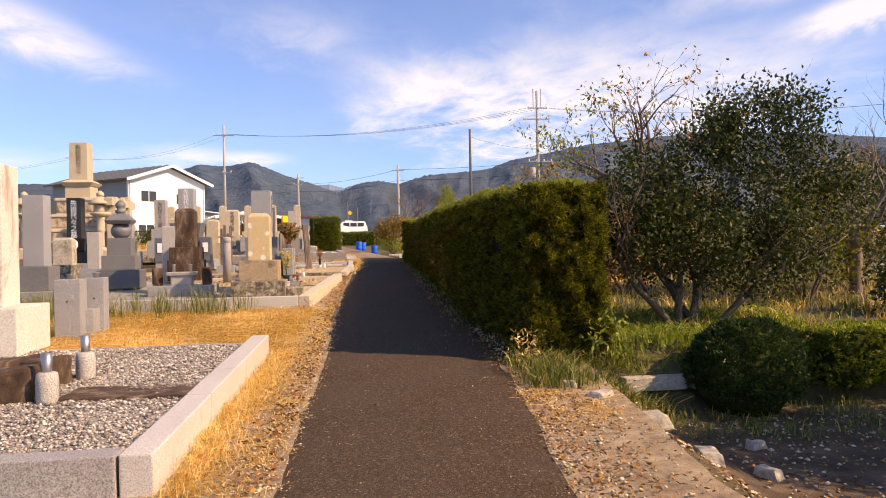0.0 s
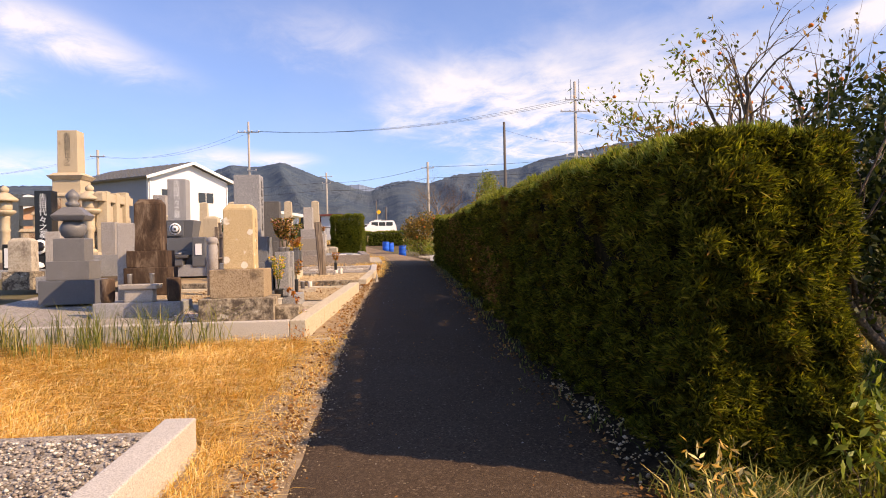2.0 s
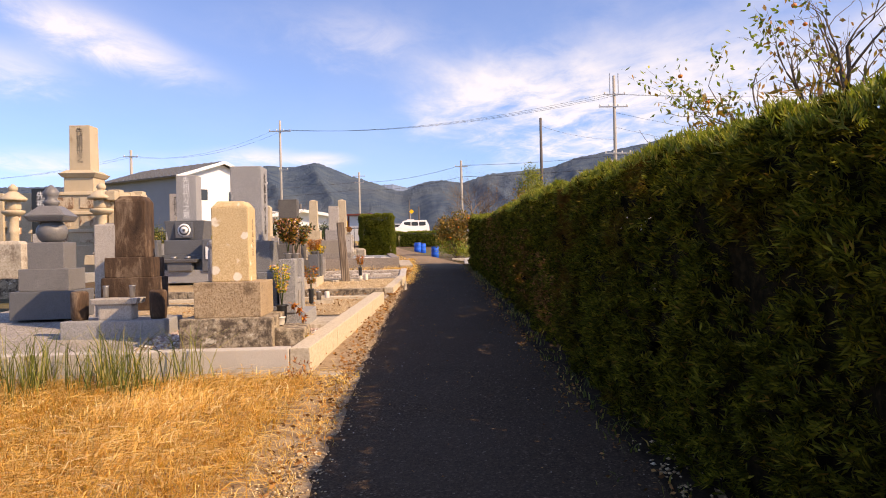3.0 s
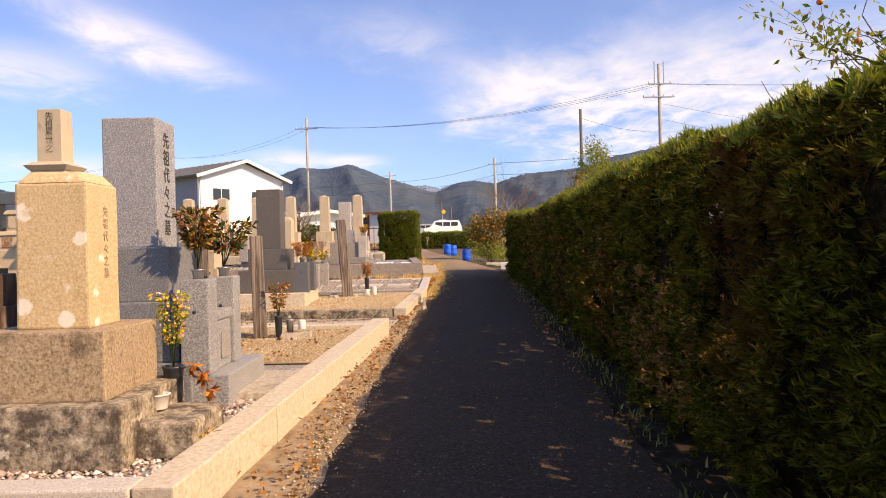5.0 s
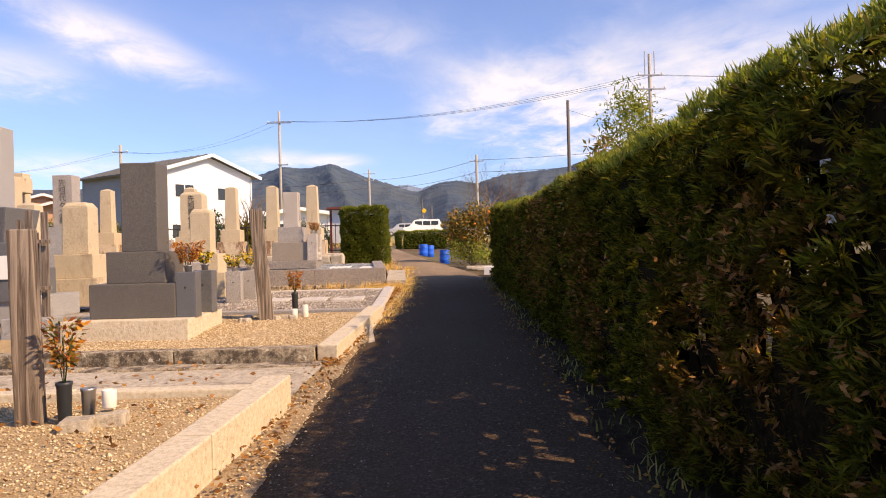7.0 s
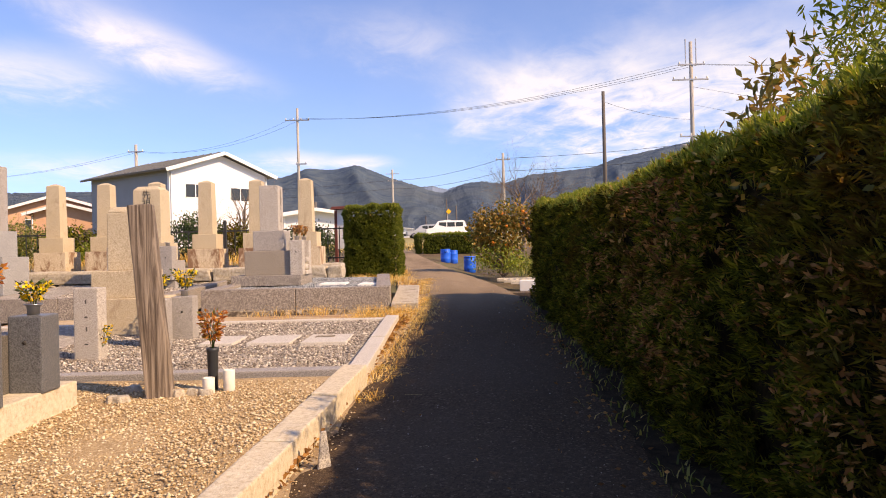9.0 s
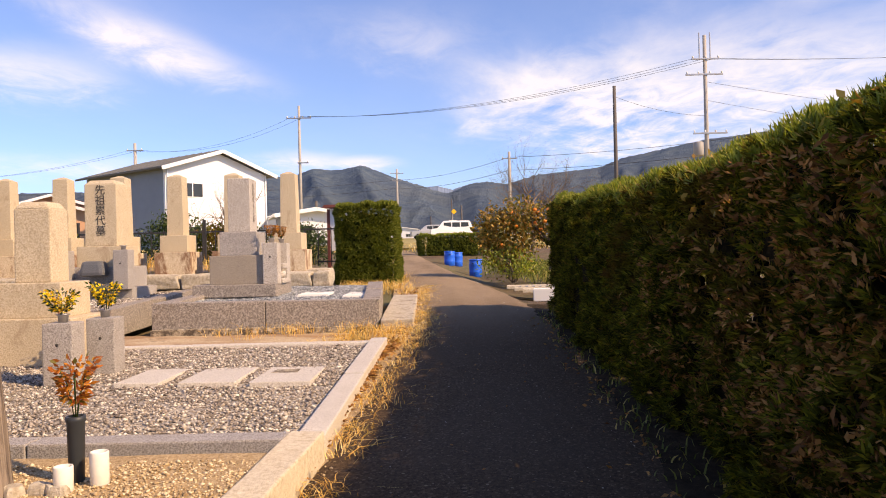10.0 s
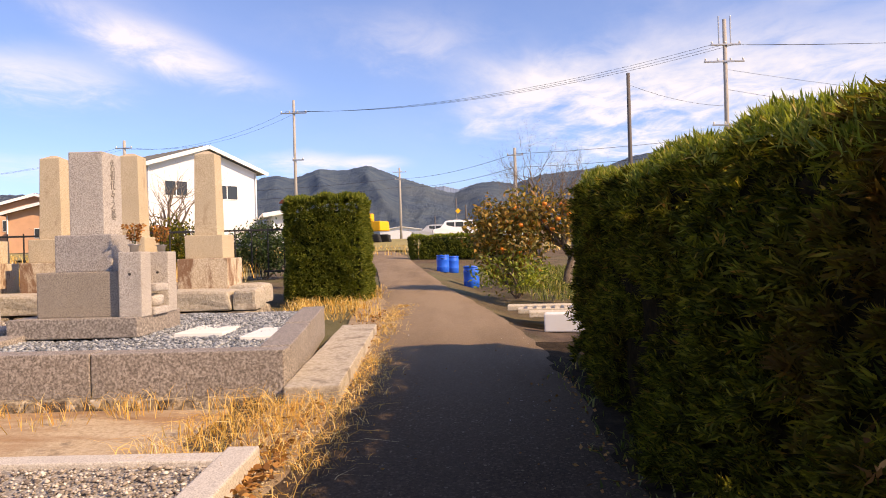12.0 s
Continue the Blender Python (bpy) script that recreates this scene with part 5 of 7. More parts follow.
# ---- small things on the graves ----
def bouquet(x, y, z, kinds, h, spread, label, lean=(0, 0)):
    """A bunch of flowers and leaves; kinds are (material, how many, leaf length, width)."""
    b = thing("flowers", x, y, z, 0, label, "flowers", "grave flowers")
    stems = bmesh.new()
    for i in range(6):
        a = 6.28 * i / 6
        tip = (spread * 0.5 * math.cos(a) + lean[0], spread * 0.5 * math.sin(a) + lean[1], h * 0.8)
        s = tube([(0, 0, 0), (tip[0] * 0.4, tip[1] * 0.4, h * 0.4), tip], (0.003, 0.003, 0.002), 5)
        stems = join(stems, s)
    part("stem", stems, "boxwood", b)
    for mat, n, ln, wd in kinds:
        n, ln, wd = int(n * 3.6), ln * 0.46, wd * 0.50
        k = rng.uniform(0.35, 1.0, n)
        a = rng.uniform(0, 6.28, n)
        r = spread * np.sqrt(rng.uniform(0, 1, n)) * k
        p = np.stack([r * np.cos(a) + lean[0] * k, r * np.sin(a) + lean[1] * k, h * k], axis=1)
        d = np.stack([np.cos(a), np.sin(a), rng.normal(0.2, 0.6, n)], axis=1)
        leaves("bloom" if mat in ("yellow", "pink", "rust") else "leaf", p, d, ln, wd, mat, b)
    return b


def pot(x, y, z, r, h, mat, label, name="flower_vase"):
    v = thing(name, x, y, z, 0, label, "vase", "grave vases")
    if name == "cup":
        part("body", lathe([(r * 0.9, 0.0), (r, 0.006), (r, h * 0.97), (r * 0.95, h), (r * 0.86, h), (r * 0.84, h * 0.3)], 18), mat, v)
        return v
    part("body", lathe([(r * 0.75, 0.0), (r * 0.8, 0.004), (r * 0.95, h * 0.9), (r * 1.05, h * 0.93), (r * 1.05, h), (r * 0.85, h), (r * 0.7, h * 0.7)], 16), mat, v)
    return v


def post(x, y, h0, h, w, lean, rz, label):
    p = thing("wooden_post", x, y, gz(y) + h0, rz, label, "wooden post", "weathered grave posts")
    bm = block(w, w * 0.85, h, 0, 0, -0.05, 0.92, 0.010, 0.006, 5)
    bmesh.ops.rotate(bm, verts=bm.verts, cent=(0, 0, 0), matrix=Matrix.Rotation(radians(lean), 3, "Y"))
    part("shaft", bm, "wood", p)


post(-1.20, 15.45, 0.11, 1.02, 0.125, -1.5, 12, "cracked grey wooden grave post in sandy gravel")
post(-0.86, 19.45, 0.10, 1.20, 0.150, -4.5, 12, "leaning weathered wooden grave post in gravel")
pot(-1.02, 15.42, gz(15.4) + 0.10, 0.038, 0.22, "plasticdk", "slim dark vase standing by a wooden post")
bouquet(-1.02, 15.42, gz(15.4) + 0.28, [("rust", 34, 0.09, 0.035), ("leaf_autumn", 40, 0.08, 0.035)], 0.34, 0.10, "withered red-brown flowers in a dark vase")
pot(-0.92, 15.46, gz(15.4) + 0.10, 0.036, 0.18, "metal", "steel vase by a wooden post")
for i, (x, y) in enumerate(((-0.90, 15.30), (-0.78, 15.40))):
    b = thing("stone_block", x, y, gz(y) + 0.10, 8, "small rough concrete block in gravel", "block")
    part("body", block(0.16, 0.14, 0.09, 0, 0, -0.02, 0.9, 0.015, 0.008, 2), "concrete", b)
pot(-0.80, 15.42, gz(15.4) + 0.185, 0.035, 0.09, "ceramic", "white glass cup on a concrete block", "cup")
pot(-0.585, 19.58, gz(19.58) + 0.10, 0.036, 0.26, "plasticdk", "slim dark green vase in gravel")
bouquet(-0.585, 19.58, gz(19.58) + 0.32, [("rust", 60, 0.075, 0.03), ("leaf_autumn", 12, 0.07, 0.03)], 0.26, 0.085, "withered orange leaves in a dark vase")
pot(-0.575, 19.46, gz(19.46) + 0.10, 0.036, 0.10, "ceramic", "white drinking glass standing in gravel", "cup")
pot(-0.475, 19.54, gz(19.54) + 0.10, 0.036, 0.13, "ceramic", "white glass with a pink band standing in gravel", "cup")
for i in range(13):
    a = i * 2.1
    x, y = -0.92 + 0.24 * math.cos(a) * rng.uniform(0.6, 1.5), 19.45 + 0.16 * math.sin(a)
    rk = thing("rock", x, y, gz(y) + 0.10, a * 50, "small rough stone round a wooden post", "stone", "stones round the post")
    part("body", block(0.10, 0.08, 0.06, 0, 0, -0.015, 0.75, 0.02, 0.02, 2), "concrete", rk)

# flowers on the grey granite grave
bouquet(-0.92, 12.82, gz(12.8) + 0.92, [("leaf_brown", 60, 0.10, 0.045), ("camellia", 70, 0.09, 0.04), ("leaf_autumn", 40, 0.08, 0.035), ("yellow", 30, 0.06, 0.04), ("pink", 60, 0.06, 0.04)], 0.36, 0.13, "dried bouquet with brown leaves and yellow blooms")
bouquet(-0.92, 13.34, gz(13.3) + 0.90, [("camellia", 70, 0.12, 0.05), ("yellow", 20, 0.05, 0.035), ("pink", 60, 0.05, 0.035), ("rust", 12, 0.1, 0.05)], 0.30, 0.17, "mixed bouquet of pink, yellow and dark leaves", (0.05, 0.0))
pot(-0.92, 12.38, gz(12.4) + 0.26, 0.055, 0.17, "plasticdk", "black plastic flower pot on a mossy stone")
bouquet(-0.92, 12.38, gz(12.4) + 0.40, [("leaf_lime", 60, 0.06, 0.03), ("yellow", 45, 0.05, 0.03), ("pink", 26, 0.05, 0.03)], 0.42, 0.10, "yellow and pink flowers in a black pot")
spray = thing("flowers", -0.86, 12.34, gz(12.4) + 0.42, 0, "drooping spray of withered orange leaves", "flowers", "grave flowers")
bend = [(0, 0, 0), (0.07, -0.02, 0.02), (0.13, -0.04, -0.03), (0.16, -0.05, -0.12), (0.165, -0.05, -0.22), (0.15, -0.05, -0.30)]
part("stem", tube(bend, [0.004] * 6, 5), "bark", spray)
along = np.repeat(np.array(bend[1:]), 16, axis=0) + rng.normal(size=(80, 3)) * 0.012
leaves("leaf", along, rng.normal(size=(80, 3)) + [0, 0, -0.8], 0.055, 0.026, "rust", spray)
pot(-0.90, 12.10, gz(12.1) + 0.27, 0.060, 0.075, "ceramic", "white ceramic tea bowl on a stone step", "bowl")
bouquet(-0.78, 11.95, gz(11.95) + 0.11, [("leaf_lime", 26, 0.07, 0.02), ("yellow", 26, 0.04, 0.03), ("pink", 26, 0.05, 0.03), ("straw", 30, 0.14, 0.012)], 0.08, 0.14, "wilted flowers lying on gravel", (0.08, 0.04))
for cx, cy, sx, sy in ((-0.62, 13.35, 0.46, 0.85), (-0.70, 12.15, 0.36, 0.66)):
    s = thing("paving_slab", cx, cy, gz(cy) + 0.105, 5, "stained flat stone slab lying in pebbles", "slab", "slabs on the graves")
    part("slab", block(sx, sy, 0.045, 0, 0, -0.01, 0.99, 0.008, 0.003, 3), "concrete", s)

# flowers on the dark grave and behind it
bouquet(-1.35, 18.46, gz(18.46) + 0.67, [("rust", 150, 0.06, 0.03), ("leaf_brown", 40, 0.07, 0.03)], 0.27, 0.16, "bushy bunch of withered orange leaves")
bouquet(-1.35, 18.98, gz(18.98) + 0.67, [("yellow", 40, 0.05, 0.035), ("boxwood", 30, 0.07, 0.03)], 0.16, 0.09, "small bunch of yellow chrysanthemums")
g = thing("flower_stand", -1.76, 21.85, gz(21.85) + 0.07, 4, "pair of square grey stone flower holders", "flower stand")
vase_stone(g, 0.0, -0.16, -0.02, 0.20, 0.42, "grey_lt")
vase_stone(g, 0.14, 0.20, -0.02, 0.20, 0.42, "grey_lt")
bouquet(-1.76, 21.69, gz(21.7) + 0.47, [("yellow", 60, 0.055, 0.04), ("boxwood", 40, 0.08, 0.03), ("pink", 10, 0.04, 0.03)], 0.22, 0.13, "bright yellow chrysanthemums in a stone holder")
bouquet(-1.62, 22.05, gz(22.05) + 0.47, [("yellow", 60, 0.055, 0.04), ("boxwood", 40, 0.08, 0.03)], 0.24, 0.12, "bright yellow chrysanthemums in a stone holder")
bouquet(-1.98, 21.05, gz(21.05) + 0.07, [("yellow", 40, 0.05, 0.035), ("boxwood", 24, 0.07, 0.03)], 0.26, 0.10, "yellow flowers beside a low stone")
g, t = grave(-2.05, 21.05, 0.06, [("marker", 0.20, 0.16, 0.58, "white", "")], "low white marker stone with a faint carved column", 0, "", "marker_stone")
for i in range(4):
    part("carved_mark", block(0.030, 0.002, 0.010, 0.0, -0.0805, 0.12 + 0.11 * i, 1, 0), "recess_shade", t[0]) if i % 2 == 0 else part("carved_mark", block(0.010, 0.002, 0.036, 0.004, -0.0805, 0.12 + 0.11 * i, 1, 0), "recess_shade", t[0])
for dy in (-0.27, 0.25):
    bouquet(-1.26, 25.85 + dy, gz(25.8) + 0.92, [("rust", 26, 0.05, 0.03), ("leaf_brown", 60, 0.05, 0.03)], 0.20, 0.08, "dry dark red flowers in a steel cup")
for x0, x1, y0, y1 in ((-1.33, -1.03, 21.5, 22.1), (-0.90, -0.52, 21.48, 22.1), (-0.42, -0.02, 21.45, 22.08)):
    s = thing("paving_slab", (x0 + x1) / 2, (y0 + y1) / 2, gz((y0 + y1) / 2) + 0.056, 0, "square pale concrete slab set in gravel", "slab", "slabs on the graves")
    bm = block(x1 - x0, y1 - y0, 0.04, 0, 0, -0.02, 0.99, 0.006, 0.002, 2)
    part("slab", bm, "kerb", s)
    if x0 == -0.42:
        part("broken_patch", block(0.20, 0.15, 0.008, -0.05, 0.12, 0.016, 0.9, 0.003, 0.02, 3), "mossy", s, "dark mossy broken patch")
for cx, cy, sx, sy in ((-0.76, 25.85, 0.38, 0.66), (-0.22, 25.6, 0.30, 0.66)):
    s = thing("paving_slab", cx, cy, gz(cy) + 0.252, 0, "white stone slab set in bluish gravel", "slab", "slabs on the graves")
    part("slab", block(sx, sy, 0.04, 0, 0, -0.02, 0.99, 0.006), "signwhite", s)
s = thing("paving_slab", -1.40, 5.28, gz(5.28) + 0.120, -3, "long dark brown stone slab lying in gravel", "slab", "slabs on the graves")
part("slab", block(0.95, 0.42, 0.045, 0, 0, -0.02, 0.99, 0.010, 0.004, 3), "brown", s)

# holders and rocks in front of the pale monument
for x, y in ((-1.92, 5.10), (-1.93, 5.86)):
    hd = thing("flower_holder", x, y, gz(y) + 0.13, 0, "rough white stone flower holder with a steel cup", "flower holder", "pair of stone holders")
    part("body", lathe([(0.062, -0.02), (0.068, 0.02), (0.070, 0.14), (0.064, 0.19), (0.045, 0.20)], 18), "white", hd)
    part("cup", lathe([(0.026, 0.0), (0.030, 0.02), (0.036, 0.13), (0.034, 0.13), (0.02, 0.10)], 16, 0, 0, 0.195), "metal", hd, "dull steel cup")
for x, y, sx, sy, h, rz in ((-2.16, 5.20, 0.26, 0.26, 0.25, 10), (-2.12, 5.62, 0.22, 0.34, 0.24, -8), (-2.40, 5.9, 0.34, 0.3, 0.2, 25)):
    rk = thing("rock", x, y, gz(y) + 0.13, rz, "rough dark brown stone block in gravel", "stone", "dark stone blocks")
    part("body", block(sx, sy, h, 0, 0, -0.03, 0.9, 0.03, 0.025, 3), "brown", rk)
g = thing("flower_stand", -3.00, 8.72, gz(8.72) + 0.02, 3, "square grey stone flower holders before a tall gravestone", "flower stand")
vase_stone(g, 0.0, -0.06, -0.03, 0.27, 0.70, "grey")
vase_stone(g, 0.16, 0.36, -0.03, 0.22, 0.70, "grey")
part("incense_box", block(0.20, 0.30, 0.34, 0.12, 0.14, -0.02, 1.0, 0.012), "grey", g)

# offering table before the brown grave
g = thing("offering_table", -2.66, 12.95, gz(12.95) + 0.10, 0, "weathered stone offering table between two round holders", "offering table")
part("slab", block(1.04, 0.62, 0.20, 0, -0.02, -0.03, 1, 0.015, 0.006, 3), "grey", g)
part("tabletop", block(0.44, 0.26, 0.06, 0, -0.16, 0.33, 1.08, 0.012), "white", g)
part("foot", block(0.34, 0.20, 0.17, 0, -0.16, 0.165, 1, 0.02), "white", g)
for xx in (-0.40, 0.40):
    part("holder", lathe([(0.075, 0.0), (0.085, 0.05), (0.088, 0.28), (0.07, 0.30), (0.05, 0.28)], 16, xx, -0.14, 0.165), "brown", g)
for xx in (-0.14, 0.13):
    part("cup", lathe([(0.025, 0), (0.03, 0.12), (0.034, 0.13), (0.02, 0.12)], 12, xx, -0.12, 0.388), "metal", g)
c = thing("stone_post", -2.29, 15.2, gz(15.2) + 0.08, 0, "slim round grey stone post with a collared head", "stone post")
part("shaft", lathe([(0.085, 0.0), (0.085, 0.80), (0.075, 0.82), (0.075, 0.84), (0.09, 0.86), (0.09, 0.92), (0.05, 0.95)], 18), "grey_lt", c)


def slat_markers(x, y, n):
    """Tall thin wooden grave tablets standing in a frame."""
    f = thing("tablet_rack", x, y, gz(y) + 0.28, 0, "rack of thin grey wooden grave tablets", "tablet rack")
    part("base", block(0.42, 0.30, 0.20, 0.1, 0, -0.2, 1, 0.01), "grey", f)
    for i in range(n):
        part("tablet", block(0.075, 0.012, 0.92 + 0.12 * math.sin(i * 2.3), 0.07 * i, 0.03 * (i % 2), -0.02, 0.9, 0.003), "wood", f)
    for zz in (0.25, 0.68):
        part("rail", block(0.09 * n, 0.02, 0.035, 0.035 * n - 0.03, -0.02, zz, 1, 0.004), "wood", f)


slat_markers(-2.92, 18.6, 4)


# ---- grass, leaves and weeds ----
def turf(name, pts, h0, height, width, material, label, lean=0.5, zf=None, rise=0.85, sweep=0.0):
    z = np.array([(zf(x, y) if zf else gz(y)) + h0 for x, y in pts])
    p = np.column_stack([pts, z])
    ln = rng.normal(size=(len(p), 3)) * lean
    if sweep:
        turn = np.array([4.0 * noise.noise(Vector((x * 0.9, y * 0.9, 5.5))) for x, y in pts])
        ln[:, 0] += sweep * np.cos(turn)
        ln[:, 1] += sweep * np.sin(turn)
    ln[:, 2] = 0
    tagged(blades(name, p, ln, height, width, material, rise=rise), label, "grass", kind="stuff")


def clumps(n, per, quad, spread):
    c = in_quad(n, *quad)
    return np.repeat(c, per, axis=0) + rng.normal(size=(n * per, 2)) * spread


GRASS_L = ((-5.5, 7.45), (-0.62, 7.45), (-0.48, 10.9), (-5.5, 11.0))
turf("dry_grass", clumps(1900, 20, GRASS_L, 0.08), -0.02, 0.21, 0.0030, "straw", "golden dry grass flattened by the wind", 0.55, None, 0.45, 0.6)
turf("dry_grass", in_quad(26000, *GRASS_L), -0.02, 0.17, 0.0034, "straw", "short matted dry grass", 0.8, None, 0.28, 0.5)
turf("green_grass", clumps(85, 22, ((-5.5, 9.9), (-1.5, 10.3), (-1.2, 11.1), (-5.5, 11.1)), 0.07), -0.02, 0.48, 0.0040, "grass", "tall green grass tufts along a kerb", 0.42)
edge = np.array([(lane_left(y) - abs(rng.normal(0.0, 0.16)) - 0.02, y) for y in rng.uniform(0.5, 11, 260)])
turf("dry_grass", np.repeat(edge, 14, axis=0) + rng.normal(size=(3640, 2)) * 0.05, -0.01, 0.08, 0.0022, "straw", "dry grass creeping over the lane's edge", 0.9, None, 0.4)
edge = np.array([(float(np.interp(y, (3.6, 7.3), (-0.84, -0.66))) + abs(rng.normal(0.0, 0.07)), y) for y in rng.uniform(3.5, 7.4, 260)])
turf("dry_grass", np.repeat(edge, 16, axis=0) + rng.normal(size=(4160, 2)) * 0.06, -0.01, 0.13, 0.0022, "straw", "dry grass tufts against a kerb", 0.7, None, 0.45, 0.4)
edge = np.array([(float(np.interp(y, (17.4, 22.6, 24.5, 28), (0.20, 0.44, 0.56, 0.42))) + abs(rng.normal(0.0, 0.07)), y) for y in rng.uniform(19.5, 29.5, 150)])
turf("dry_grass", np.repeat(edge, 16, axis=0) + rng.normal(size=(2400, 2)) * 0.07, -0.01, 0.10, 0.0022, "straw", "dry grass tufts between kerb and lane", 0.9, None, 0.5)
turf("dry_grass", clumps(40, 26, ((-0.35, 23.3), (0.45, 23.2), (0.55, 24.35), (-0.1, 24.4)), 0.09), -0.03, 0.20, 0.0022, "straw", "wispy dry grass at the end of a path", 0.7, None, 0.5)
turf("dry_grass", clumps(9, 22, ((-2.0, 24.2), (0.5, 24.2), (0.5, 24.42), (-2.0, 24.42)), 0.08), 0.0, 0.13, 0.0022, "straw", "dry weeds along a plot wall", 0.6)
turf("dry_grass", clumps(90, 22, ((-0.9, 28.3), (0.25, 28.2), (-0.1, 32), (-1.1, 32)), 0.09), 0.0, 0.13, 0.0035, "straw", "dry grass round a clipped bush", 0.8)
turf("dry_grass", clumps(170, 16, ((1.25, 4.4), (1.8, 4.6), (2.3, 6.5), (1.45, 6.6)), 0.08), -0.04, 0.13, 0.0030, "straw", "straw-coloured weeds on the lane's shoulder", 0.9, ground_z, 0.5)
turf("green_grass", clumps(220, 16, ((2.5, 6.7), (4.6, 6.7), (5.2, 8.6), (2.6, 8.4)), 0.10), 0.0, 0.10, 0.008, "leaf_lime", "yellow-green weeds in the sun behind the hedge", 0.7, ground_z)
turf("green_grass", clumps(60, 14, ((2.45, 6.1), (3.3, 6.25), (3.3, 6.75), (2.45, 6.75)), 0.06), 0.0, 0.11, 0.007, "leaf_lime", "yellowing weeds over the ditch bank", 0.7, ground_z)
turf("green_grass", clumps(150, 18, ((1.5, 5.4), (2.6, 5.6), (2.7, 6.6), (1.5, 6.5)), 0.07), -0.02, 0.22, 0.006, "grass", "green weeds at the foot of a hedge", 0.5, ground_z)
turf("green_grass", clumps(520, 14, ((2.6, 6.6), (9, 6.4), (12, 14), (2.8, 14)), 0.12), 0.0, 0.13, 0.007, "grass", "rough garden grass behind the hedge", 0.5, ground_z)
turf("dry_grass", clumps(160, 14, ((2.6, 7.4), (9, 6.4), (12, 14), (2.8, 14)), 0.12), 0.0, 0.15, 0.006, "straw", "dry garden grass behind the hedge", 0.6, ground_z)
turf("green_grass", clumps(800, 16, ((2.25, 29.6), (6.5, 29.8), (5.0, 36), (1.75, 36)), 0.10), 0.02, 0.13, 0.007, "grass", "green grass under an orchard tree", 0.5)
edge = np.array([(hedge_left(y) - abs(rng.normal(0.02, 0.10)), y) for y in rng.uniform(6.6, 25.4, 260)])
turf("green_grass", np.repeat(edge, 4, axis=0) + rng.normal(size=(1040, 2)) * 0.06, -0.02, 0.07, 0.006, "grass", "thin weeds at the foot of a hedge", 0.5)
turf("dry_grass", clumps(240, 12, ((-8, 28.4), (-1.7, 28.9), (-1.8, 31.6), (-8, 32)), 0.1), 0.36, 0.26, 0.005, "straw", "dry grass on the terrace round the pillars", 0.5)
turf("dry_grass", np.column_stack([rng.uniform(-40, 30, 9000), rng.uniform(46, 62, 9000)]), 0.0, 0.22, 0.012, "straw", "tall dry grass at the edge of a field", 0.4)


def litter(n, xy, label, size=0.03):
    """Dry leaves lying about."""
    p = np.column_stack([xy, [gz(y) + 0.03 + 0.004 * rng.uniform() for x, y in xy]])
    d = rng.normal(size=(n, 3))
    d[:, 2] *= 0.18
    tagged(leaves("leaf_litter", p, d, size, size * 0.55, "leaf_brown"), label, "leaves", kind="stuff")


y = rng.uniform(1, 29, 2600)
litter(2600, np.array([(lane_left(q) - abs(rng.normal(0, 0.16)) + 0.03, q) for q in y]), "dry brown leaves along the lane's edge", 0.035)
y = rng.uniform(0.6, 27, 2600)
xy = np.array([(lane_left(q) + (lane_right(q) - lane_left(q)) * rng.uniform(), q) for q in y])[:1300]
tagged(stones("grit", np.column_stack([xy, [gz(b) + 0.018 for a, b in xy]]), 0.0036, "peb_mixed"), "tiny pale stones scattered on asphalt", "gravel", kind="stuff")
y = rng.uniform(0.6, 28, 7000)
xy = np.array([(lane_left(q) + rng.normal(-0.02, 0.07), q) for q in y])
tagged(stones("grit", np.column_stack([xy, [gz(b) + 0.004 for a, b in xy]]), 0.006, "peb_tan"), "sandy grit along the lane's edge", "gravel", kind="stuff")
y = rng.uniform(17.2, 23.5, 900)
litter(900, np.array([(lane_left(q) - 0.02 - abs(rng.normal(0, 0.06)), q) for q in y]), "drift of dry orange leaves against a kerb", 0.05)
y = rng.uniform(6, 25, 700)
litter(700, np.array([(lane_right(q) - abs(rng.normal(0, 0.12)), q) for q in y]), "dry leaves below a hedge", 0.03)
y = rng.uniform(1, 26, 420)
litter(420, np.array([(lane_left(q) + (lane_right(q) - lane_left(q)) * rng.uniform(), q) for q in y]), "scattered leaf bits on asphalt", 0.018)
xy = in_quad(260, (-2.6, 14.2), (-0.4, 14.2), (-0.25, 16.9), (-2.6, 16.9))
p = np.column_stack([xy, [gz(b) + 0.135 for a, b in xy]])
dd = rng.normal(size=(260, 3)) * (1, 1, 0.2)
tagged(leaves("leaf_litter", p, dd, 0.04, 0.022, "leaf_brown"), "dry leaves on a sandy grave plot", "leaves", kind="stuff")
xy = in_quad(2600, (1.6, 3.0), (5.5, 2.6), (6.5, 6.2), (2.4, 6.2))
p = np.column_stack([xy, [ground_z(a, b) + 0.006 for a, b in xy]])
tagged(leaves("leaf_litter", p, rng.normal(size=(2600, 3)) * (1, 1, 0.2), 0.03, 0.016, "leaf_brown"), "dead leaves in a shady ditch", "leaves", kind="stuff")
xy = in_quad(1500, (1.2, 2.6), (5.5, 2.4), (6.0, 5.8), (1.8, 5.6))
tagged(stones("grit", np.column_stack([xy, [ground_z(a, b) + 0.004 for a, b in xy]]), 0.013, "peb_tan"), "loose stones on dark earth by the ditch", "gravel", kind="stuff")
xy = np.array([(lane_right(q) + abs(rng.normal(0.12, 0.28)), q) for q in rng.uniform(3.2, 6.6, 1500)])
p = np.column_stack([xy, [gz(b) + 0.004 for a, b in xy]])
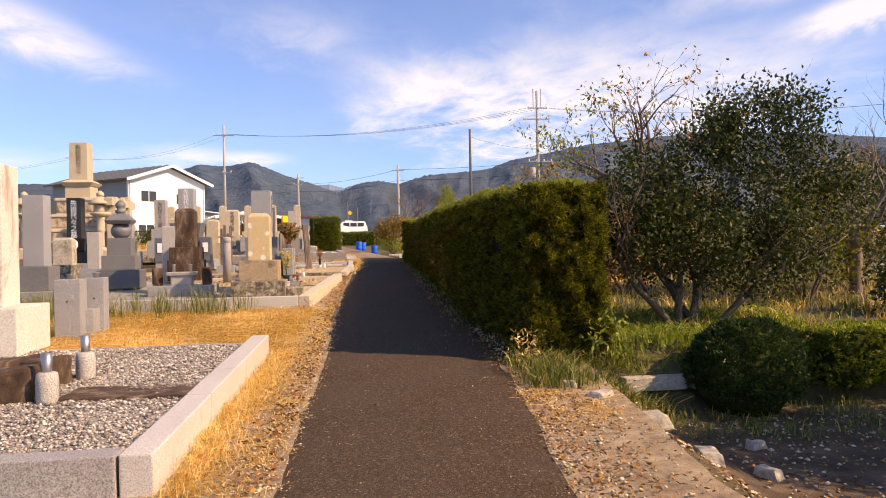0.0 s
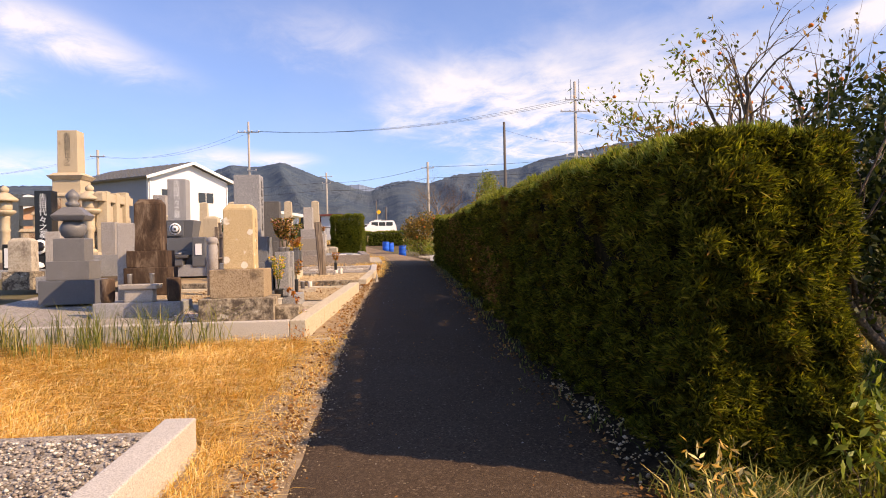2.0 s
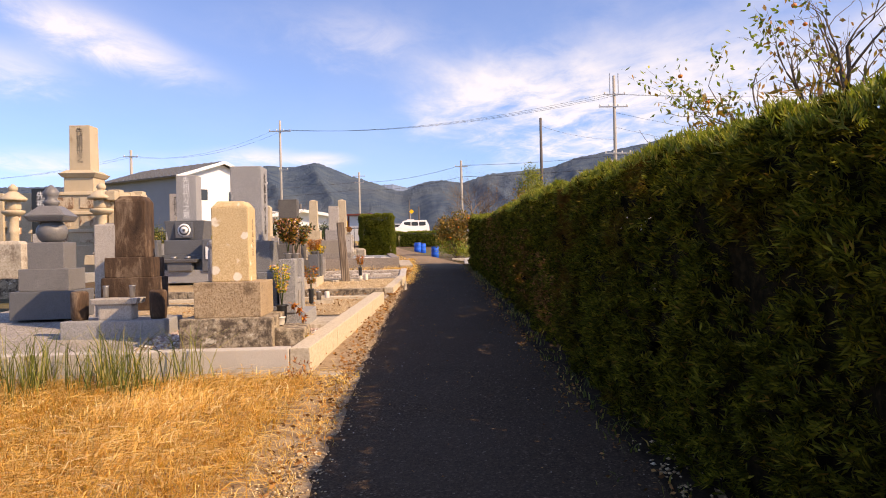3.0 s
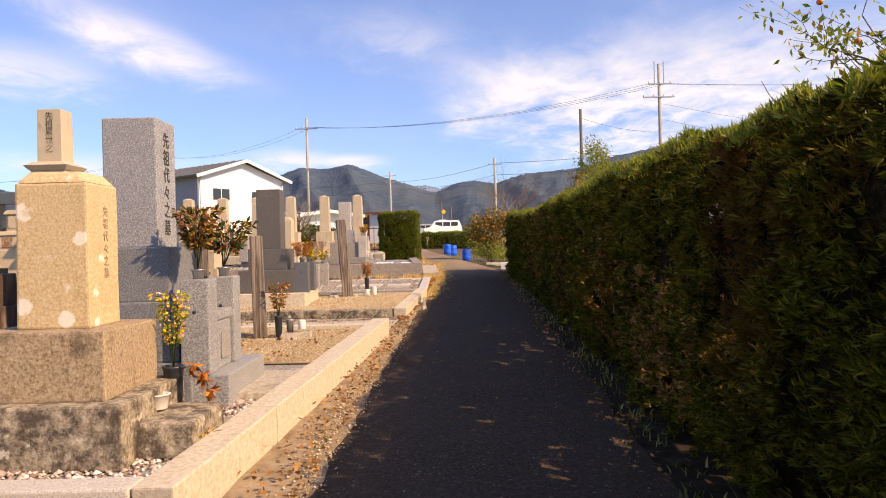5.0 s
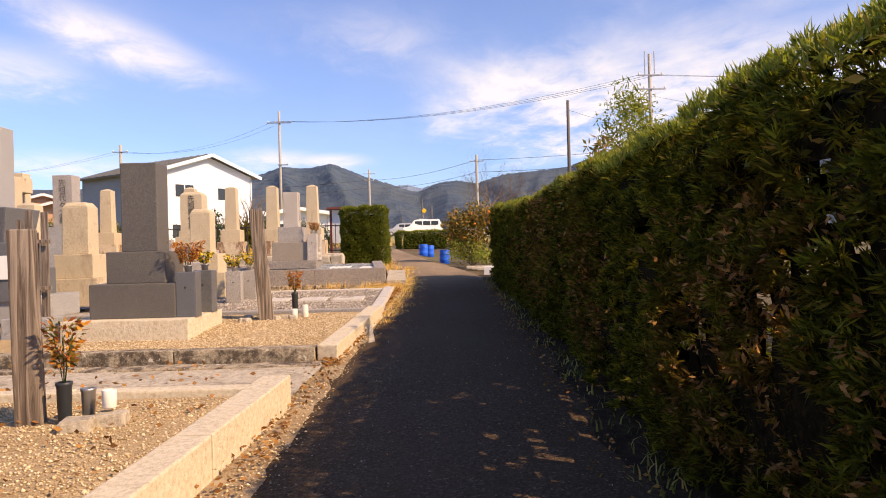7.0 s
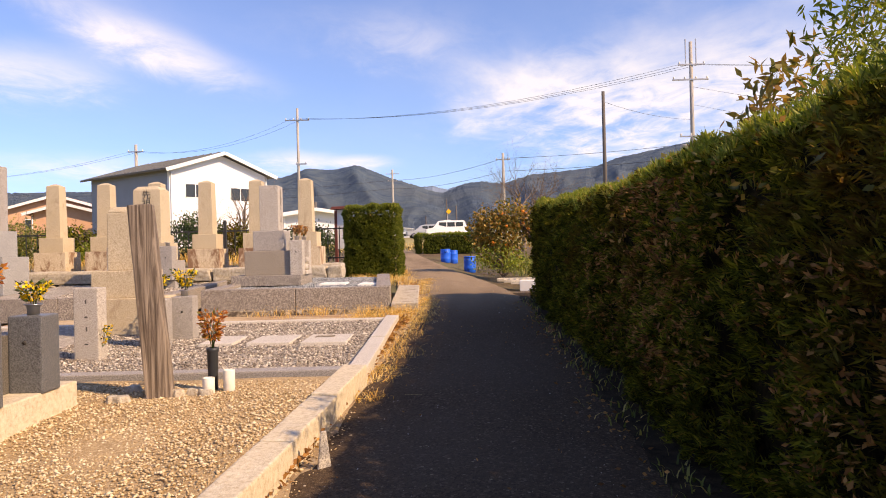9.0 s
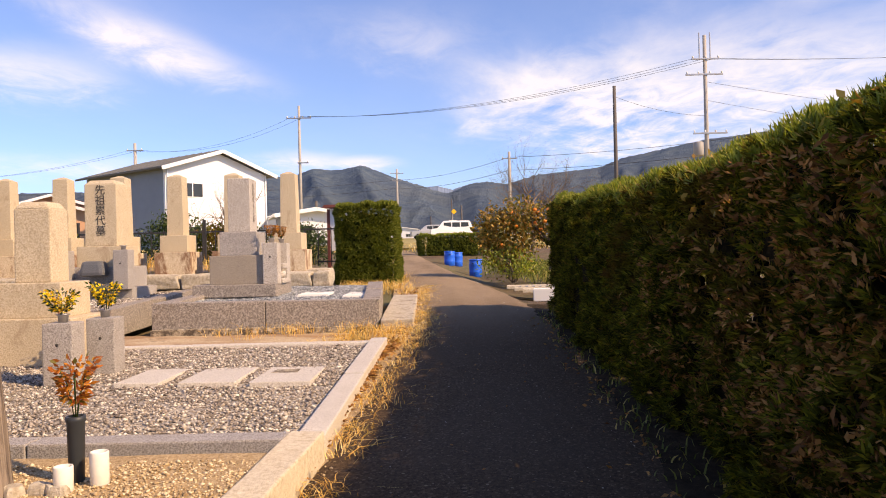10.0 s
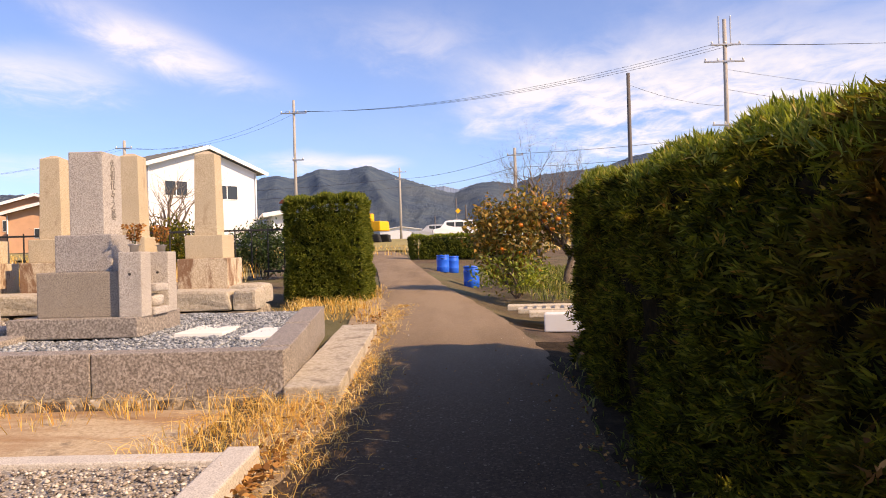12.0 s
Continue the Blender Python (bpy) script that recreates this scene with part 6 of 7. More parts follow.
tagged(leaves("leaf_litter", p, rng.normal(size=(1500, 3)) * (1, 1, 0.25), 0.032, 0.013, "leaf_brown"), "reddish dry leaves and needles on the lane's shoulder", "leaves", kind="stuff")
xy = np.array([(lane_left(q) - abs(rng.normal(0.05, 0.22)), q) for q in rng.uniform(1.5, 8.0, 1600)])
p = np.column_stack([xy, [gz(b) + 0.01 for a, b in xy]])
tagged(leaves("leaf_litter", p, rng.normal(size=(1600, 3)) * (1, 1, 0.25), 0.030, 0.010, "leaf_brown"), "reddish dry leaves along a kerb and the lane", "leaves", kind="stuff")
turf("dry_grass", clumps(6, 20, ((-1.9, 24.05), (0.35, 24.05), (0.35, 24.34), (-1.9, 24.34)), 0.07), -0.02, 0.13, 0.0025, "straw", "dry straw weeds at the foot of a granite wall", 0.6)
turf("green_grass", clumps(45, 14, ((2.1, 5.0), (4.4, 5.0), (4.6, 6.2), (2.3, 6.2)), 0.08), 0.0, 0.10, 0.006, "grass", "low weeds in a shady ditch", 0.6, ground_z)
y = rng.uniform(0.5, 9, 2600)
p = np.array([(lane_left(q) - abs(rng.normal(0, 0.2)), q) if i % 2 else (lane_right(q) + abs(rng.normal(0, 0.3)), q) for i, q in enumerate(y)])
p = np.column_stack([p, [gz(b) + 0.004 for a, b in p]])
tagged(stones("grit", p, 0.009, "peb_tan"), "loose grit on the lane's shoulder", "gravel", kind="stuff")


shrub_later = [(-0.55, 10.75, "rust", "small red weed growing by a kerb corner"), (-0.15, 10.3, "straw", "dry weed on the sandy verge")]
tb = thing("stone_tablet", 0.30, 18.35, gz(18.35), 25, "small broken pale stone leaning against a kerb", "stone")
part("body", block(0.07, 0.03, 0.20, 0, 0, -0.03, 0.35, 0.006), "white", tb)
for k in range(3):
    bl = thing("stone_block", -0.32 - 0.28 * k, 10.98 - 0.02 * k, gz(10.95) - 0.01, 12 * k, "broken flat stone at a kerb's foot", "stone", "broken kerb lumps")
    part("body", block(0.22, 0.14, 0.06, 0, 0, -0.02, 0.85, 0.015, 0.012, 2), "concrete", bl)

# ---- trees and shrubs ----
def limb_set(start, direction, length, radius, depth, spread, tips, out, seed):
    """Grows a limb with side limbs; collects tip points for leaves."""
    r = random.Random(seed)
    d = Vector(direction).normalized()
    pts, rad = [Vector(start)], [radius]
    segs = 5
    for i in range(segs):
        d = (d + Vector((r.gauss(0, 0.20), r.gauss(0, 0.20), r.gauss(0.03, 0.16)))).normalized()
        pts.append(pts[-1] + d * length / segs)
        rad.append(radius * (1 - 0.62 * (i + 1) / segs))
    out.append((pts, rad))
    if depth == 0:
        tips.extend(pts[2:])
        return
    for i in range(2, segs + 1):
        for _ in range(1 if i < segs else 2):
            nd = (d + Vector((r.gauss(0, spread), r.gauss(0, spread), r.gauss(0.1, spread * 0.8)))).normalized()
            limb_set(pts[i], nd, length * r.uniform(0.5, 0.75), rad[i] * 0.65, depth - 1, spread, tips, out, r.random())


def limbs(parent, out, material, trunk_name="trunk"):
    big = [o for o in out if o[1][0] > 0.02]
    small = [o for o in out if o[1][0] <= 0.02]
    for group, nm, n in ((big, trunk_name, 8), (small, "twig_mass", 4)):
        if not group:
            continue
        v, f = [], []
        for pts, rad in group:
            bm = tube(pts, rad, n)
            bm.verts.index_update()
            base = len(v)
            v += [tuple(q.co) for q in bm.verts]
            f += [[base + q.index for q in fc.verts] for fc in bm.faces if len(fc.verts) == 4]
            bm.free()
        tagged(raw(nm, v, f, material, parent), kind="stuff" if nm == "twig_mass" else "")


def around(tips, per, sd):
    t = np.array([tuple(p) for p in tips])
    return np.repeat(t, per, axis=0) + rng.normal(size=(len(t) * per, 3)) * sd


def persimmon():
    bx, by = 6.5, 14.9
    tree = thing("persimmon_tree", bx, by, ground_z(bx, by), 0, "nearly bare persimmon tree with orange fruit and a few dry leaves", "tree")
    tips, out = [], []
    out.append(([Vector((0, 0, -0.1)), Vector((0.05, 0, 0.6)), Vector((-0.05, 0.05, 1.2)), Vector((-0.1, 0, 1.7))], [0.13, 0.11, 0.10, 0.085]))
    for i, dr in enumerate(((-0.9, -0.3, 0.75), (-0.5, 0.4, 0.9), (0.3, -0.5, 0.9), (0.9, 0.2, 0.8), (-0.9, 0.5, 0.42), (0.2, 0.7, 0.8), (0.8, -0.6, 0.55), (-0.3, -0.7, 0.95), (0.6, 0.4, 1.1))):
        limb_set((-0.1, 0, 1.45 + 0.06 * i), dr, 1.62, 0.06, 2, 0.55, tips, out, 40 + i)
    limb_set((-0.9, 0.3, 1.95), (-0.9, 0.75, 0.05), 1.3, 0.035, 1, 0.35, [], out, 91)
    limbs(tree, out, "bark")
    tips = tips[::1]
    p = around(tips, 1, 0.05)
    d = rng.normal(size=(len(p), 3)) * 0.5 + [0, 0, -0.7]
    keep = rng.uniform(size=len(p)) < 0.75
    leaves("leaf", p[keep], d[keep], 0.10, 0.05, "leaf_autumn", tree)
    low = np.array([tuple(q) for q in tips if q.x < -1.1])
    pp = np.repeat(low, 3, axis=0) + rng.normal(size=(len(low) * 3, 3)) * 0.09
    leaves("leaf", pp, rng.normal(size=(len(pp), 3)) * 0.6 + [0, 0, -0.2], 0.095, 0.042, "leaf_lime", tree)
    for i, q in enumerate(random.Random(4).sample(tips, 26)):
        part("fruit", lathe([(0.004, 0.0), (0.026, 0.006), (0.037, 0.025), (0.034, 0.045), (0.018, 0.056), (0.004, 0.058)], 12, q.x, q.y, q.z - 0.07), "fruit", tree)


persimmon()


def camellia():
    bx, by = 3.58, 7.45
    tree = thing("camellia_tree", bx, by, ground_z(bx, by), 0, "dense dark evergreen tree with glossy leaves and several stems", "tree")
    tips, out = [], []
    for i, dr in enumerate(((-0.35, -0.2, 1), (0.3, -0.1, 1), (0.75, 0.1, 0.9), (0.1, 0.4, 1), (1.0, -0.2, 0.8))):
        limb_set((0.08 * i - 0.1, 0.05 * (i % 2), -0.08), dr, 1.15, 0.05, 2, 0.40, tips, out, 10 + i)
    limbs(tree, out, "bark")
    c = []
    for x, yy, z, r, n in ((-0.40, 0.1, 1.40, 0.48, 50), (0.10, 0.0, 1.05, 0.45, 36), (0.30, 0.2, 1.65, 0.50, 50), (0.85, 0.0, 1.25, 0.50, 50), (1.00, 0.2, 2.05, 0.50, 60), (1.45, 0.1, 2.25, 0.36, 36), (0.60, 0.2, 2.10, 0.32, 26), (1.70, 0.1, 1.70, 0.34, 24), (1.35, 0.0, 0.90, 0.42, 30), (-0.65, 0.1, 1.0, 0.28, 18), (1.95, 0.1, 1.35, 0.28, 14), (-0.40, -0.1, 0.98, 0.42, 46), (0.25, -0.15, 0.85, 0.40, 40), (0.75, -0.1, 0.75, 0.40, 34)):
        d = unit(rng.normal(size=(n, 3)))
        c.append(np.array([x, yy, z]) + d * (r * rng.uniform(0.45, 1.0, n) ** 0.6)[:, None])
    c = np.concatenate(c)
    p = np.repeat(c, 48, axis=0) + rng.normal(size=(len(c) * 48, 3)) * 0.10
    leaves("crown", p, rng.normal(size=(len(p), 3)) + [0, 0, 0.15], 0.055, 0.028, "camellia", tree, "glossy dark leaves")


camellia()


def shrub(name, x, y, z, blobs, per, leaf, width, material, label, stems=4, h=0.8, sd=0.07, seed=1, category="bush", thick=0.022):
    s = thing(name, x, y, z, 0, label, category)
    tips, out = [], []
    for i in range(stems):
        a = 6.28 * i / stems
        limb_set((0.03 * math.cos(a), 0.03 * math.sin(a), -0.05), (0.5 * math.cos(a), 0.5 * math.sin(a), 1), h, thick, 1, 0.4, tips, out, seed * 10 + i)
    limbs(s, out, "bark", "stem")
    c = []
    for bx, by, bz, r, n in blobs:
        d = unit(rng.normal(size=(n, 3)))
        c.append(np.array([bx, by, bz]) + d * (r * rng.uniform(0.55, 1.0, n) ** 0.6)[:, None])
    c = np.concatenate(c)
    c = c[c[:, 2] > 0.02]
    p = np.repeat(c, per, axis=0) + rng.normal(size=(len(c) * per, 3)) * sd
    leaves("foliage", p, rng.normal(size=(len(p), 3)) + [0, 0, 0.3], leaf, width, material, s)
    return s


def clipped(name, x, y, z, sx, sy, h, rnd, material, top, label, n=1600, per=10, leaf=0.05, width=0.010):
    """A clipped block or dome of leaves over a dark core."""
    s = thing(name, x, y, z, 0, label, "hedge")
    if rnd:
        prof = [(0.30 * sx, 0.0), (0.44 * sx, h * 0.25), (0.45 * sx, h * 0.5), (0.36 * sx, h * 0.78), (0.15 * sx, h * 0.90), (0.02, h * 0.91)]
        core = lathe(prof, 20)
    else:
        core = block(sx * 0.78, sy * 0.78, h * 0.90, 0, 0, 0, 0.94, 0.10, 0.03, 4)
    part("core", core, "bush_in", s, "solid core, dark for the shade between leaves")
    if rnd:
        d = unit(rng.normal(size=(n, 3)))
        d[:, 2] = np.abs(d[:, 2]) * 1.3 - 0.35
        d = unit(d)
        p = d * [sx / 2, sy / 2, h * 0.60] + [0, 0, h * 0.42]
        nr = d
    else:
        f = rng.integers(0, 6, n)
        u, w = rng.uniform(-0.5, 0.5, n), rng.uniform(0, 1, n)
        p, nr = np.zeros((n, 3)), np.zeros((n, 3))
        for k, (ax, sg) in enumerate(((0, 1), (0, -1), (1, 1), (1, -1), (2, 1), (2, 1))):
            m = f == k
            if ax == 0:
                p[m] = np.stack([np.full(m.sum(), sg * sx / 2), u[m] * sy, w[m] * h], axis=1)
            elif ax == 1:
                p[m] = np.stack([u[m] * sx, np.full(m.sum(), sg * sy / 2), w[m] * h], axis=1)
            else:
                p[m] = np.stack([u[m] * sx, (w[m] - 0.5) * sy, np.full(m.sum(), h)], axis=1)
            nr[m, ax] = sg
        r = np.maximum(0, np.hypot(p[:, 0] / sx, p[:, 1] / sy) - 0.5)[:, None] * [sx, sy, 0] * 0.35
        p = p - np.sign(p) * r
    p = p + nr * lumps(p + [x, y, 0], 0.11, 2.6)[:, None]
    # Upward leaves take the top material; bush_top has sunlight in its colour.
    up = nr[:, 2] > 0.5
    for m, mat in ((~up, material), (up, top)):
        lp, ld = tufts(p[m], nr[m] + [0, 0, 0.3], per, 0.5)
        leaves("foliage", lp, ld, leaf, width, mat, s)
    return s


clipped("clipped_bush", -0.68, 30.9, gz(30.9) - 0.02, 1.12, 1.12, 1.46, False, "bush", "bush_top", "square clipped evergreen bush at the lane's bend", 6500, 13, 0.070, 0.015)
clipped("round_bush", 3.45, 6.02, ground_z(3.4, 6.0) - 0.02, 0.92, 0.90, 0.80, True, "boxwood", "boxwood", "round clipped dark green bush beside the ditch", 1900, 10, 0.035, 0.014)
clipped("low_hedge", 4.75, 6.15, ground_z(4.7, 6.3) - 0.02, 1.25, 0.6, 0.50, False, "bush", "leaf_lime", "low clipped hedge with yellow-green top", 2000, 10, 0.035, 0.014)
clipped("low_hedge", 0.95, 43.5, gz(43.5) - 0.03, 2.4, 0.9, 0.72, False, "bush", "leaf_lime", "low green hedge at the end of the lane", 2200, 10, 0.07, 0.025)
shrub("shrub", 2.58, 17.8, ground_z(2.58, 17.8), [(-0.05, 0, 1.74, 0.22, 46), (0.0, 0.2, 1.60, 0.24, 40), (0.0, -0.15, 1.50, 0.22, 30), (-0.02, 0.05, 1.95, 0.13, 14)], 22, 0.052, 0.013, "hedge_top", "tall leafy shrub rising above the hedge", 2, 0.55, 0.05, 5)
shrub("shrub", 2.62, 18.5, ground_z(2.6, 18.5), [(0.0, 0.1, 1.55, 0.26, 30), (0.05, 0.4, 1.45, 0.26, 26)], 12, 0.075, 0.026, "leaf_autumn", "shrub with turning leaves behind the hedge", 2, 0.55, 0.07, 3)
shrub("shrub", 2.65, 9.0, ground_z(2.7, 9), [(0.0, 0, 1.70, 0.16, 12), (0.1, 0.6, 1.72, 0.2, 16), (0, 1.5, 1.75, 0.2, 14)], 8, 0.08, 0.02, "leaf_autumn", "straggly shrub with orange leaves behind the hedge", 5, 0.8, 0.06, 6)
shrub("weed", 2.30, 6.28, ground_z(2.3, 6.3), [(0.0, 0, 0.35, 0.16, 16), (0.08, 0, 0.55, 0.10, 8)], 7, 0.07, 0.022, "leaf_lime", "yellowing weed stalks at the hedge's foot", 4, 0.35, 0.05, 8, "weed", 0.005)
shrub("weed", 1.50, 5.95, ground_z(1.5, 5.9), [(0.0, 0, 0.25, 0.14, 14)], 7, 0.05, 0.012, "straw", "dry weed with seed heads beside asphalt", 5, 0.28, 0.04, 9, "weed", 0.004)
for i, (x, y, mat, lab) in enumerate(shrub_later):
    shrub("weed", x, y, gz(y) - 0.01, [(0, 0, 0.12, 0.09, 12)], 7, 0.04, 0.010, mat, lab, 4, 0.14, 0.03, 70 + i, "weed", 0.003)
for i, (x, y, h, mat) in enumerate(((6.2, 9.2, 1.6, "hedge"), (7.9, 10.5, 1.9, "camellia"), (9.5, 12.5, 2.2, "leaf_autumn"), (6.6, 7.6, 0.8, "boxwood"), (8.6, 8.4, 1.0, "leaf_lime"), (5.6, 10.8, 1.5, "leaf_autumn"), (11.5, 14, 2.4, "camellia"), (7.0, 17, 2.3, "hedge"), (4.2, 10.6, 1.2, "leaf_brown"))):
    shrub("shrub", x, y, ground_z(x, y), [(0, 0, h * 0.6, h * 0.42, 90), (0.4 * h, 0.1, h * 0.5, h * 0.35, 60), (-0.3 * h, 0, h * 0.45, h * 0.33, 56), (0.1, 0.2, h * 0.85, h * 0.25, 40)], 14, 0.075, 0.032, mat, "garden shrub in an overgrown plot", 5, h * 0.8, 0.10, 20 + i)


def bare_tree(x, y, z, h, label, seed, mat="twig", depth=2):
    t = thing("bare_tree", x, y, z, 0, label, "tree")
    tips, out = [], []
    out.append(([Vector((0, 0, -0.1)), Vector((0.02, 0, h * 0.15)), Vector((0, 0.03, h * 0.3))], [0.09, 0.08, 0.07]))
    for i in range(6):
        a = i * 1.05 + seed
        limb_set((0, 0, h * (0.18 + 0.03 * i)), (0.75 * math.cos(a), 0.75 * math.sin(a), 0.95), h * 0.36, 0.045, depth, 0.42, tips, out, seed * 7 + i)
    limbs(t, out, mat)


# Two trees out of view, added to cast the shade over the ditch.
shrub("garden_tree", 6.0, 3.7, ground_z(6.0, 3.7), [(0, 0, 1.5, 0.75, 120), (0.5, 0.2, 1.9, 0.6, 80), (-0.4, 0.3, 1.1, 0.6, 70), (-0.2, -0.5, 1.6, 0.6, 70), (0.2, 0, 2.3, 0.4, 40), (-0.9, 0.6, 0.7, 0.45, 50), (-0.6, -0.1, 2.0, 0.6, 80), (-0.7, 0.6, 1.5, 0.55, 70), (0.0, -0.6, 2.6, 0.5, 60), (-0.3, 0.9, 1.3, 0.5, 60), (0.3, -0.9, 2.1, 0.6, 60)], 40, 0.075, 0.035, "camellia", "broad evergreen garden tree shading the ditch", 5, 1.2, 0.12, 33, "tree", 0.04)
shrub("garden_tree", 5.9, 1.1, ground_z(5.9, 1.1), [(0, 0, 1.9, 0.8, 110), (0.5, 0.2, 2.5, 0.7, 80), (-0.5, 0.3, 1.4, 0.7, 80), (-0.3, -0.5, 2.3, 0.7, 80), (-0.8, 0.3, 2.2, 0.6, 70)], 36, 0.075, 0.035, "camellia", "unseen evergreen tree added to deepen shade over the ditch", 5, 1.3, 0.12, 34, "tree", 0.04)
bare_tree(3.95, 44.0, gz(44) - 0.1, 4.6, "bare grey tree with fine upright branches", 3, "twig", 3)
bare_tree(5.4, 46.5, gz(46.5) - 0.1, 3.6, "bare reddish tree beside fields", 5, "bark")
bare_tree(-4.4, 34.0, gz(34), 2.6, "small bare tree before a white house", 8)
bare_tree(7.4, 9.8, ground_z(7.4, 9.8), 3.6, "bare garden tree with pale branches", 11)


def orange_tree():
    x, y = 2.62, 31.6
    t = thing("persimmon_tree", x, y, gz(y) - 0.05, 0, "low spreading persimmon tree with orange fruit and rusty leaves", "tree")
    tips, out = [], []
    out.append(([Vector((0.30, 0, -0.05)), Vector((0.36, 0, 0.3)), Vector((0.42, 0, 0.55)), Vector((0.25, 0, 0.8))], [0.075, 0.07, 0.065, 0.05]))
    for i, dr in enumerate(((-0.9, 0, 0.6), (-0.5, -0.3, 0.9), (0.5, 0.2, 0.9), (-0.9, 0.3, 0.3), (0.2, -0.4, 0.8))):
        limb_set((0.28, 0, 0.72), dr, 0.75, 0.035, 1, 0.5, tips, out, 60 + i)
    limbs(t, out, "bark")
    c = []
    for bx, by, bz, r, n in ((-0.80, 0, 1.10, 0.42, 100), (-0.25, 0, 1.25, 0.42, 100), (0.35, 0, 1.15, 0.40, 90), (-0.9, 0, 0.8, 0.30, 60), (-0.35, -0.1, 0.8, 0.42, 90), (-0.6, 0, 0.45, 0.3, 60)):
        d = unit(rng.normal(size=(n, 3)))
        c.append(np.array([bx, by, bz]) + d * (r * rng.uniform(0.4, 1, n))[:, None])
    c = np.concatenate(c)
    p = np.repeat(c, 10, axis=0) + rng.normal(size=(len(c) * 10, 3)) * 0.07
    leaves("crown", p, rng.normal(size=(len(p), 3)) + [0, 0, -0.4], 0.085, 0.045, "leaf_autumn", t, "rusty drooping leaves")
    for i, q in enumerate(c[rng.choice(len(c), 24, replace=False)]):
        part("fruit", lathe([(0.004, 0), (0.03, 0.008), (0.042, 0.03), (0.036, 0.055), (0.004, 0.065)], 10, q[0], q[1] - 0.08, q[2]), "fruit", t)


orange_tree()
shrub("shrub", 2.15, 31.3, gz(31.3) - 0.05, [(0, 0, 0.35, 0.34, 40), (-0.35, 0.1, 0.3, 0.3, 30), (0.3, 0, 0.25, 0.25, 24)], 12, 0.07, 0.03, "leaf_lime", "yellow-green shrub under a persimmon tree", 5, 0.5, 0.07, 14)
shrub("shrub", 2.3, 43.8, gz(43.8) - 0.05, [(0, 0, 0.5, 0.4, 40), (0.4, 0.1, 0.4, 0.35, 30)], 12, 0.08, 0.03, "leaf_autumn", "yellowing shrub beside a low hedge", 5, 0.6, 0.08, 15)
for i, (x, y, h, mat) in enumerate(((-5.3, 33.5, 1.5, "boxwood"), (-4.0, 33.2, 1.3, "hedge"), (-7.4, 31.5, 1.2, "hedge"), (-9.5, 33, 1.4, "grass"), (-6.5, 31.0, 0.9, "leaf_lime"), (-3.0, 36, 1.2, "boxwood"))):
    shrub("shrub", x, y, gz(y), [(0, 0, h * 0.55, h * 0.45, 150), (0.35 * h, 0, h * 0.45, h * 0.38, 90), (-0.3 * h, 0, h * 0.5, h * 0.36, 90)], 16, 0.08, 0.034, mat, "green garden shrub behind the graves", 5, h * 0.8, 0.09, 40 + i)


g = thing("marker_stone", -2.96, 13.3, gz(13.3) + 0.10, 0, "blank upright white stone slab between graves", "marker stone")
part("slab", block(0.26, 0.10, 1.18, 0, 0, -0.02, 0.97, 0.015), "white", g)

# ---- ditch edge, planks, drums ----
c = thing("concrete_curb", 2.85, 6.20, ground_z(2.8, 6.2) - 0.02, 0, "old concrete curb at the edge of a sunken ditch", "curb")
part("beam", block(0.85, 0.14, 0.12, 0, 0, 0.16, 1, 0.012, 0.004, 3), "concrete", c)
part("end_post", block(0.13, 0.15, 0.26, -0.36, -0.01, -0.05, 1, 0.012, 0.004, 2), "concrete", c)
for i, (x, y, s) in enumerate(((2.02, 4.75, 0.32), (1.85, 5.15, 0.22), (2.3, 4.45, 0.28), (2.65, 4.35, 0.2), (1.7, 5.5, 0.18), (2.9, 4.9, 0.16))):
    rk = thing("rock", x, y, ground_z(x, y), 40 * i, "flat broken concrete lump on a crumbling shoulder", "stone", "broken kerb lumps")
    part("body", block(s, s * 0.55, 0.10, 0, 0, -0.04, 0.8, 0.02, 0.025, 3), "concrete", rk)
for k, (y, x0, ln, mat) in enumerate(((28.5, 2.05, 1.6, "concrete"), (28.85, 1.95, 1.7, "peach"), (29.2, 1.85, 1.7, "concrete"))):
    s = thing("ditch_cover", x0 + ln / 2, y, gz(y) - 0.02, -6, "worn concrete and grating cover over a ditch", "ditch cover", "covers over the ditch")
    part("slab", block(ln, 0.30, 0.06, 0, 0, -0.02, 1, 0.008), "kerb_c", s)
    if k == 1:
        for i in range(14):
            part("bar", block(0.03, 0.26, 0.015, -ln / 2 + 0.1 + i * 0.11, 0, 0.041, 1, 0.002), "metal", s)
b = thing("concrete_block", 2.45, 27.75, gz(27.75) - 0.10, -10, "white painted concrete block by a ditch", "block")
part("body", block(0.62, 0.25, 0.19, 0, 0, 0, 1, 0.012), "signwhite", b)


def drum(x, y, rz):
    d = thing("plastic_drum", x, y, ground_z(x, y) - 0.01, rz, "blue plastic drum with black clamp handles on grass", "drum", "blue drums")
    part("body", lathe([(0.135, 0.0), (0.152, 0.015), (0.156, 0.12), (0.162, 0.135), (0.156, 0.15), (0.160, 0.30), (0.165, 0.315), (0.160, 0.33), (0.152, 0.39), (0.149, 0.41)], 28), "blue", d)
    part("rim", lathe([(0.150, 0.405), (0.160, 0.41), (0.160, 0.438), (0.145, 0.442), (0.138, 0.42)], 28), "blue", d)
    for a in (0.6, 2.6):
        part("handle", tube([(0.158 * math.cos(a - 0.3), 0.158 * math.sin(a - 0.3), 0.36), (0.178 * math.cos(a), 0.178 * math.sin(a), 0.34), (0.158 * math.cos(a + 0.3), 0.158 * math.sin(a + 0.3), 0.36)], (0.010, 0.010, 0.010), 6), "plasticdk", d, "black handle")


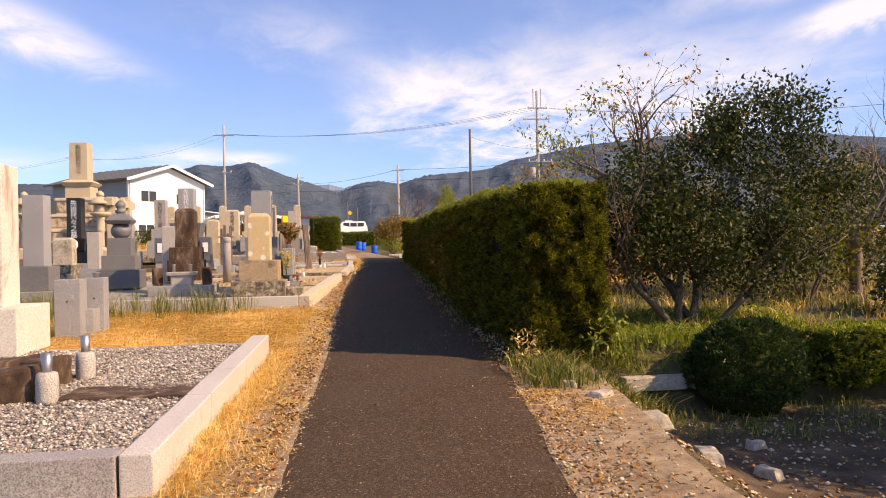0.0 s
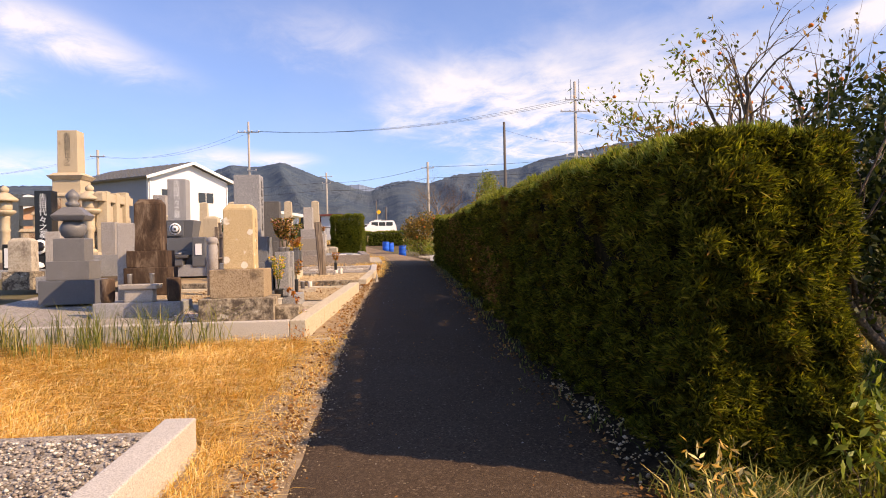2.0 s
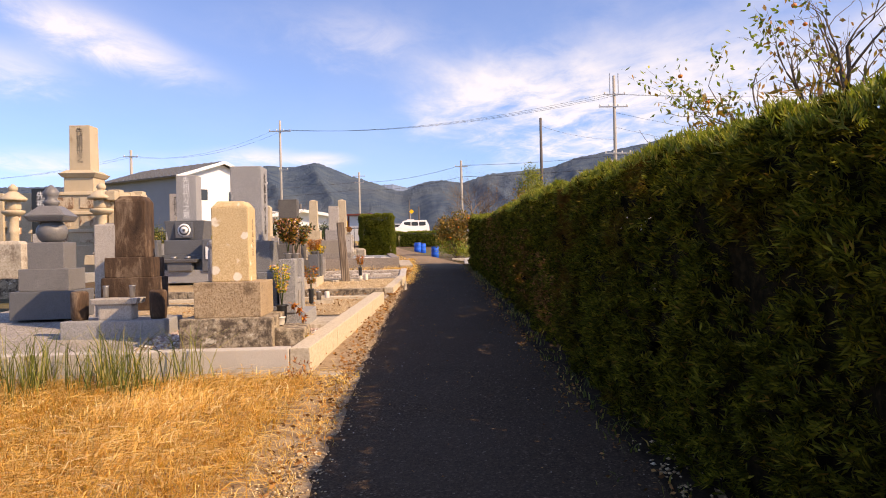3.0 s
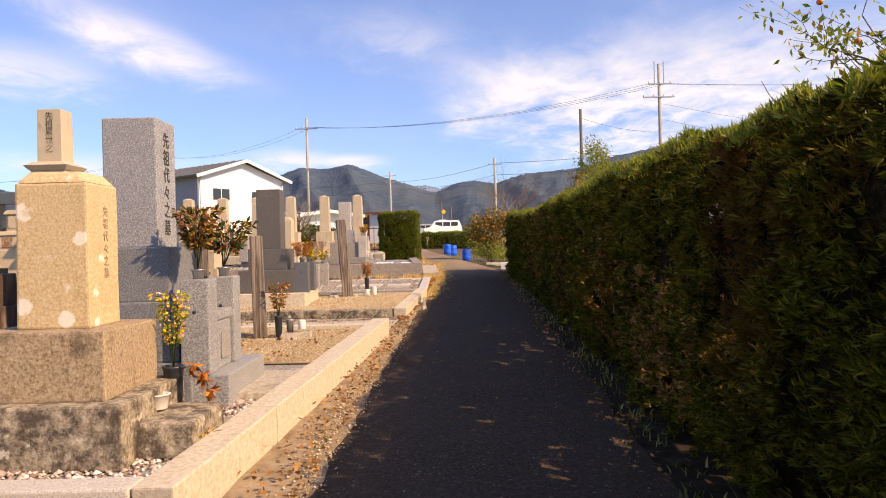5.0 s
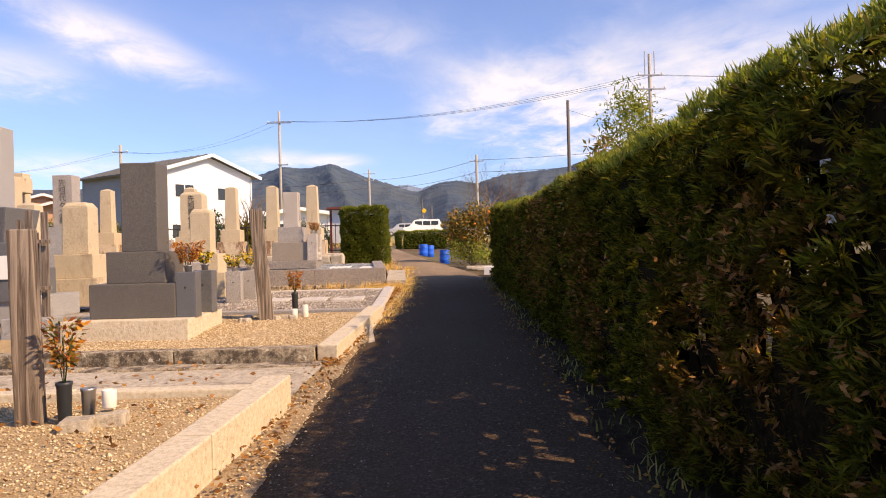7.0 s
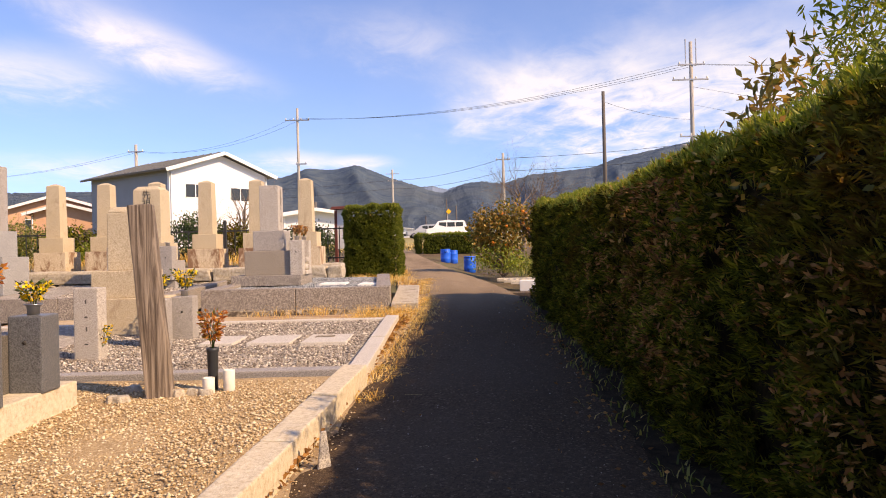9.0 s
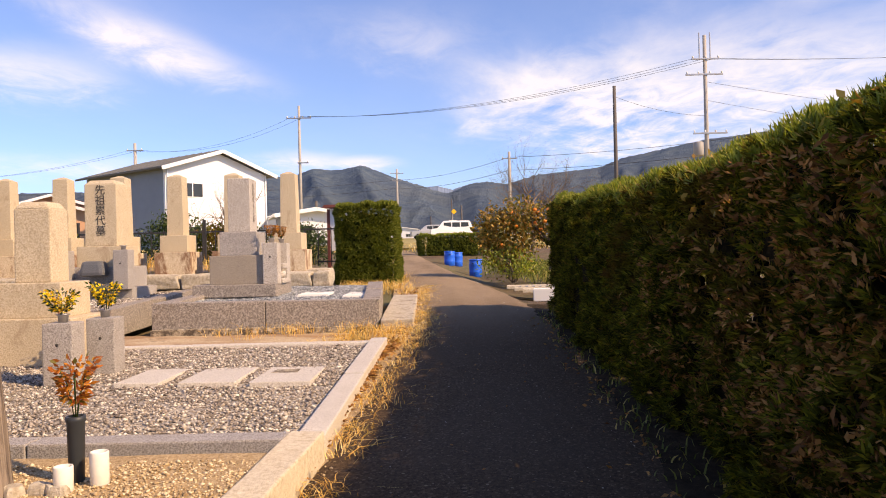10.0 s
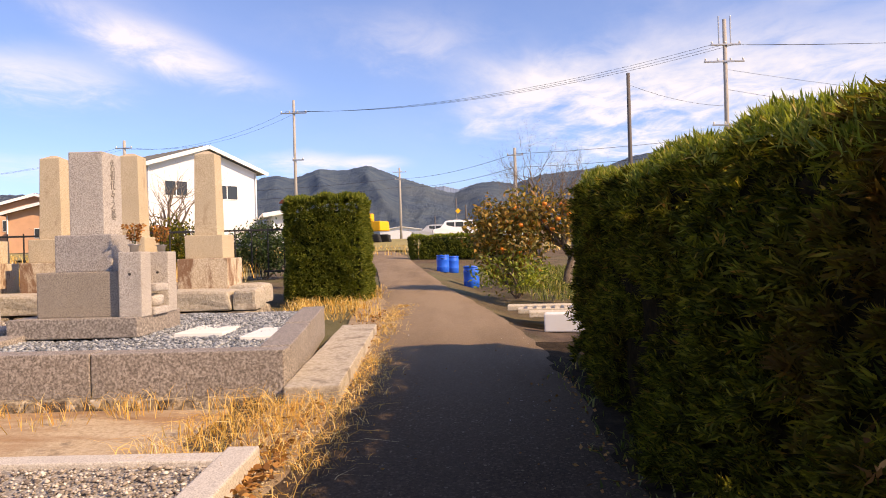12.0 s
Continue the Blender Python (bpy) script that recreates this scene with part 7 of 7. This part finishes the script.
drum(1.50, 34.6, -150)
drum(0.86, 38.4, -120)
drum(1.10, 39.0, 40)


# ---- far side: notice board, fence, vehicles, houses ----
nb = thing("notice_board", -1.42, 33.2, gz(33.2), -12, "roofed notice board with a dark red frame", "notice board")
for xx in (-0.42, 0.42):
    part("leg", block(0.07, 0.07, 1.55, xx, 0, -0.05, 1, 0.006), "redbrown", nb)
part("board", block(0.80, 0.04, 0.95, 0, 0, 0.55, 1, 0.004), "signwhite", nb)
part("roof", block(1.05, 0.34, 0.07, 0, 0, 1.52, 0.9, 0.01), "redbrown", nb)

fn = thing("iron_fence", -6.5, 31.6, gz(31.6) + 0.30, 0, "thin dark iron fence behind the pillars", "fence")
for i in range(34):
    part("bar", block(0.018, 0.018, 0.80, -3.4 + 0.262 * i, 0, 0, 1, 0.002), "iron", fn)
for zz in (0.08, 0.74):
    part("rail", block(8.9, 0.025, 0.03, 0.9, 0, zz, 1, 0.002), "iron", fn)
for xx in (-3.4, -0.2, 2.4, 5.25):
    part("post", block(0.06, 0.06, 1.05, xx, 0.03, -0.05, 1, 0.004), "iron", fn)


def vehicle(name, x, y, rz, ln, h, paintmat, label, nose):
    """A car side profile given width, with glass, wheels and lamps."""
    v = thing(name, x, y, gz(y) + 0.05, rz, label, name.split("_")[-1])
    prof = [(-ln / 2, 0.30), (-ln / 2, h * 0.52), (-ln / 2 + nose, h * 0.60), (-ln / 2 + nose * 1.75, h * 0.97), (-ln / 2 + nose * 2.2, h), (ln / 2 - 0.35, h), (ln / 2 - 0.06, h * 0.62), (ln / 2, h * 0.45), (ln / 2, 0.30)]
    bm = bmesh.new()
    w = 0.84
    a = [bm.verts.new((px, -w * (0.88 if pz > h * 0.7 else 1), pz)) for px, pz in prof]
    b = [bm.verts.new((px, w * (0.88 if pz > h * 0.7 else 1), pz)) for px, pz in prof]
    bm.faces.new(a)
    bm.faces.new(b[::-1])
    for i in range(len(prof)):
        j = (i + 1) % len(prof)
        bm.faces.new((a[j], a[i], b[i], b[j]))
    bmesh.ops.recalc_face_normals(bm, faces=bm.faces)
    bmesh.ops.bevel(bm, geom=bm.edges[:], offset=0.05, segments=2, affect="EDGES", clamp_overlap=True)
    part("body", bm, paintmat, v)
    x0, x1 = -ln / 2 + nose * 1.75, ln / 2 - 0.45
    n = 3
    for i in range(n):
        p0, p1 = x0 + (x1 - x0) * i / n + 0.05, x0 + (x1 - x0) * (i + 1) / n - 0.03
        for sg in (-1, 1):
            part("side_window", block(p1 - p0, 0.04, h * 0.26, (p0 + p1) / 2, sg * w * 0.93, h * 0.64, 0.94, 0.01), "glass", v)
    ws = part("windscreen", block(0.04, 1.35, h * 0.36, 0, 0, 0, 0.9, 0.01), "glass", v, at=Matrix.Translation((-ln / 2 + nose * 1.02, 0, h * 0.60)) @ Matrix.Rotation(math.atan2(nose * 0.75, h * 0.37), 4, "Y"))
    part("rear_window", block(0.04, 1.3, h * 0.26, 0, 0, 0, 0.9, 0.01), "glass", v, at=Matrix.Translation((ln / 2 - 0.10, 0, h * 0.66)) @ Matrix.Rotation(-0.30, 4, "Y"))
    for wx in (-ln / 2 + 0.75, ln / 2 - 0.75):
        for sg in (-1, 1):
            at = Matrix.Translation((wx, sg * 0.74, 0.27)) @ Matrix.Rotation(radians(90), 4, "X")
            tyre = part("wheel", lathe([(0.20, -0.10), (0.30, -0.10), (0.32, -0.06), (0.32, 0.06), (0.30, 0.10), (0.20, 0.10)], 22), "rubber", v, "black tyre", at)
            part("rim", lathe([(0.05, -0.112), (0.19, -0.105), (0.19, 0.105), (0.05, 0.112)], 18), "metal", tyre)
    for sg in (-0.6, 0.6):
        part("headlight", block(0.06, 0.28, 0.14, -ln / 2 + 0.02, sg, h * 0.42, 1, 0.02), "glass", v)
        part("tail_light", block(0.05, 0.14, 0.30, ln / 2 - 0.02, sg * 1.2, h * 0.42, 1, 0.01), "redbrown", v)


vehicle("white_van", 1.0, 95, 4, 4.5, 1.85, "carwhite", "white minivan parked beyond the field", 0.75)
vehicle("silver_car", -1.4, 97.5, 8, 4.2, 1.50, "carsilver", "silver car parked beside a white van", 0.95)


def house(name, corner, ang, wg, ls, eave, rise, wall_g, wall_s, roof, label, wins, base):
    """A gabled house: gable wall along its local x, long side going back from the corner along local y."""
    hs = thing(name, corner[0], corner[1], base, ang, label, "house")
    bm = bmesh.new()
    v = [bm.verts.new(p) for p in ((0, 0, 0), (wg, 0, 0), (wg, 0, eave), (wg / 2, 0, eave + rise), (0, 0, eave))]
    u = [bm.verts.new(p) for p in ((0, 0.2, 0), (wg, 0.2, 0), (wg, 0.2, eave), (wg / 2, 0.2, eave + rise), (0, 0.2, eave))]
    bm.faces.new(v)
    bm.faces.new(u[::-1])
    for i in range(5):
        j = (i + 1) % 5
        bm.faces.new((v[j], v[i], u[i], u[j]))
    bmesh.ops.recalc_face_normals(bm, faces=bm.faces)
    gm = bm.copy()
    bmesh.ops.translate(gm, verts=gm.verts, vec=(0, ls - 0.2, 0))
    part("gable_wall", bm, wall_g, hs)
    part("gable_wall", gm, wall_s, hs)
    for xx, mat in ((0.1, wall_s), (wg - 0.1, wall_g)):
        part("side_wall", block(0.2, ls - 0.42, eave, xx, ls / 2, 0, 1, 0), mat, hs)
    slope = math.atan2(rise, wg / 2)
    hl = (wg / 2 + 0.55) / math.cos(slope)
    for sg in (-1, 1):
        at = Matrix.Translation((wg / 2, ls / 2, eave + rise + 0.06)) @ Matrix.Rotation(sg * slope, 4, "Y") @ Matrix.Translation((sg * hl / 2, 0, 0))
        rp = part("roof", block(hl, ls + 1.1, 0.14, 0, 0, 0, 1, 0.01), roof, hs, at=at)
        part("fascia", block(hl, 0.06, 0.24, 0, -ls / 2 - 0.58, -0.10, 1, 0.01), "fascia", rp)
        for i in range(int(ls / 0.9)):
            part("seam", block(hl - 0.02, 0.05, 0.05, 0, -ls / 2 + 0.9 * i, 0.141, 1, 0.005), roof, rp)
    for x0, z0, w, h in wins:
        wd = part("window", block(w, 0.06, h, x0 + w / 2, -0.01, z0, 1, 0.01), "fascia", hs)
        for k in (0, 1):
            part("pane", block(w / 2 - 0.08, 0.02, h - 0.12, x0 + w * (0.25 + 0.5 * k), -0.045, z0 + 0.06, 1, 0.002), "glass", wd)
    part("downpipe", tube([(0.12, -0.08, 0), (0.12, -0.08, eave - 0.1)], (0.05, 0.05), 8), "fascia", hs)
    part("downpipe", tube([(wg - 0.12, -0.08, 0), (wg - 0.12, -0.08, eave - 0.1)], (0.05, 0.05), 8), "fascia", hs)
    return hs


house("white_house", (-17.5, 64.1), 53, 8.2, 10.2, 5.75, 1.30, "plaster", "cladding", "roof", "two-storey white house with grey side wall and low metal roof", ((1.2, 3.9, 1.6, 1.0), (4.9, 3.8, 1.7, 1.0), (0.9, 0.9, 1.6, 1.1)), 1.75)
house("low_shed", (-10.4, 66.0), 18, 4.6, 5.0, 2.5, 0.35, "plaster", "cladding", "fascia", "low white shed with a flat pale roof", ((0.8, 1.1, 1.2, 0.8),), 1.77)
house("peach_house", (-33.5, 76.0), 12, 5.2, 7.0, 3.8, 0.7, "peach", "tile", "tile", "peach-coloured house with a brown tiled roof", ((2.0, 1.9, 1.2, 0.8),), 1.7)
house("far_house", (-38, 80.0), 20, 8.0, 8.0, 4.2, 1.2, "peach", "tile", "tile", "distant house with brown roof and pale walls", ((1.5, 2.4, 1.6, 1.0),), 1.94)
for i, (x, y, w, h, mt) in enumerate(((14, 230, 10, 3.2, "plaster"), (22, 260, 10, 6, "peach"), (-40, 180, 14, 6, "cladding"), (60, 220, 14, 6, "plaster"), (-24, 260, 14, 4, "plaster"))):
    house("far_building", (x, y), 8 * (i % 3) - 6, w, 8, h, 1.0, mt, mt, "roof", "distant low building at the foot of the mountains", ((1.5, h * 0.4, 2.0, 1.0), (w - 4, h * 0.4, 2.0, 1.0)), gz(y) - 0.1)


def digger():
    d = thing("excavator", -6.3, 82, gz(82), -25, "yellow excavator parked on the field's edge", "excavator")
    part("cab", block(1.3, 1.3, 1.5, -0.3, 0, 1.0, 0.9, 0.06), "digger", d)
    part("cab_window", block(0.9, 1.34, 0.7, -0.3, 0, 1.55, 0.9, 0.02), "glass", d)
    part("engine_cover", block(1.4, 1.6, 0.8, 1.0, 0, 1.0, 0.92, 0.08), "digger", d)
    for sg in (-0.8, 0.8):
        part("track", block(3.0, 0.45, 0.7, 0.3, sg, 0.02, 0.85, 0.15), "rubber", d)
    part("boom", tube([(-0.9, 0, 1.3), (-2.0, 0, 2.2), (-3.0, 0, 1.2)], (0.16, 0.15, 0.12), 6), "digger", d)


digger()


# ---- poles and cables ----
def pole(x, y, top, r, mat, label, arms, lean=0.0):
    p = thing("utility_pole", x, y, gz(y) - 0.2, 0, label, "utility pole", "utility poles")
    h = top - gz(y) + 0.2
    part("shaft", tube([(0, 0, 0), (lean * 0.5, 0, h * 0.5), (lean, 0, h)], (r, r * 0.85, r * 0.7), 14), mat, p)
    for z, ln, off in arms:
        arm = part("crossarm", block(ln, 0.10, 0.10, off + lean, -0.12, h - z, 1, 0.01), "metal", p)
        k = max(2, int(ln / 0.55))
        for i in range(k):
            part("insulator", lathe([(0.03, 0.0), (0.06, 0.03), (0.05, 0.07), (0.065, 0.10), (0.03, 0.16)], 10, off + lean - ln / 2 + 0.08 + i * (ln - 0.16) / (k - 1), -0.12, h - z + 0.095), "ceramic", arm)
    return p, h


PA, PB, PC = (-12.75, 84.0, 15.3), (17.6, 64.4, 15.2), (10.4, 58.6, 10.8)
pole(*PA, 0.155, "polec", "tall concrete utility pole with two crossarms", ((1.2, 2.3, 0.0), (5.3, 1.0, 0.3)))
p, h = pole(*PB, 0.165, "polec", "concrete utility pole with crossarms and a transformer", ((1.6, 1.8, 0.0), (2.6, 2.4, -0.1), (6.4, 2.2, 0.2)))
part("transformer", lathe([(0.28, 0.0), (0.32, 0.03), (0.32, 0.85), (0.26, 0.92), (0.08, 0.94)], 18, -0.55, 0, h - 7.8), "polec", p, "grey transformer can")
for xx in (-0.35, 0.35):
    part("mast", block(0.07, 0.07, 1.7, xx, 0, h - 1.5, 1, 0.01), "metal", p)
pole(*PC, 0.13, "poled", "plain dark wooden pole beside fields", ())
pole(-30.5, 90.0, 13.2, 0.2, "polec", "distant concrete utility pole", ((0.8, 1.6, 0.0),))
pole(-7.9, 140.0, 15.6, 0.22, "polec", "distant concrete utility pole", ((0.8, 2.2, 0.0), (2.0, 1.6, 0.0)))
pole(7.4, 96.0, 12.2, 0.2, "polec", "concrete pole behind bare trees", ((0.8, 1.6, 0.0),))
for x, y, top in ((1.2, 150, 11.0), (-2.9, 160, 8.5), (2.5, 120, 8.0), (-8.8, 70, 5.5)):
    pole(x, y, top, 0.14, "poled", "thin distant pole beyond the fields", ())
sg = thing("road_sign", 1.25, 130, gz(130), 0, "yellow diamond road sign above a white plate", "road sign")
part("pole", tube([(0, 0, 0), (0, 0, 3.9)], (0.04, 0.04), 8), "metal", sg)
part("diamond", block(0.6, 0.03, 0.6, 0, 0, 0, 1, 0.01), "signyellow", sg, "yellow diamond plate", Matrix.Translation((0, -0.08, 3.9)) @ Matrix.Rotation(radians(45), 4, "Y"))
part("plate", block(1.2, 0.03, 0.8, 0, -0.08, 2.0, 1, 0.01), "signwhite", sg)


def cable(a, b, sag, r=0.011):
    n = 14
    pts = []
    for i in range(n + 1):
        k = i / n
        q = Vector(a).lerp(Vector(b), k)
        q.z -= sag * 4 * k * (1 - k)
        pts.append(q)
    c = new("cable")
    part("wire", tube(pts, [r] * len(pts), 5), "wire", c)
    tagged(c, "thin black overhead cable sagging between poles", "cable", "overhead cables")


za, zb = PA[2] - 1.0, PB[2] - 1.6
for off in (-0.7, 0.1, 0.8):
    cable((PA[0] + off, PA[1] - 0.1, za), (PB[0] + off, PB[1] - 0.1, zb + 0.1), 1.1)
for off in (-0.6, 0.5):
    cable((PA[0] + off, PA[1] - 0.1, za), (-30.5 + off, 90, 12.5), 1.2)
    cable((-30.5 + off, 90, 12.5), (-62, 96, 11.0), 1.2)
    cable((PB[0] + off, PB[1], zb + 0.1), (52, 58, 13.5), 0.8)
cable((PC[0], PC[1], PC[2] - 0.6), (PB[0], PB[1], PB[2] - 5.2), 0.25, 0.009)
for z, d in ((9.4, 0.0), (8.0, 0.3)):
    cable((-60, 118, z + 1.4), (-7.9, 140, z + 4.4), 0.9, 0.02)
    cable((-7.9, 140, z + 4.4), (7.4, 96, z + 2.2), 0.6, 0.02)
    cable((7.4, 96, z + 2.2), (40, 88, z + 4.0), 0.6, 0.02)
for dz in (0.0, 1.2):
    cable((PB[0], PB[1], PB[2] - 3.0 - dz), (34, 52, 6.5 - dz), 0.3, 0.009)
